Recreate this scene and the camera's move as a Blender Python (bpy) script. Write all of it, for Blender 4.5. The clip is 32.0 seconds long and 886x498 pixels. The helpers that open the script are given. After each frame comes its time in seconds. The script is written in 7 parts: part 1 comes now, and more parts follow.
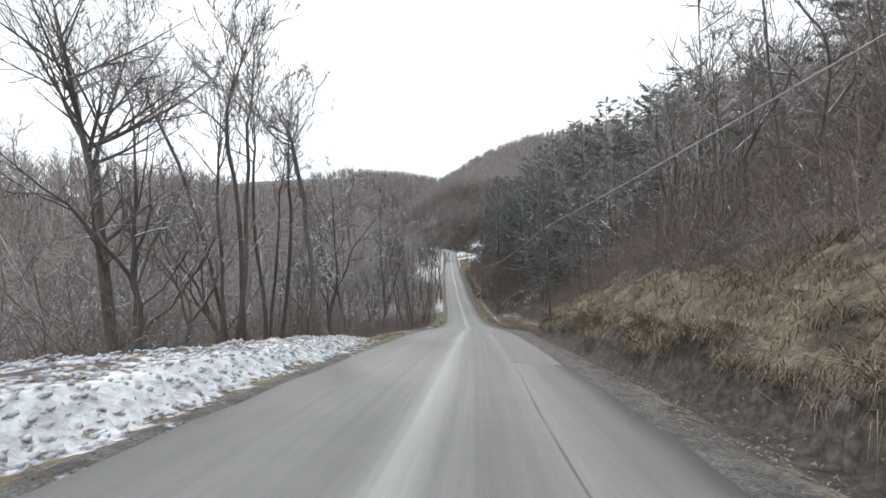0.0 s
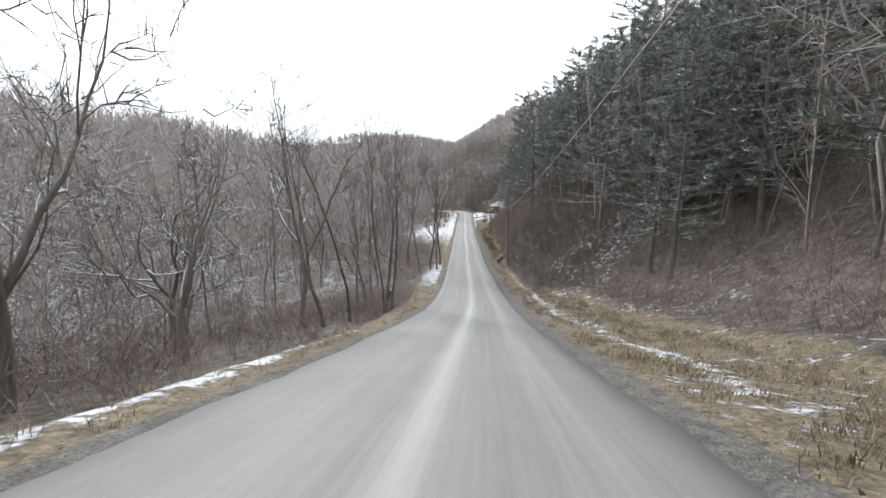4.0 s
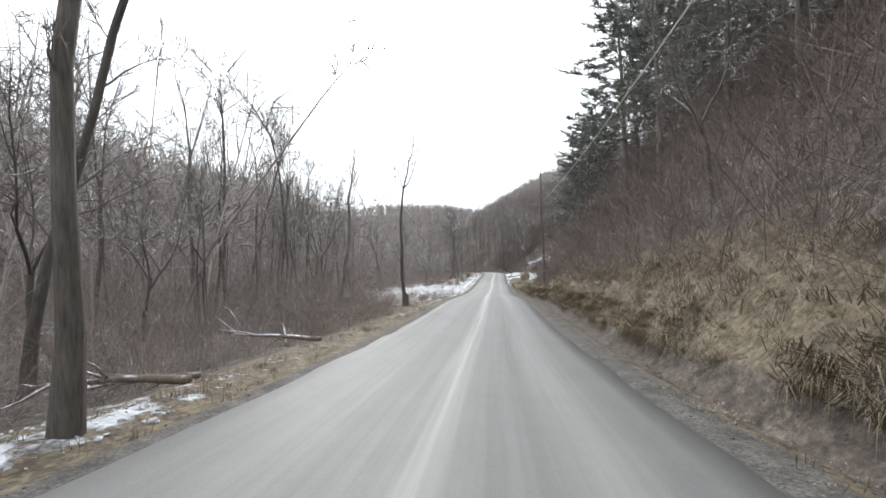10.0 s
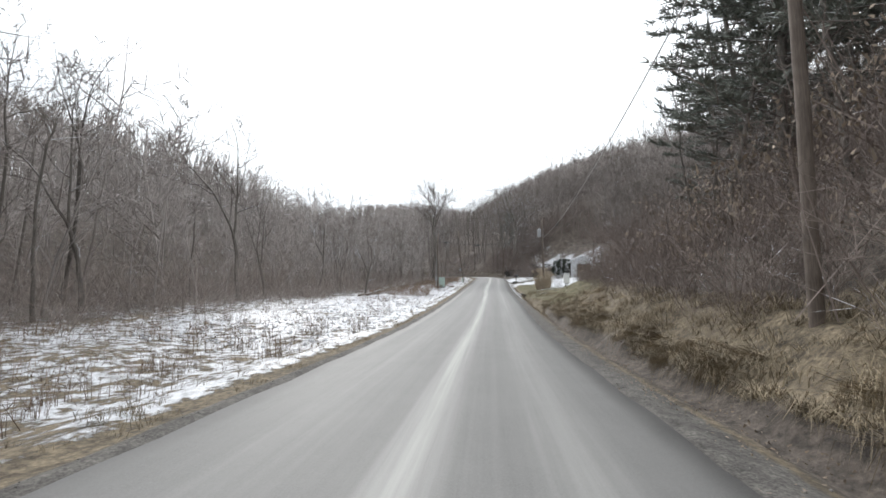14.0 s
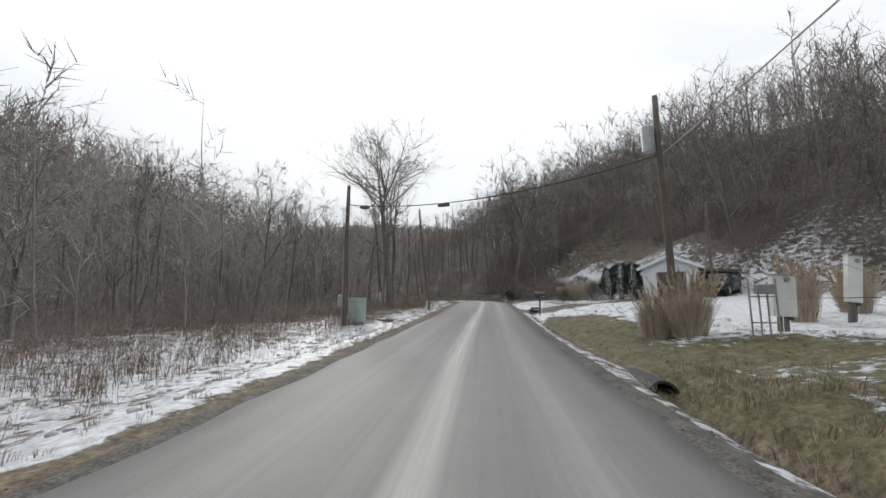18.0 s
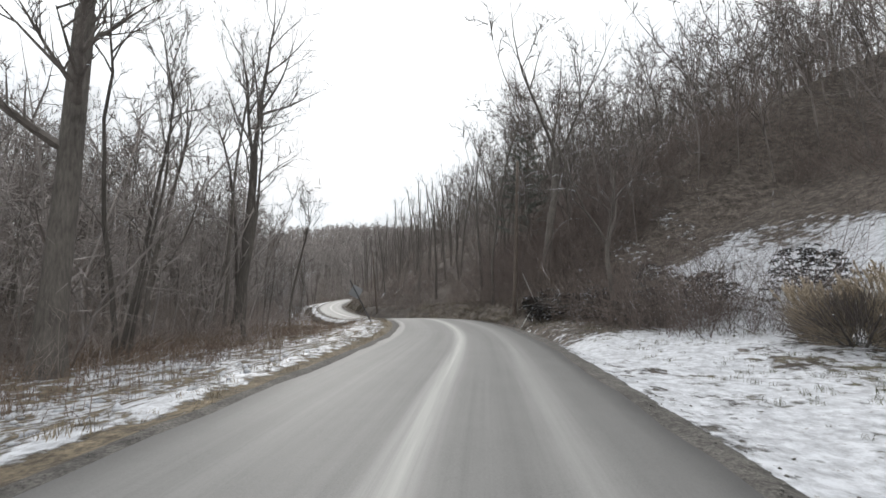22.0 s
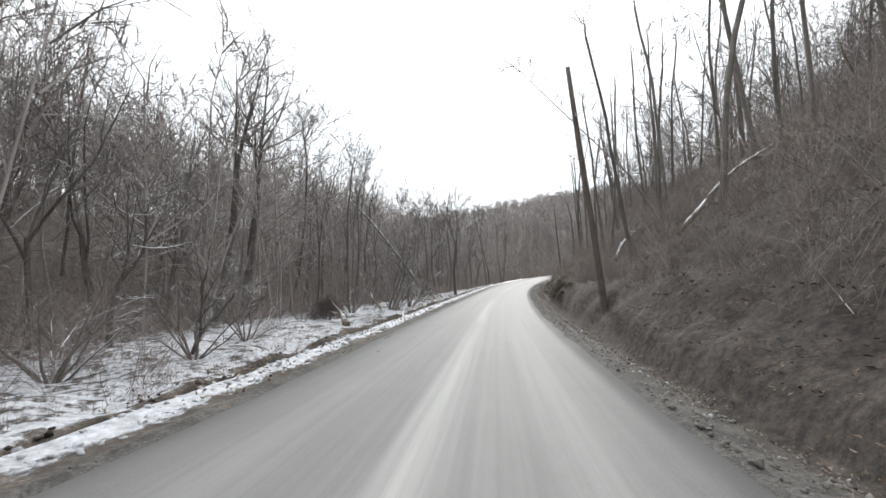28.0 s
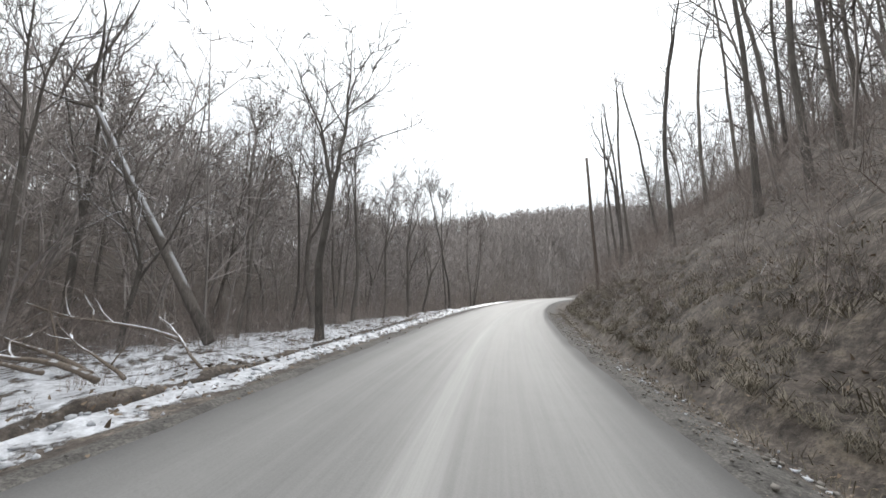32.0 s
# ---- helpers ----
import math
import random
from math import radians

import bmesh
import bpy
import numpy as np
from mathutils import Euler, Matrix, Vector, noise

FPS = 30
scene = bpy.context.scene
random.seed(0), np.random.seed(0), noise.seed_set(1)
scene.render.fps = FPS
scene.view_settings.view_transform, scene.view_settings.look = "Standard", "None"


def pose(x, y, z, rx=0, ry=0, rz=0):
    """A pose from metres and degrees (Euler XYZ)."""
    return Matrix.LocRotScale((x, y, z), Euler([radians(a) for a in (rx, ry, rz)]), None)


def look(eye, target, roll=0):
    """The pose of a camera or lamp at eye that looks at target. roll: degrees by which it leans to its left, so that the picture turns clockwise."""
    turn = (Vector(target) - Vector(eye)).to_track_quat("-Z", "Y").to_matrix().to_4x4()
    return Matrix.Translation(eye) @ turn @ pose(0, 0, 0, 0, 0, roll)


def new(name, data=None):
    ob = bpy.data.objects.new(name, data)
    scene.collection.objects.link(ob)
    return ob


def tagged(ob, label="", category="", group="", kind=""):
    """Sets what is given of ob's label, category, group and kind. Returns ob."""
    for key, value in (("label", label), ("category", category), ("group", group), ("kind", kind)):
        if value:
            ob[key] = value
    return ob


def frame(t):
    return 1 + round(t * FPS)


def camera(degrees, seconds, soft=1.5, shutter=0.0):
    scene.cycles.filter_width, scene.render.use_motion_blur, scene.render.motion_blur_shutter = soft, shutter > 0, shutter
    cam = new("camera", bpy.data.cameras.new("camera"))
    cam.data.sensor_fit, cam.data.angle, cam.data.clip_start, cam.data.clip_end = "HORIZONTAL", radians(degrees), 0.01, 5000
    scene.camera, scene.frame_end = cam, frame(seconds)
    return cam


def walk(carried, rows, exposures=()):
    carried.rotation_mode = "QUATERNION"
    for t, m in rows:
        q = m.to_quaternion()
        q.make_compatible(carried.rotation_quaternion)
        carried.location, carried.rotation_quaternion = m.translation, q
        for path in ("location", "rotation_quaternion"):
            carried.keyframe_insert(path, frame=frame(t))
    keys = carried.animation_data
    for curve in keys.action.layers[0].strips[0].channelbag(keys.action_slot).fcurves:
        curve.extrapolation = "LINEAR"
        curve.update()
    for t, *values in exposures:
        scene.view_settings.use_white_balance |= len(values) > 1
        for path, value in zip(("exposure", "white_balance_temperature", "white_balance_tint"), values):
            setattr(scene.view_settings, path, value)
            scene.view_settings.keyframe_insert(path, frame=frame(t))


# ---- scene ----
cam = camera(96.86, 32.0, soft=1.6)
PATH = [
    (0.0, -0.000, -0.000, -0.000, 85.54, 0.70, 0.02),
    (0.5, 0.417, 3.899, -0.775, 84.40, 0.78, 1.22),
    (1.0, 0.751, 7.781, -1.667, 83.48, 1.24, 2.21),
    (1.5, 1.049, 11.669, -2.559, 83.46, 1.69, 2.64),
    (2.0, 1.337, 15.562, -3.464, 82.93, 1.70, 2.61),
    (2.5, 1.621, 19.443, -4.431, 81.89, 1.11, 2.36),
    (3.0, 1.904, 23.311, -5.433, 81.32, 0.57, 2.15),
    (3.5, 2.230, 27.156, -6.456, 81.29, 0.77, 2.14),
    (4.0, 2.493, 30.994, -7.499, 81.62, 0.85, 2.93),
    (4.5, 2.711, 34.842, -8.504, 81.99, 1.05, 3.51),
    (5.0, 2.907, 38.694, -9.492, 82.22, 1.45, 3.60),
    (5.5, 3.105, 42.550, -10.465, 82.53, 1.98, 3.43),
    (6.0, 3.291, 46.420, -11.404, 83.45, 2.32, 3.93),
    (6.5, 3.437, 50.314, -12.250, 84.81, 2.37, 4.46),
    (7.0, 3.575, 54.221, -12.999, 86.29, 2.24, 4.99),
    (7.5, 3.672, 58.124, -13.669, 87.77, 2.09, 5.58),
    (8.0, 3.732, 62.036, -14.155, 90.05, 1.56, 6.12),
    (8.5, 3.743, 65.940, -14.551, 91.54, 1.13, 6.77),
    (9.0, 3.735, 69.858, -14.857, 92.33, 0.97, 7.18),
    (9.5, 3.702, 73.789, -15.148, 92.75, 0.81, 7.45),
    (10.0, 3.627, 77.732, -15.401, 93.17, 0.94, 7.61),
    (10.5, 3.570, 81.696, -15.620, 93.69, 1.18, 7.49),
    (11.0, 3.545, 85.682, -15.792, 94.58, 1.19, 7.15),
    (11.5, 3.567, 89.691, -15.890, 95.45, 0.92, 6.71),
    (12.0, 3.616, 93.718, -15.956, 95.94, 0.85, 6.66),
    (12.5, 3.636, 97.751, -15.964, 96.18, 0.85, 7.05),
    (13.0, 3.615, 101.780, -15.994, 95.84, 0.64, 7.12),
    (13.5, 3.581, 105.806, -16.070, 95.06, 0.25, 7.05),
    (14.0, 3.548, 109.827, -16.213, 94.11, -0.14, 7.06),
    (14.5, 3.517, 113.845, -16.405, 93.77, -0.73, 7.07),
    (15.0, 3.500, 117.862, -16.579, 94.46, -0.82, 6.84),
    (15.5, 3.499, 121.883, -16.686, 95.43, -0.69, 6.62),
    (16.0, 3.510, 125.905, -16.727, 96.30, -0.49, 6.50),
    (16.5, 3.527, 129.930, -16.713, 96.97, -0.32, 6.45),
    (17.0, 3.544, 133.958, -16.662, 97.53, -0.20, 6.35),
    (17.5, 3.557, 137.982, -16.578, 97.77, -0.28, 6.24),
    (18.0, 3.569, 141.991, -16.493, 97.83, -0.05, 6.10),
    (18.5, 3.595, 145.979, -16.439, 97.89, 0.05, 6.06),
    (19.0, 3.615, 149.948, -16.338, 97.96, 0.04, 6.15),
    (19.5, 3.602, 153.903, -16.257, 98.10, 0.26, 6.06),
    (20.0, 3.642, 157.860, -16.146, 98.61, 1.15, 6.01),
    (20.5, 3.692, 161.819, -16.023, 98.93, 1.64, 5.82),
    (21.0, 3.736, 165.769, -15.839, 99.07, 1.37, 5.57),
    (21.5, 3.801, 169.717, -15.679, 99.00, 0.33, 5.31),
    (22.0, 3.872, 173.665, -15.514, 98.78, -0.27, 5.28),
    (22.5, 3.920, 177.614, -15.358, 98.57, -1.10, 5.42),
    (23.0, 3.925, 181.568, -15.220, 98.12, -1.64, 6.22),
    (23.5, 3.876, 185.528, -15.139, 97.73, -1.82, 8.35),
    (24.0, 3.646, 189.485, -15.057, 98.00, -1.46, 12.35),
    (24.5, 3.096, 193.406, -14.944, 98.13, -1.46, 17.09),
    (25.0, 2.201, 197.259, -14.834, 97.67, -1.51, 22.02),
    (25.5, 0.976, 201.020, -14.793, 96.29, -1.55, 26.99),
    (26.0, -0.514, 204.687, -14.847, 95.26, -1.18, 30.47),
    (26.5, -2.200, 208.269, -14.956, 94.57, -0.63, 33.19),
    (27.0, -4.035, 211.777, -15.102, 94.23, -0.05, 35.33),
    (27.5, -5.975, 215.227, -15.258, 94.51, 0.37, 36.79),
    (28.0, -7.917, 218.676, -15.347, 95.82, 0.35, 36.90),
    (28.5, -9.874, 222.122, -15.356, 96.55, -0.42, 36.38),
    (29.0, -11.789, 225.595, -15.335, 96.94, -0.93, 35.86),
    (29.5, -13.682, 229.084, -15.294, 97.38, -1.56, 35.46),
    (30.0, -15.545, 232.592, -15.210, 97.94, -1.72, 35.28),
    (30.5, -17.438, 236.078, -15.105, 98.25, -1.95, 34.97),
    (31.0, -19.280, 239.610, -14.978, 98.40, -1.98, 34.31),
    (31.5, -21.079, 243.176, -14.843, 98.45, -2.26, 33.61),
    (32.0, -22.833, 246.770, -14.697, 98.72, -2.41, 32.80),
]
walk(cam, [(t, pose(x, y, z, a, b, c)) for t, x, y, z, a, b, c in PATH],
     exposures=[(0, -.02, 6260, 10), (2, .27, 6260, 10), (6, .36, 6280, 10), (9, .34, 6280, 10), (12, .24, 6300, 10), (14, .08, 6340, 10), (17, -.4, 6420, 10), (19, -.5, 6460, 10), (22, -.3, 6460, 10), (23.5, -.08, 6420, 10), (25, .14, 6380, 10), (28, .04, 6380, 10), (32, -.04, 6400, 10)])

# ---- sky and sun: bright thin overcast, low winter sun ahead ----
SUN_YAW, SUN_UP = 25.0, 27.0
world = bpy.data.worlds.new("winter_sky")
scene.world = world
world.use_nodes = True
wn, wl = world.node_tree.nodes, world.node_tree.links
wn.clear()
w_out, w_bg = wn.new("ShaderNodeOutputWorld"), wn.new("ShaderNodeBackground")
w_sky = wn.new("ShaderNodeTexSky")
w_sky.sky_type, w_sky.sun_disc = "NISHITA", False
w_sky.sun_elevation, w_sky.sun_rotation = radians(SUN_UP), radians(-SUN_YAW)
w_dim = wn.new("ShaderNodeMix")
w_dim.data_type, w_dim.blend_type = "RGBA", "MULTIPLY"
w_dim.inputs["Factor"].default_value = 1.0
w_dim.inputs["B"].default_value = (0.10, 0.10, 0.10, 1)
w_tc, w_noise, w_ramp, w_mix = wn.new("ShaderNodeTexCoord"), wn.new("ShaderNodeTexNoise"), wn.new("ShaderNodeValToRGB"), wn.new("ShaderNodeMix")
w_map = wn.new("ShaderNodeMapping")
w_map.inputs["Scale"].default_value = (1, 1, 2.6)
w_noise.inputs["Scale"].default_value, w_noise.inputs["Detail"].default_value = 2.2, 6
w_ramp.color_ramp.elements[0].position, w_ramp.color_ramp.elements[1].position = 0.33, 0.5
w_ramp.color_ramp.elements[0].color, w_ramp.color_ramp.elements[1].color = (0.85, 0.85, 0.85, 1), (1, 1, 1, 1)
w_mix.data_type = "RGBA"
w_sep, w_up, w_cloud = wn.new("ShaderNodeSeparateXYZ"), wn.new("ShaderNodeMapRange"), wn.new("ShaderNodeMix")
w_cloud.data_type = "RGBA"
w_cloud.inputs["A"].default_value, w_cloud.inputs["B"].default_value = (1.12, 1.18, 1.22, 1), (1.86, 1.88, 1.90, 1)
wl.new(w_tc.outputs["Generated"], w_sep.inputs["Vector"])
wl.new(w_sep.outputs["Z"], w_up.inputs["Value"])
wl.new(w_up.outputs["Result"], w_cloud.inputs["Factor"])
wl.new(w_cloud.outputs["Result"], w_mix.inputs["B"])
wl.new(w_tc.outputs["Generated"], w_map.inputs["Vector"])
wl.new(w_map.outputs["Vector"], w_noise.inputs["Vector"])
wl.new(w_noise.outputs["Fac"], w_ramp.inputs["Fac"])
wl.new(w_sky.outputs["Color"], w_dim.inputs["A"])
wl.new(w_dim.outputs["Result"], w_mix.inputs["A"])
wl.new(w_ramp.outputs["Color"], w_mix.inputs["Factor"])
wl.new(w_mix.outputs["Result"], w_bg.inputs["Color"])
wl.new(w_bg.outputs["Background"], w_out.inputs["Surface"])
sun_data = bpy.data.lights.new("sun", "SUN")
sun_data.energy, sun_data.angle, sun_data.color = 1.8, radians(5.0), (1.0, 0.97, 0.92)
sun = new("sun", sun_data)
sun.matrix_world = look((0, 0, 60), (math.sin(radians(SUN_YAW)) * 50, -math.cos(radians(SUN_YAW)) * 50, 60 - 50 * math.tan(radians(SUN_UP))))


# ---- materials ----
class Nodes:
    """A material's node tree, with short ways to add to it."""

    def __init__(self, name, rough=0.8, metal=0.0):
        self.mat = bpy.data.materials.new(name)
        self.mat.use_nodes = True
        self.tree = self.mat.node_tree
        self.bsdf = self.tree.nodes["Principled BSDF"]
        self.bsdf.inputs["Roughness"].default_value = rough
        self.bsdf.inputs["Metallic"].default_value = metal
        self.coord = self.add("ShaderNodeTexCoord").outputs["Object"]

    def add(self, kind, **values):
        node = self.tree.nodes.new(kind)
        for key, value in values.items():
            node.inputs[key.replace("_", " ")].default_value = value
        return node

    def link(self, a, b):
        self.tree.links.new(a, b)

    def noise(self, scale, detail=5, rough=0.6, stretch=None, vector=None):
        n = self.add("ShaderNodeTexNoise", Scale=scale, Detail=detail, Roughness=rough)
        v = vector or self.coord
        if stretch:
            m = self.add("ShaderNodeMapping")
            m.inputs["Scale"].default_value = stretch
            self.link(v, m.inputs["Vector"])
            v = m.outputs["Vector"]
        self.link(v, n.inputs["Vector"])
        return n.outputs["Fac"]

    def ramp(self, value, *stops):
        r = self.add("ShaderNodeValToRGB")
        e = r.color_ramp.elements
        while len(e) < len(stops):
            e.new(0.5)
        for k, (p, c) in enumerate(stops):
            e[k].position = p
            e[k].color = (*c, 1) if isinstance(c, tuple) else (c, c, c, 1)
        self.link(value, r.inputs["Fac"])
        return r.outputs["Color"]

    def mix(self, fac, a, b, how="MIX"):
        m = self.add("ShaderNodeMix")
        m.data_type, m.blend_type = "RGBA", how
        for sock, v in ((m.inputs["Factor"], fac), (m.inputs["A"], a), (m.inputs["B"], b)):
            if isinstance(v, tuple):
                sock.default_value = (*v, 1)
            elif isinstance(v, (int, float)):
                sock.default_value = v
            else:
                self.link(v, sock)
        return m.outputs["Result"]

    def maths(self, how, a, b=0.0):
        m = self.add("ShaderNodeMath")
        m.operation = how
        for sock, v in zip(m.inputs, (a, b)):
            if isinstance(v, (int, float)):
                sock.default_value = v
            else:
                self.link(v, sock)
        return m.outputs[0]

    def attribute(self, name):
        a = self.add("ShaderNodeAttribute")
        a.attribute_name = name
        return a.outputs["Fac"]

    def random(self):
        return self.add("ShaderNodeObjectInfo").outputs["Random"]

    def island(self):
        return self.add("ShaderNodeNewGeometry").outputs["Random Per Island"]

    def upward(self):
        g, s = self.add("ShaderNodeNewGeometry"), self.add("ShaderNodeSeparateXYZ")
        self.link(g.outputs["Normal"], s.inputs["Vector"])
        return s.outputs["Z"]

    def bump(self, value, strength=0.4, distance=0.02):
        b = self.add("ShaderNodeBump", Strength=strength, Distance=distance)
        self.link(value, b.inputs["Height"])
        self.link(b.outputs["Normal"], self.bsdf.inputs["Normal"])

    def done(self, colour, rough=None):
        if isinstance(colour, tuple):
            self.bsdf.inputs["Base Color"].default_value = (*colour, 1)
        else:
            self.link(colour, self.bsdf.inputs["Base Color"])
        if rough is not None:
            self.link(rough, self.bsdf.inputs["Roughness"])
        return self.mat


SNOW = (0.80, 0.83, 0.88)


def grainy(name, dark, light, scale=6.0, rough=0.8, bump=0.3, metal=0.0, stretch=None, depth=0.01, snow=0.0, vary=0.0, island=0.0):
    """A surface of two colours in grain and blotches; snow: how much of the upper side it covers."""
    n = Nodes(name, rough, metal)
    grain, blotch = n.noise(scale, 6, 0.65, stretch), n.noise(scale * 0.17, 3, 0.5)
    c = n.mix(n.ramp(n.mix(0.4, grain, blotch), (0.33, 0.0), (0.66, 1.0)), dark, light)
    if vary:
        c = n.mix(n.random(), c, n.mix(1.0, c, (1 - vary,) * 3, "MULTIPLY"))
    if island:
        c = n.mix(n.island(), c, n.mix(1.0, c, (1 - island,) * 3, "MULTIPLY"))
    if snow:
        lying = n.maths("MULTIPLY", n.ramp(n.upward(), (0.45, 0.0), (0.75, 1.0)), n.ramp(n.noise(1.3, 4), (0.62 - 0.3 * snow, 0.0), (0.70 - 0.3 * snow, 1.0)))
        c = n.mix(lying, c, SNOW)
    if bump:
        n.bump(grain, bump, depth)
    return n.done(c)


BARK = grainy("grey_brown_bark", (0.075, 0.066, 0.058), (0.225, 0.203, 0.18), 7, 0.9, 0.8, stretch=(3, 3, 0.5), depth=0.03, snow=0.75, vary=0.4)
LIMB = grainy("limb_bark", (0.12, 0.105, 0.094), (0.29, 0.26, 0.235), 9, 0.9, 0.5, snow=0.82, vary=0.4)
TWIG = grainy("twig_bark", (0.12, 0.10, 0.088), (0.27, 0.235, 0.21), 3, 0.9, 0, snow=0.5, vary=0.4)
# WOODS is paler than bare twigs: the veil of haze is put into its colour.
WOODS = grainy("haze_lifted_twigs", (0.26, 0.235, 0.222), (0.50, 0.455, 0.43), 0.6, 0.95, 0, island=0.35)
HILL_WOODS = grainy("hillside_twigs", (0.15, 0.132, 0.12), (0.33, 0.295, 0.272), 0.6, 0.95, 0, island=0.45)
BRUSH = grainy("brown_brush", (0.22, 0.187, 0.168), (0.46, 0.395, 0.355), 0.8, 0.95, 0, snow=0.12, island=0.5)
VINE = grainy("russet_brush", (0.15, 0.121, 0.107), (0.33, 0.272, 0.242), 0.8, 0.95, 0, snow=0.1, island=0.5)
DARK_VINE = grainy("dark_vine_brush", (0.09, 0.073, 0.064), (0.22, 0.18, 0.16), 0.8, 0.95, 0, snow=0.2, island=0.5)
STRAW = grainy("straw_grass", (0.15, 0.12, 0.082), (0.46, 0.38, 0.26), 1.4, 0.9, 0, island=0.55)
GREENISH = grainy("winter_lawn_blades", (0.075, 0.078, 0.034), (0.19, 0.18, 0.085), 1.4, 0.9, 0, island=0.5)
WEED = grainy("brown_weeds", (0.11, 0.078, 0.058), (0.28, 0.20, 0.145), 1.1, 0.9, 0, island=0.5)
NEEDLE = grainy("pine_needles", (0.13, 0.148, 0.125), (0.29, 0.31, 0.27), 0.9, 0.7, 0, snow=0.25, island=0.5)
LEAF = grainy("dead_leaves", (0.10, 0.072, 0.052), (0.30, 0.225, 0.155), 2.0, 0.85, 0, island=0.6)
PALE_LEAF = grainy("pale_dry_leaves", (0.20, 0.16, 0.12), (0.42, 0.34, 0.26), 2.0, 0.85, 0, island=0.5)
STONE = grainy("gravel_stones", (0.10, 0.095, 0.088), (0.30, 0.285, 0.265), 9, 0.9, 0.2, island=0.5)
SNOWY = grainy("old_snow", (0.40, 0.41, 0.44), (0.70, 0.725, 0.76), 9, 0.6, 0.6, depth=0.03, island=0.3)


def ground_material():
    n = Nodes("winter_ground", 0.92)
    fine, mid, wide = n.noise(7.0, 8, 0.7), n.noise(1.6, 6, 0.65), n.noise(0.35, 4)
    earth = n.mix(n.ramp(fine, (0.35, 0.0), (0.65, 1.0)), (0.035, 0.029, 0.024), (0.11, 0.09, 0.074))
    litter = n.mix(n.ramp(n.noise(16, 6, 0.75), (0.38, 0.0), (0.62, 1.0)), (0.055, 0.047, 0.041), (0.20, 0.168, 0.14))
    grass = n.mix(n.ramp(n.noise(12, 7, 0.75, (1, 1, 0.4)), (0.36, 0.0), (0.66, 1.0)), (0.05, 0.040, 0.028), (0.26, 0.21, 0.14))
    lawn = n.mix(n.ramp(n.noise(10, 7, 0.75), (0.36, 0.0), (0.66, 1.0)), (0.055, 0.050, 0.026), (0.185, 0.162, 0.088))
    gravel = n.mix(n.ramp(n.noise(30, 4, 0.8), (0.35, 0.0), (0.65, 1.0)), (0.04, 0.037, 0.034), (0.17, 0.16, 0.146))
    c = n.mix(n.ramp(mid, (0.4, 0.0), (0.6, 1.0)), earth, litter)
    c0 = n.ramp(n.noise(3.2, 5, 0.7), (0.36, 0.42), (0.62, 1.25))
    edge = n.maths("MULTIPLY_ADD", mid, 0.5)
    n.tree.nodes[-1].inputs[2].default_value = -0.25
    soil_and_shade = n.mix(n.ramp(fine, (0.35, 0.0), (0.65, 1.0)), (0.021, 0.017, 0.0145), (0.10, 0.081, 0.067))
    for name, colour in (("grass", grass), ("lawn", lawn), ("gravel", gravel), ("soil_and_shade", soil_and_shade)):
        c = n.mix(n.ramp(n.maths("ADD", n.attribute(name), edge), (0.4, 0.0), (0.6, 1.0)), c, colour)
    c = n.mix(0.8, c, n.mix(1.0, c, c0, "MULTIPLY"))
    patch = n.maths("ADD", n.maths("MULTIPLY", n.mix(0.3, n.mix(0.3, n.noise(2.6, 6, 0.6), wide), fine), 1.9), n.attribute("snow"))
    cover = n.ramp(n.maths("SUBTRACT", patch, 0.9), (0.46, 0.0), (0.56, 1.0))
    snow = n.mix(n.ramp(n.noise(5.5, 7, 0.7), (0.36, 0.0), (0.62, 1.0)), (0.33, 0.34, 0.362), (0.68, 0.70, 0.735))
    snow = n.mix(n.ramp(n.noise(13, 5, 0.75), (0.60, 0.0), (0.68, 0.85)), snow, (0.15, 0.125, 0.10))
    c = n.mix(cover, c, snow)
    n.bump(n.mix(0.5, n.mix(0.5, fine, mid), cover, "ADD"), 0.8, 0.07)
    return n.done(c, n.ramp(cover, (0, 0.95), (1, 0.6)))


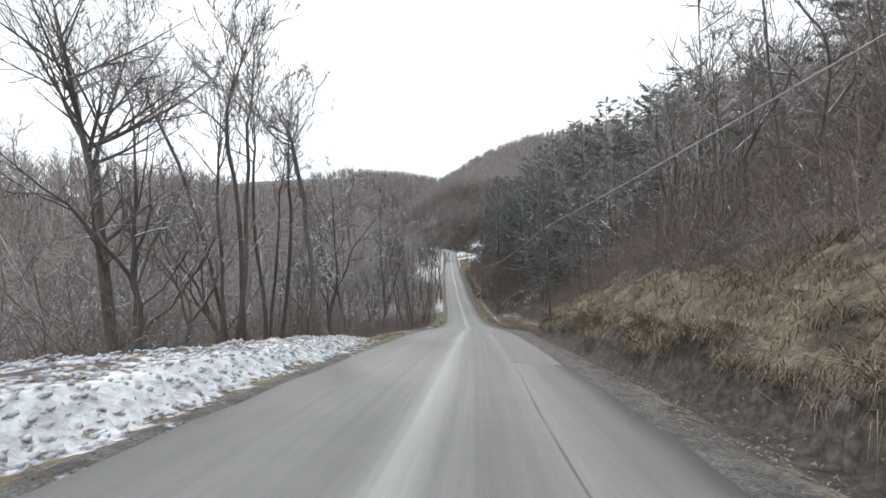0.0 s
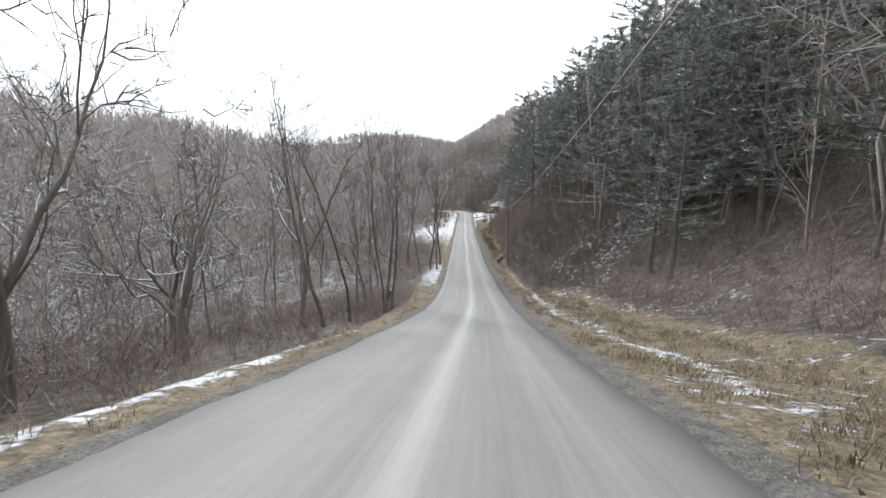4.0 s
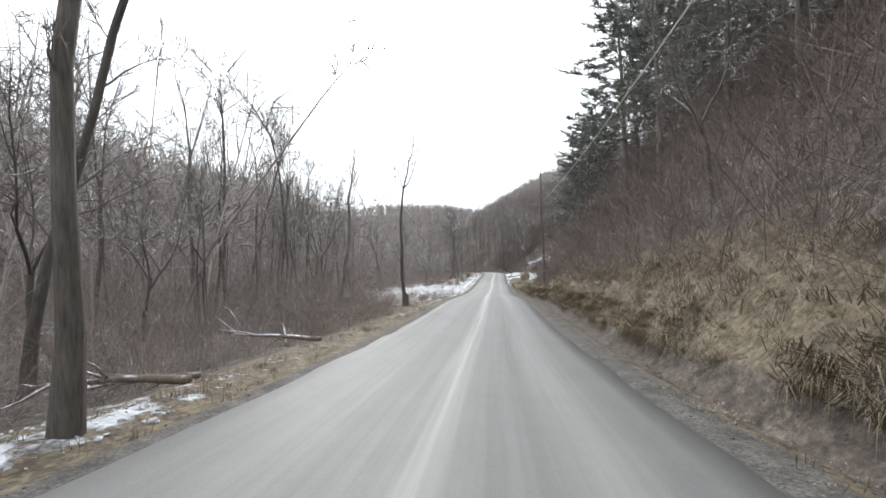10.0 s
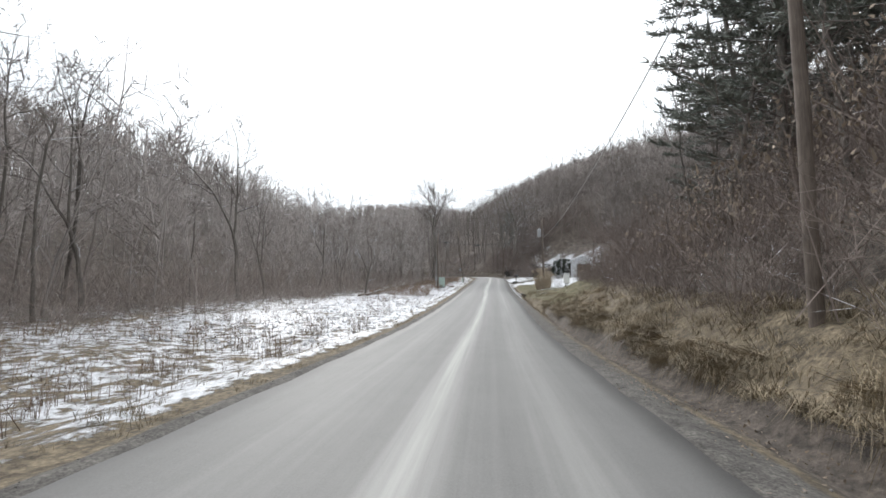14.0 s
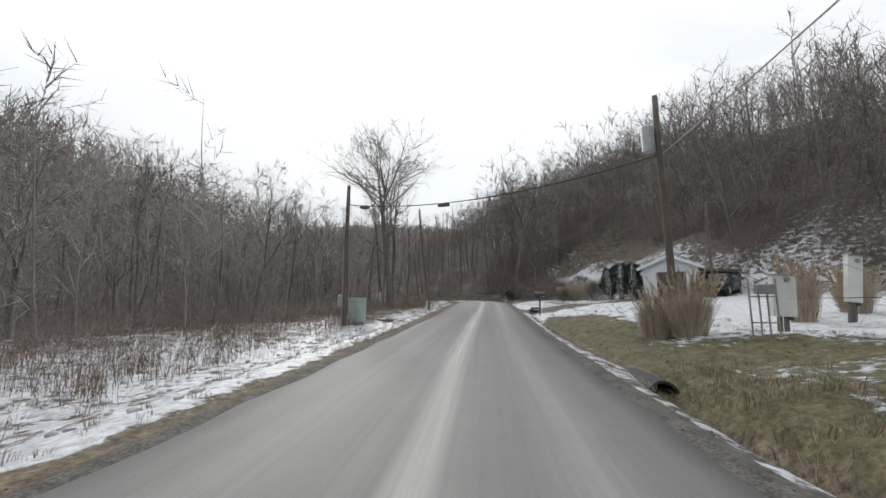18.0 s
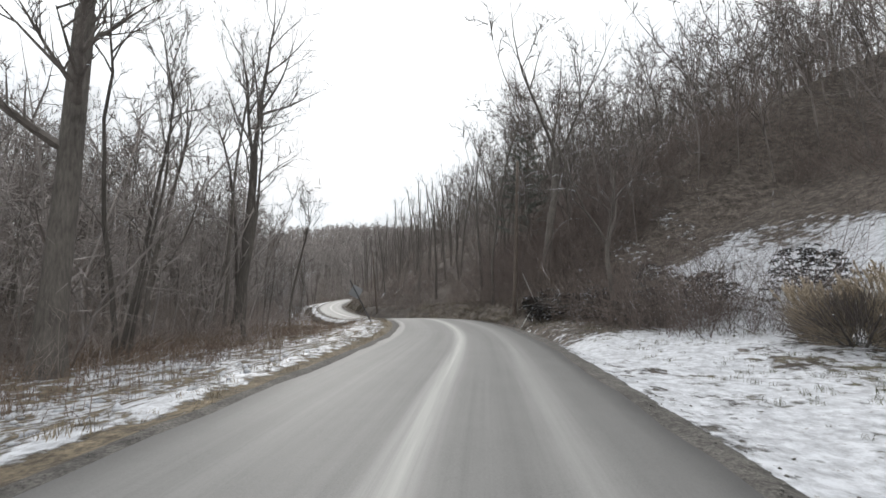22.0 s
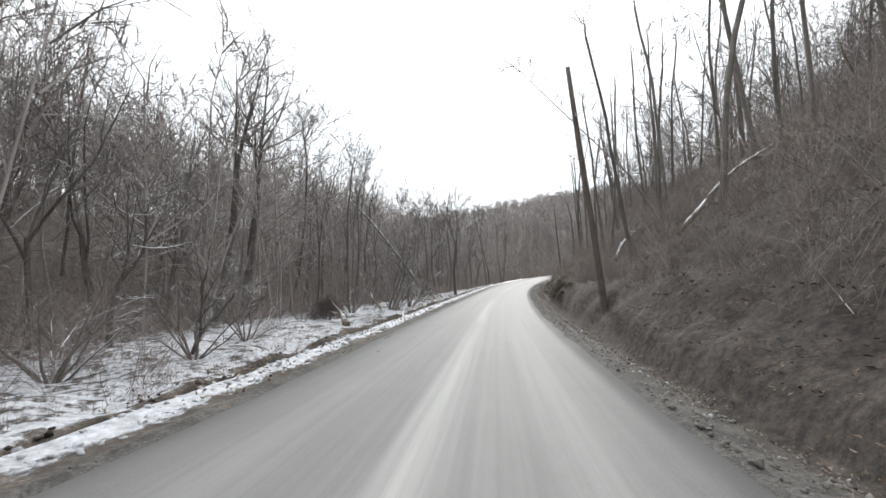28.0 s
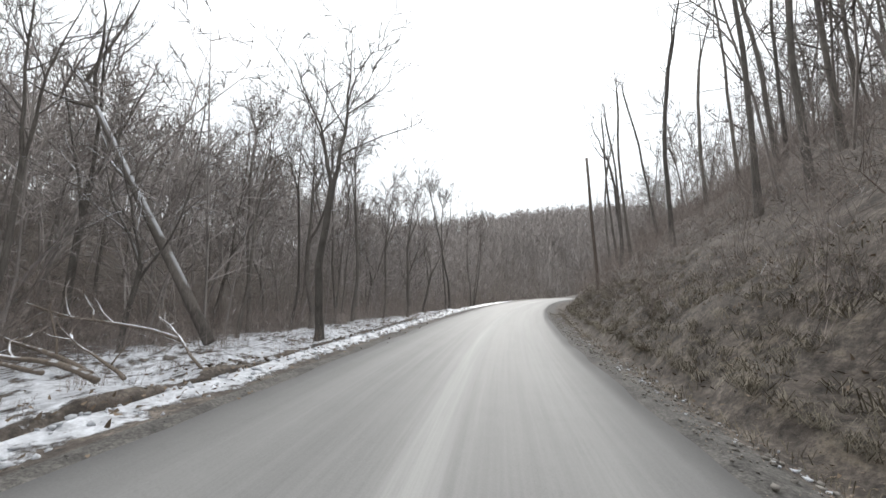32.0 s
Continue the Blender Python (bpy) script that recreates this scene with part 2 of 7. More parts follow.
def road_material():
    n = Nodes("salted_asphalt", 0.75)
    uv = n.add("ShaderNodeUVMap").outputs["UV"]
    grit, blot = n.noise(60, 5, 0.85), n.noise(1.3, 6, 0.7)
    streak = n.noise(1.0, 6, 0.7, (9.0, 0.12, 1), uv)
    worn = n.noise(1.0, 4, 0.55, (1.6, 0.05, 1), uv)
    base = n.mix(n.ramp(grit, (0.3, 0.0), (0.7, 1.0)), (0.075, 0.074, 0.072), (0.16, 0.159, 0.155))
    base = n.mix(n.ramp(blot, (0.35, 0.0), (0.7, 0.55)), base, (0.15, 0.148, 0.144))
    sep = n.add("ShaderNodeSeparateXYZ")
    n.link(uv, sep.inputs["Vector"])
    lane = n.ramp(n.maths("DIVIDE", n.maths("ADD", n.maths("ADD", sep.outputs["X"], n.maths("MULTIPLY", n.maths("SUBTRACT", worn, 0.5), 0.35)), 3.15), 5.05),
                  (0.0, 0.0), (0.10, 0.12), (0.22, 0.28), (0.34, 0.15), (0.44, 0.2), (0.50, 1.0), (0.56, 0.22), (0.68, 0.12), (0.78, 0.42), (0.86, 0.1), (1.0, 0.0))
    salt = n.maths("MULTIPLY", lane, n.ramp(n.mix(0.5, streak, worn), (0.30, 0.25), (0.62, 1.0)))
    salt = n.maths("MULTIPLY", salt, n.ramp(n.maths("DIVIDE", sep.outputs["Y"], 260.0), (0.0, 0.55), (0.28, 0.62), (0.45, 0.85), (0.6, 1.0), (0.9, 0.9), (1.0, 0.7)))
    along = n.ramp(n.maths("DIVIDE", sep.outputs["Y"], 260.0), (0.0, 0.32), (0.30, 0.26), (0.42, 0.12), (0.76, 0.05), (0.85, 0.26), (1.0, 0.34))
    dust = n.maths("MULTIPLY", n.ramp(n.noise(1.0, 7, 0.72, (5.0, 0.07, 1), uv), (0.38, 0.0), (0.68, 1.0)), along)
    edges = n.ramp(n.maths("DIVIDE", n.maths("ADD", sep.outputs["X"], 3.15), 5.05), (0.0, 0.0), (0.16, 0.6), (0.3, 1.0), (0.85, 1.0), (0.97, 0.1))
    base = n.mix(n.maths("MULTIPLY", n.maths("MULTIPLY", dust, edges), 0.6), base, (0.40, 0.395, 0.38))
    c = n.mix(n.maths("MULTIPLY", salt, 0.92), base, (0.55, 0.545, 0.525))
    n.bump(grit, 0.25, 0.004)
    return n.done(c, n.ramp(salt, (0, 0.7), (1, 0.9)))


GROUND, ASPHALT = ground_material(), road_material()
PATCH = grainy("darker_patched_asphalt", (0.13, 0.129, 0.126), (0.215, 0.213, 0.207), 40, 0.8, 0.2, depth=0.004)
TAR = grainy("crack_tar", (0.08, 0.08, 0.079), (0.13, 0.13, 0.128), 30, 0.6, 0)


ROAD = [(-0.0, -0.0, -1.35), (0.9, 10.3, -3.60), (1.7, 20.6, -6.09), (2.5, 30.9, -8.81), (3.0, 41.1, -11.46), (3.5, 51.5, -13.82), (3.7, 62.0, -15.49), (3.7, 72.5, -16.40), (3.6, 83.1, -17.03), (3.6, 93.7, -17.31), (3.6, 104.4, -17.39), (3.5, 115.0, -17.80), (3.5, 125.6, -18.07), (3.6, 136.2, -17.97), (3.6, 146.8, -17.77), (3.6, 157.4, -17.51), (3.8, 168.0, -17.10), (3.9, 178.7, -16.67), (3.7, 189.3, -16.41), (1.4, 199.6, -16.16), (-2.8, 209.4, -16.35), (-7.9, 218.6, -16.70), (-13.1, 227.9, -16.66), (-18.1, 237.3, -16.41), (-22.8, 246.8, -16.05)]
# ---- the lie of the land: s along the road, d across it (right is positive) ----
ROAD_LEFT, ROAD_RIGHT = -3.15, 1.9


def spline(xs, ys):
    """A natural cubic through the points."""
    xs, ys = np.array(xs, float), np.array(ys, float)
    n, h = len(xs), np.diff(xs)
    a, r = np.eye(n), np.zeros(n)
    for i in range(1, n - 1):
        a[i, i - 1:i + 2] = h[i - 1], 2 * (h[i - 1] + h[i]), h[i]
        r[i] = 6 * ((ys[i + 1] - ys[i]) / h[i] - (ys[i] - ys[i - 1]) / h[i - 1])
    m = np.linalg.solve(a, r)

    def f(x):
        x = np.asarray(x, float)
        i = np.clip(np.searchsorted(xs, x) - 1, 0, n - 2)
        u, v = xs[i + 1] - x, x - xs[i]
        return (m[i] * u ** 3 + m[i + 1] * v ** 3) / (6 * h[i]) + (ys[i] / h[i] - m[i] * h[i] / 6) * u + (ys[i + 1] / h[i] - m[i + 1] * h[i] / 6) * v
    return f


def lay_road():
    """The line of the road, on from both ends of the table, as samples every metre of x, y, z."""
    pts = np.array(ROAD, float)
    ks = np.concatenate([[0], np.cumsum(np.linalg.norm(np.diff(pts, axis=0), axis=1))])
    fine = np.arange(0, ks[-1], 1.0)
    line = np.stack([spline(ks, pts[:, k])(fine) for k in range(3)], 1)
    head = line[0] - line[3]
    head /= np.linalg.norm(head[:2])
    back = [line[0] + head * k for k in range(70, 0, -1)]
    tail, way = [], line[-1] - line[-6]
    yaw, slope = math.atan2(-way[0], way[1]), way[2] / math.hypot(way[0], way[1])
    p = line[-1].copy()
    for k in range(1, 420):
        yaw -= radians(0.26 if k < 70 else 0.6 if k < 110 else 0.05)
        slope += (0.058 - slope) * 0.08
        p = p + np.array([-math.sin(yaw), math.cos(yaw), slope])
        tail.append(p)
    return np.vstack([back, line, tail])


LINE = lay_road()
S0 = -70.0
S_AXIS = S0 + np.arange(len(LINE))


def smooth(a, width):
    pad = np.concatenate([[2 * a[0] - v for v in a[width:0:-1]], a, [2 * a[-1] - v for v in a[-2:-width - 2:-1]]])
    w = np.hanning(2 * width + 1)
    return np.stack([np.convolve(pad[:, k], w / w.sum(), "valid") for k in range(a.shape[1])], 1)


NEAR, FAR = smooth(LINE, 4), smooth(LINE, 55)


def normals(a):
    t = np.gradient(a, axis=0)
    t = t[:, :2] / np.linalg.norm(t[:, :2], axis=1)[:, None]
    return np.stack([t[:, 1], -t[:, 0]], 1)


N_NEAR, N_FAR = normals(NEAR), normals(FAR)


def at_s(a, s):
    return np.stack([np.interp(s, S_AXIS, a[:, k]) for k in range(a.shape[1])], -1)


def smoothstep(a, b, x):
    u = np.clip((x - a) / np.maximum(b - a, 1e-6), 0, 1)
    return u * u * (3 - 2 * u)


# s, shoulder, ditch, bank height, bank width, terrace, hill slope
RIGHT = [(-70, 1.0, .15, 2.2, 2.2, 0, .60), (0, 1.0, .15, 2.3, 2.4, 0, .62), (18, 1.2, .3, 2.0, 2.2, 0, .62), (30, 2.4, .4, 1.5, 1.5, .5, .62), (38, 4.0, .1, .4, 1.5, 1, .55),
         (60, 3.6, 0, .4, 2, 1, .7), (66, 1.6, .1, .8, 1.5, .3, .85), (76, 1.4, .1, 1.1, 1.5, .2, 1.0), (84, 1.0, .25, 1.7, 1.8, 0, 1.15), (112, 1.0, .25, 1.5, 1.9, .1, 1.15), (118, 1.1, .25, 1.1, 1.9, .2, 1.1),
         (130, 1.1, .35, 1.5, 3, 1.5, .65), (138, 1.0, .5, 1.7, 5, 2, .55), (144, 1.0, .6, 2.0, 6, 1.2, .55), (148, 1.0, .6, 1.5, 6, 4, .5), (151, 1.0, .5, .8, 7, 15, .5), (152.5, 1.0, .15, .5, 6, 17, .5), (156, 1.0, .3, .4, 6, 18, .5), (165, 1.0, .5, .45, 6, 16, .55), (169, .9, .2, .45, 6, 15, .55), (172, .8, .15, .5, 6, 15, .55)]
RIGHT += [(178, .8, .05, .4, 6, 7, .55), (184, .8, 0, .3, 4, 3, .6), (189, .9, .25, .2, 2, 3, .5), (196.5, 1.2, .5, .3, 1.5, 2.2, .6), (200.5, .9, .35, 1.2, 2.0, 0, .85), (236, 1.1, .35, 1.5, 1.7, .2, .85), (246, 1.2, .4, 1.25, .9, .9, .75), (254, 1.2, .4, 1.25, .95, .9, .75), (260, 1.0, .25, 1.6, 2.1, 0, .8), (280, 1.1, .25, 1.6, 2.0, 0, .85), (400, 1, .3, 1.5, 2, 0, .7)]
# s, shoulder, drop, width of the drop, snow heap, valley floor's height, start of the far hill
LEFT = [(-70, 5, 1.2, 3, .45, 3, 30), (0, 5.5, 1.2, 3, .5, -8, 34), (8, 3.6, 1.1, 3, .4, -9.5, 34), (13, 2.2, .9, 2.5, .25, -10.8, 35), (16, 1.2, .8, 2.5, .05, -11.5, 36), (30, .9, .9, 3, .05, -14, 40), (60, 1, 1, 3, .03, -17.8, 40),
        (70, 2.4, .6, 3, .12, -17.8, 36), (80, 1.5, .6, 3, .08, -17.7, 32), (92, 1, .4, 3, .03, -17.7, 30), (100, .8, .2, 2, .03, -17.7, 28), (150, .8, .3, 2, .03, -17.9, 26)]
LEFT += [(180, .8, .3, 2, .03, -17.7, 22), (200, 1.3, .4, 3, .05, -17.6, 18), (208, 1.0, .9, 2.2, .1, -17.8, 15), (220, .95, .45, .8, .1, -17.3, 14), (262, .95, .4, .8, .1, -16.9, 14), (285, 1.1, .4, 1, .1, -16.6, 15), (330, 1, .6, 3, .1, -16.5, 16), (400, 1, .5, 3, .1, -15, 20)]
RIGHT, LEFT = np.array(RIGHT), np.array(LEFT)


def across(table, k, s):
    return np.interp(s, table[:, 0], table[:, k])


def rough(x, y, size, seed=0.0):
    """Cheap rolling noise, about -1 to 1."""
    x, y = x / size + seed * 1.7, y / size - seed * 2.3
    return (np.sin(x * 1.9 + 1.3 * np.sin(y * 1.1 + seed)) + np.sin(y * 2.3 + 1.7 * np.sin(x * 0.9)) + np.sin((x + y) * 1.3 + 2.1 * np.sin(x - y * 0.7))) / 3


def bank(s, v, wide):
    """The rise of the cut bank, 0 to 1: an undercut earth face first where the ditch eats into it."""
    face = np.interp(s, [-70, 26, 34, 78, 86, 128, 136, 214, 222, 240, 250, 255, 259, 292, 300], [.26, .26, 0, 0, .13, .13, 0, 0, .22, .28, .4, .36, .1, .1, 0]) * (1 + .3 * rough(s, s * 0, 1.3, 21) + .3 * rough(s, s * 0, .45, 25))
    return face * smoothstep(0, .32, v) + (1 - face) * smoothstep(.1, wide, v)


def height(s, d):
    """Ground above the road's line at (s, d)."""
    s, d = np.asarray(s, float), np.asarray(d, float)
    u = d - ROAD_RIGHT
    ws, dd, bh, bw, tw, hs = (across(RIGHT, k, s) for k in range(1, 7))
    right = -0.06 * smoothstep(0, .5, u) - dd * np.exp(-((u - ws - .15) / .35) ** 2) + bh * bank(s, u - ws - .3 + .15 * rough(s, d, 1.1, 3), bw)
    right += bh * .09 * rough(s, d, .75, 11) * smoothstep(ws + .4, ws + 1.0, u) * (1 - smoothstep(ws + bw + 1.5, ws + bw + 3, u))
    right += bh * .06 * rough(s, d, .42, 13) * smoothstep(ws + .2, ws + .7, u) * (1 - smoothstep(ws + bw + 1, ws + bw + 2, u))
    right += np.interp(s, [190, 200], [.04, .13]) * rough(s, d, 1.5, 12) * smoothstep(ws + .5, ws + 1.6, u)
    right += .07 * np.clip(u - ws - bw, 0, tw)
    x = np.clip(u - ws - .2 - bw * .85 - tw, 0, None)
    cap = 46
    right += cap * (1 - np.exp(-x * hs / cap)) * smoothstep(-.5, 1.5, x)
    v = ROAD_LEFT - d
    wl, dp, dw, heap, zv, vx = (across(LEFT, k, s) for k in range(1, 7))
    left = -0.06 * smoothstep(0, .5, v) + heap * smoothstep(.5, 1.4, v) * (1 - smoothstep(wl * .8, wl + 1, v)) - dp * smoothstep(wl, wl + dw, v)
    base = np.interp(s, S_AXIS, LINE[:, 2])
    left += (zv - base + dp) * smoothstep(wl + dw * .8, wl + dw + np.interp(s, [8, 18, 50, 70], [16, 26, 22, 13]), v)
    cut = v - wl - .75 - .35 * rough(s, d, 1.6, 14)
    left -= .95 * np.interp(s, [212, 222, 275, 290], [0, 1, 1, 0]) * smoothstep(-.2, .15, cut) * (1 - smoothstep(.75, 1.1, cut))
    left += .16 * np.interp(s, [212, 222, 290, 300], [0, 1, 1, 0]) * rough(s, d, .9, 15) * smoothstep(wl + 1, wl + 2, v)
    x = np.clip(v - vx, 0, None)
    left += 34 * (1 - np.exp(-x * .42 / 34)) * smoothstep(0, 6, x)
    h = np.where(d > ROAD_RIGHT, right, np.where(d < ROAD_LEFT, left, -.05))
    off = np.maximum(u, v)
    wild = smoothstep(.3, 4, off)
    h = h + .05 * smoothstep(.8, 1.6, v) * (1 - smoothstep(wl, wl + 1.5, v)) * smoothstep(.1, .4, heap) * (rough(s, d, .28, 8) + rough(s, d, .6, 9))
    h = h + wild * (.10 * rough(s, d, 2.3, 1) + .30 * smoothstep(8, 25, off) * rough(s, d, 9, 2)) + .03 * smoothstep(.1, .6, off) * rough(s, d, .45, 5)
    h += 48 * smoothstep(335, 560, s)
    return h


def spot(s, d, lift=0.0):
    """The place in the world at (s, d), on the ground."""
    s, d = np.asarray(s, float), np.asarray(d, float)
    w = smoothstep(8, 60, np.abs(d))[..., None]
    c = at_s(NEAR, s) * (1 - w) + at_s(FAR, s) * w
    n = at_s(N_NEAR, s) * (1 - w) + at_s(N_FAR, s) * w
    z = np.interp(s, S_AXIS, NEAR[:, 2]) + height(s, d) + lift
    return np.stack([c[..., 0] + n[..., 0] * d, c[..., 1] + n[..., 1] * d, z], -1)


# ---- building helpers ----
def link_mesh(name, verts, faces, material, parent=None, label="", smooth_shade=False):
    me = bpy.data.meshes.new(name)
    me.from_pydata(verts if isinstance(verts, list) else verts.tolist(), [], faces if isinstance(faces, list) else faces.tolist())
    me.materials.append(material)
    if smooth_shade:
        me.polygons.foreach_set("use_smooth", [True] * len(me.polygons))
    ob = new(name, me)
    ob.parent = parent
    if label:
        tagged(ob, label)
    return ob


def part(name, bm, material, parent=None, label="", soft=False):
    me = bpy.data.meshes.new(name)
    bm.to_mesh(me)
    bm.free()
    me.materials.append(material)
    if soft:
        me.polygons.foreach_set("use_smooth", [True] * len(me.polygons))
    ob = new(name, me)
    ob.parent = parent
    if label:
        tagged(ob, label)
    return ob


def box(size, m=None, bevel=0.0, bm=None):
    bm = bm or bmesh.new()
    g = bmesh.ops.create_cube(bm, size=1.0, matrix=(m or Matrix()) @ Matrix.Diagonal((*size, 1)))
    if bevel:
        es = list({e for v in g["verts"] for e in v.link_edges})
        bmesh.ops.bevel(bm, geom=es, offset=bevel, segments=2, affect="EDGES", profile=0.5)
    return bm


def rod(a, b, r0, r1=None, sides=10, bm=None):
    bm = bm or bmesh.new()
    a, b = Vector(a), Vector(b)
    r1 = r0 if r1 is None else r1
    m = Matrix.Translation((a + b) / 2) @ (b - a).to_track_quat("Z", "Y").to_matrix().to_4x4()
    bmesh.ops.create_cone(bm, cap_ends=True, segments=sides, radius1=r0, radius2=r1, depth=(b - a).length, matrix=m)
    return bm


def thing(name, place, label, category, group="", kind="", turn=0.0, lean=(0, 0)):
    e = new(name)
    e.matrix_world = pose(*place, lean[0], lean[1], turn)
    e.empty_display_size = 0.3
    return tagged(e, label, category, group, kind)


def heading(s):
    """Degrees that the road's way is turned from +y at s."""
    a, b = at_s(NEAR, s - 0.5), at_s(NEAR, s + 0.5)
    return math.degrees(math.atan2(-(b[0] - a[0]), b[1] - a[1]))


def place(s, d, lift=0.0):
    return Vector(spot(s, d, lift))


# ---- ground ----
def build_ground():
    side = np.concatenate([np.arange(0, 3, .2), np.arange(3, 9, .3), np.arange(9, 20, .8), np.arange(20, 60, 3), np.array([60, 68, 78, 90, 105, 125, 150, 190, 250, 340])])
    ds = np.concatenate([(ROAD_LEFT - side)[::-1], [ROAD_LEFT + .35, -.6, ROAD_RIGHT - .35], ROAD_RIGHT + side])
    ss = np.concatenate([np.arange(-69, -12, 3), np.arange(-12, 282, .36), np.arange(282, 312, 1.0), np.arange(312, 400, 4.0), np.arange(400, 670, 15.0)])
    s, d = np.meshgrid(ss, ds, indexing="ij")
    p = spot(s, d)
    n, m = s.shape
    i = np.arange(n * m).reshape(n, m)
    f = np.stack([i[:-1, :-1], i[:-1, 1:], i[1:, 1:], i[1:, :-1]], -1).reshape(-1, 4)
    ob = link_mesh("ground", p.reshape(-1, 3), f, GROUND, smooth_shade=True)
    tagged(ob, "winter ground with patchy snow, dry grass and leaf litter", "ground", kind="structure")
    s, d = s.ravel(), d.ravel()
    off = np.maximum(d - ROAD_RIGHT, ROAD_LEFT - d)
    right = d > 0
    # how much snow, grass, lawn and gravel lies where
    snow_l = np.interp(s, [-70, 12, 15.5, 28, 36, 50, 66, 72, 80, 88, 96, 104, 130, 150, 185, 205, 212, 256, 400], [.45, .45, .16, .2, .24, .16, .24, .46, .42,  .22, .26, .34, .56, .56, .46, .42, .40, .42, .36])
    far_l = np.interp(s, [-70, 20, 40, 90, 110, 256, 400], [.1, .2, .5, .42, .26, .34, .2])
    snow_r = np.interp(s, [-70, 30, 36, 42, 60, 70, 130, 140, 148, 155, 175, 186, 192, 210, 256, 400], [.0, .05, .38, .30, .34, .14, .02, .06, .16, .40, .80, .78, .34, .16, .13, .1])
    far_r = np.interp(s, [-70, 40, 50, 85, 95, 138, 146, 182, 190, 236, 262, 400], [.0, .0, .24, .24, .08, .08, .38, .42, .28, .2, .12, .1])
    far_r = far_r - .4 * np.interp(s, [140, 146, 182, 188], [0, 1, 1, 0]) * smoothstep(26, 34, off) - .35 * smoothstep(178, 182, s) * smoothstep(12, 16, off)
    snow = np.where(right, snow_r + (far_r - snow_r) * smoothstep(6, 14, off), snow_l + (far_l - snow_l) * smoothstep(8, 18, off))
    snow -= .5 * (1 - smoothstep(.25, .9, off)) * np.where(right, 1, np.interp(s, [0, 12, 16, 205, 215], [.3, .3, 1, 1, .7]))
    lip = np.exp(-((off - 1.1) / .45) ** 2)
    snow += np.where(right, .25 * np.interp(s, [130, 140, 172, 180], [0, 1, 1, 0]), .22 * np.interp(s, [0, 14, 17, 25, 28, 40, 44, 66, 70, 80, 86, 205, 212], [1, .9, 0, .2, 1.2, 1.2, .4, .3, 1, 1, .4, .3, .55])) * lip
    snow += np.where(right, .3 * np.exp(-((s - 188) / 8) ** 4 - ((off - 13) / 5.5) ** 4), 0)
    snow -= .5 * smoothstep(300, 340, s) + .5 * smoothstep(50, 90, off)
    grass = np.where(right, np.interp(s, [-70, 30, 60, 130, 140, 190, 205, 256], [.5, .55, .9, .62, .9, .3, .4, .38]) * (1 - smoothstep(3.2, 5, off - np.interp(s, [34, 40, 60, 66, 82, 88, 128, 136, 185, 192], [0, 1.6, 1.6, -1.8, -1.8, 0, 0, 2.5, 2.5, 0]))),
                     np.interp(s, [-70, 10, 90, 100, 180, 200, 210, 256], [.3, .8, .8, .7, .6, .7, .3, .3]) * (1 - smoothstep(1.6 + 9 * np.interp(s, [102, 110, 180, 200], [0, 1, 1, .3]), 3 + 14 * np.interp(s, [102, 110, 180, 200], [0, 1, 1, .3]), off)))
    foot = across(RIGHT, 1, s)
    grass *= np.where(right & ((s < 34) | ((s > 78) & (s < 138)) | ((s > 194) & (s < 257))), 1 - np.where((s > 78) & (s < 138), .55, .98) * smoothstep(foot - .5, foot - .1, off) * (1 - smoothstep(foot + .55, foot + .8, off)), 1)
    lawn = np.where(right, np.interp(s, [132, 140, 178, 190], [0, .9, .9, 0]) * smoothstep(1.1, np.interp(s, [140, 150], [2.6, 1.6]), off) * (1 - smoothstep(9, 22, off)), 0)
    drive = np.exp(-((s - 173.4 - .34 * (off - 2) + .5 * rough(s, d, 1.6, 5)) / 2.0) ** 4) * (off < 13) + .3 * np.exp(-((s - 153.4) / 1.2) ** 4) * (off < 8)
    drive = np.where(right, np.clip(drive, 0, 1), 0)
    gravel = np.clip(np.where(right, 1.1 - smoothstep(.3, .8, off), 1.1 - smoothstep(.1, .45, off)) + drive, 0, 1)
    yard = np.where(right, np.interp(s, [138, 146, 184, 189], [0, 1, 1, 0]) * (1 - smoothstep(15, 20, off)), 0)
    band = smoothstep(.95, 1.3, off) * np.interp(s, [146, 165, 168.5], [1, 1, 0]) * (1 - smoothstep(3.0, 4.6, off + .5 * rough(s, d, .8, 6) - np.interp(s, [140, 150, 160], [9, 3, 0])))
    band *= 1 - .66 * smoothstep(2.0, 2.6, off) * np.interp(s, [144, 148, 156, 159], [0, 1, 1, 0])
    in_yard_snow = np.interp(s, [174, 180], [.74, .60]) - .12 * smoothstep(3.5, 1.0, off) * (s > 176) - band - .9 * drive + .35 * np.exp(-((off - .85) / .3) ** 2) * np.interp(s, [146, 150, 170, 172], [0, 1, 1, 0])
    in_yard_snow = np.where(off < .3, -.2, np.where((off < 1.1) & (s < 169), .50, in_yard_snow)) - .8 * np.exp(-((s - 165.3) / 1.0) ** 2 - ((off - 1.25) / .3) ** 2)
    snow = snow * (1 - yard) + yard * in_yard_snow
    snow += np.where(right, (.02 + .12 * rough(s, d, 1.3, 31)) * np.interp(s, [184, 188, 198, 202], [0, 1, 1, 0]) * smoothstep(5, 7, off) * (1 - smoothstep(16, 20, off)), 0)
    # left verge along the creek: a strip of old snow, the dark cut, snow beyond it
    creek = np.where(right, 0, np.interp(s, [212, 224, 290, 310], [0, 1, 1, 0]))
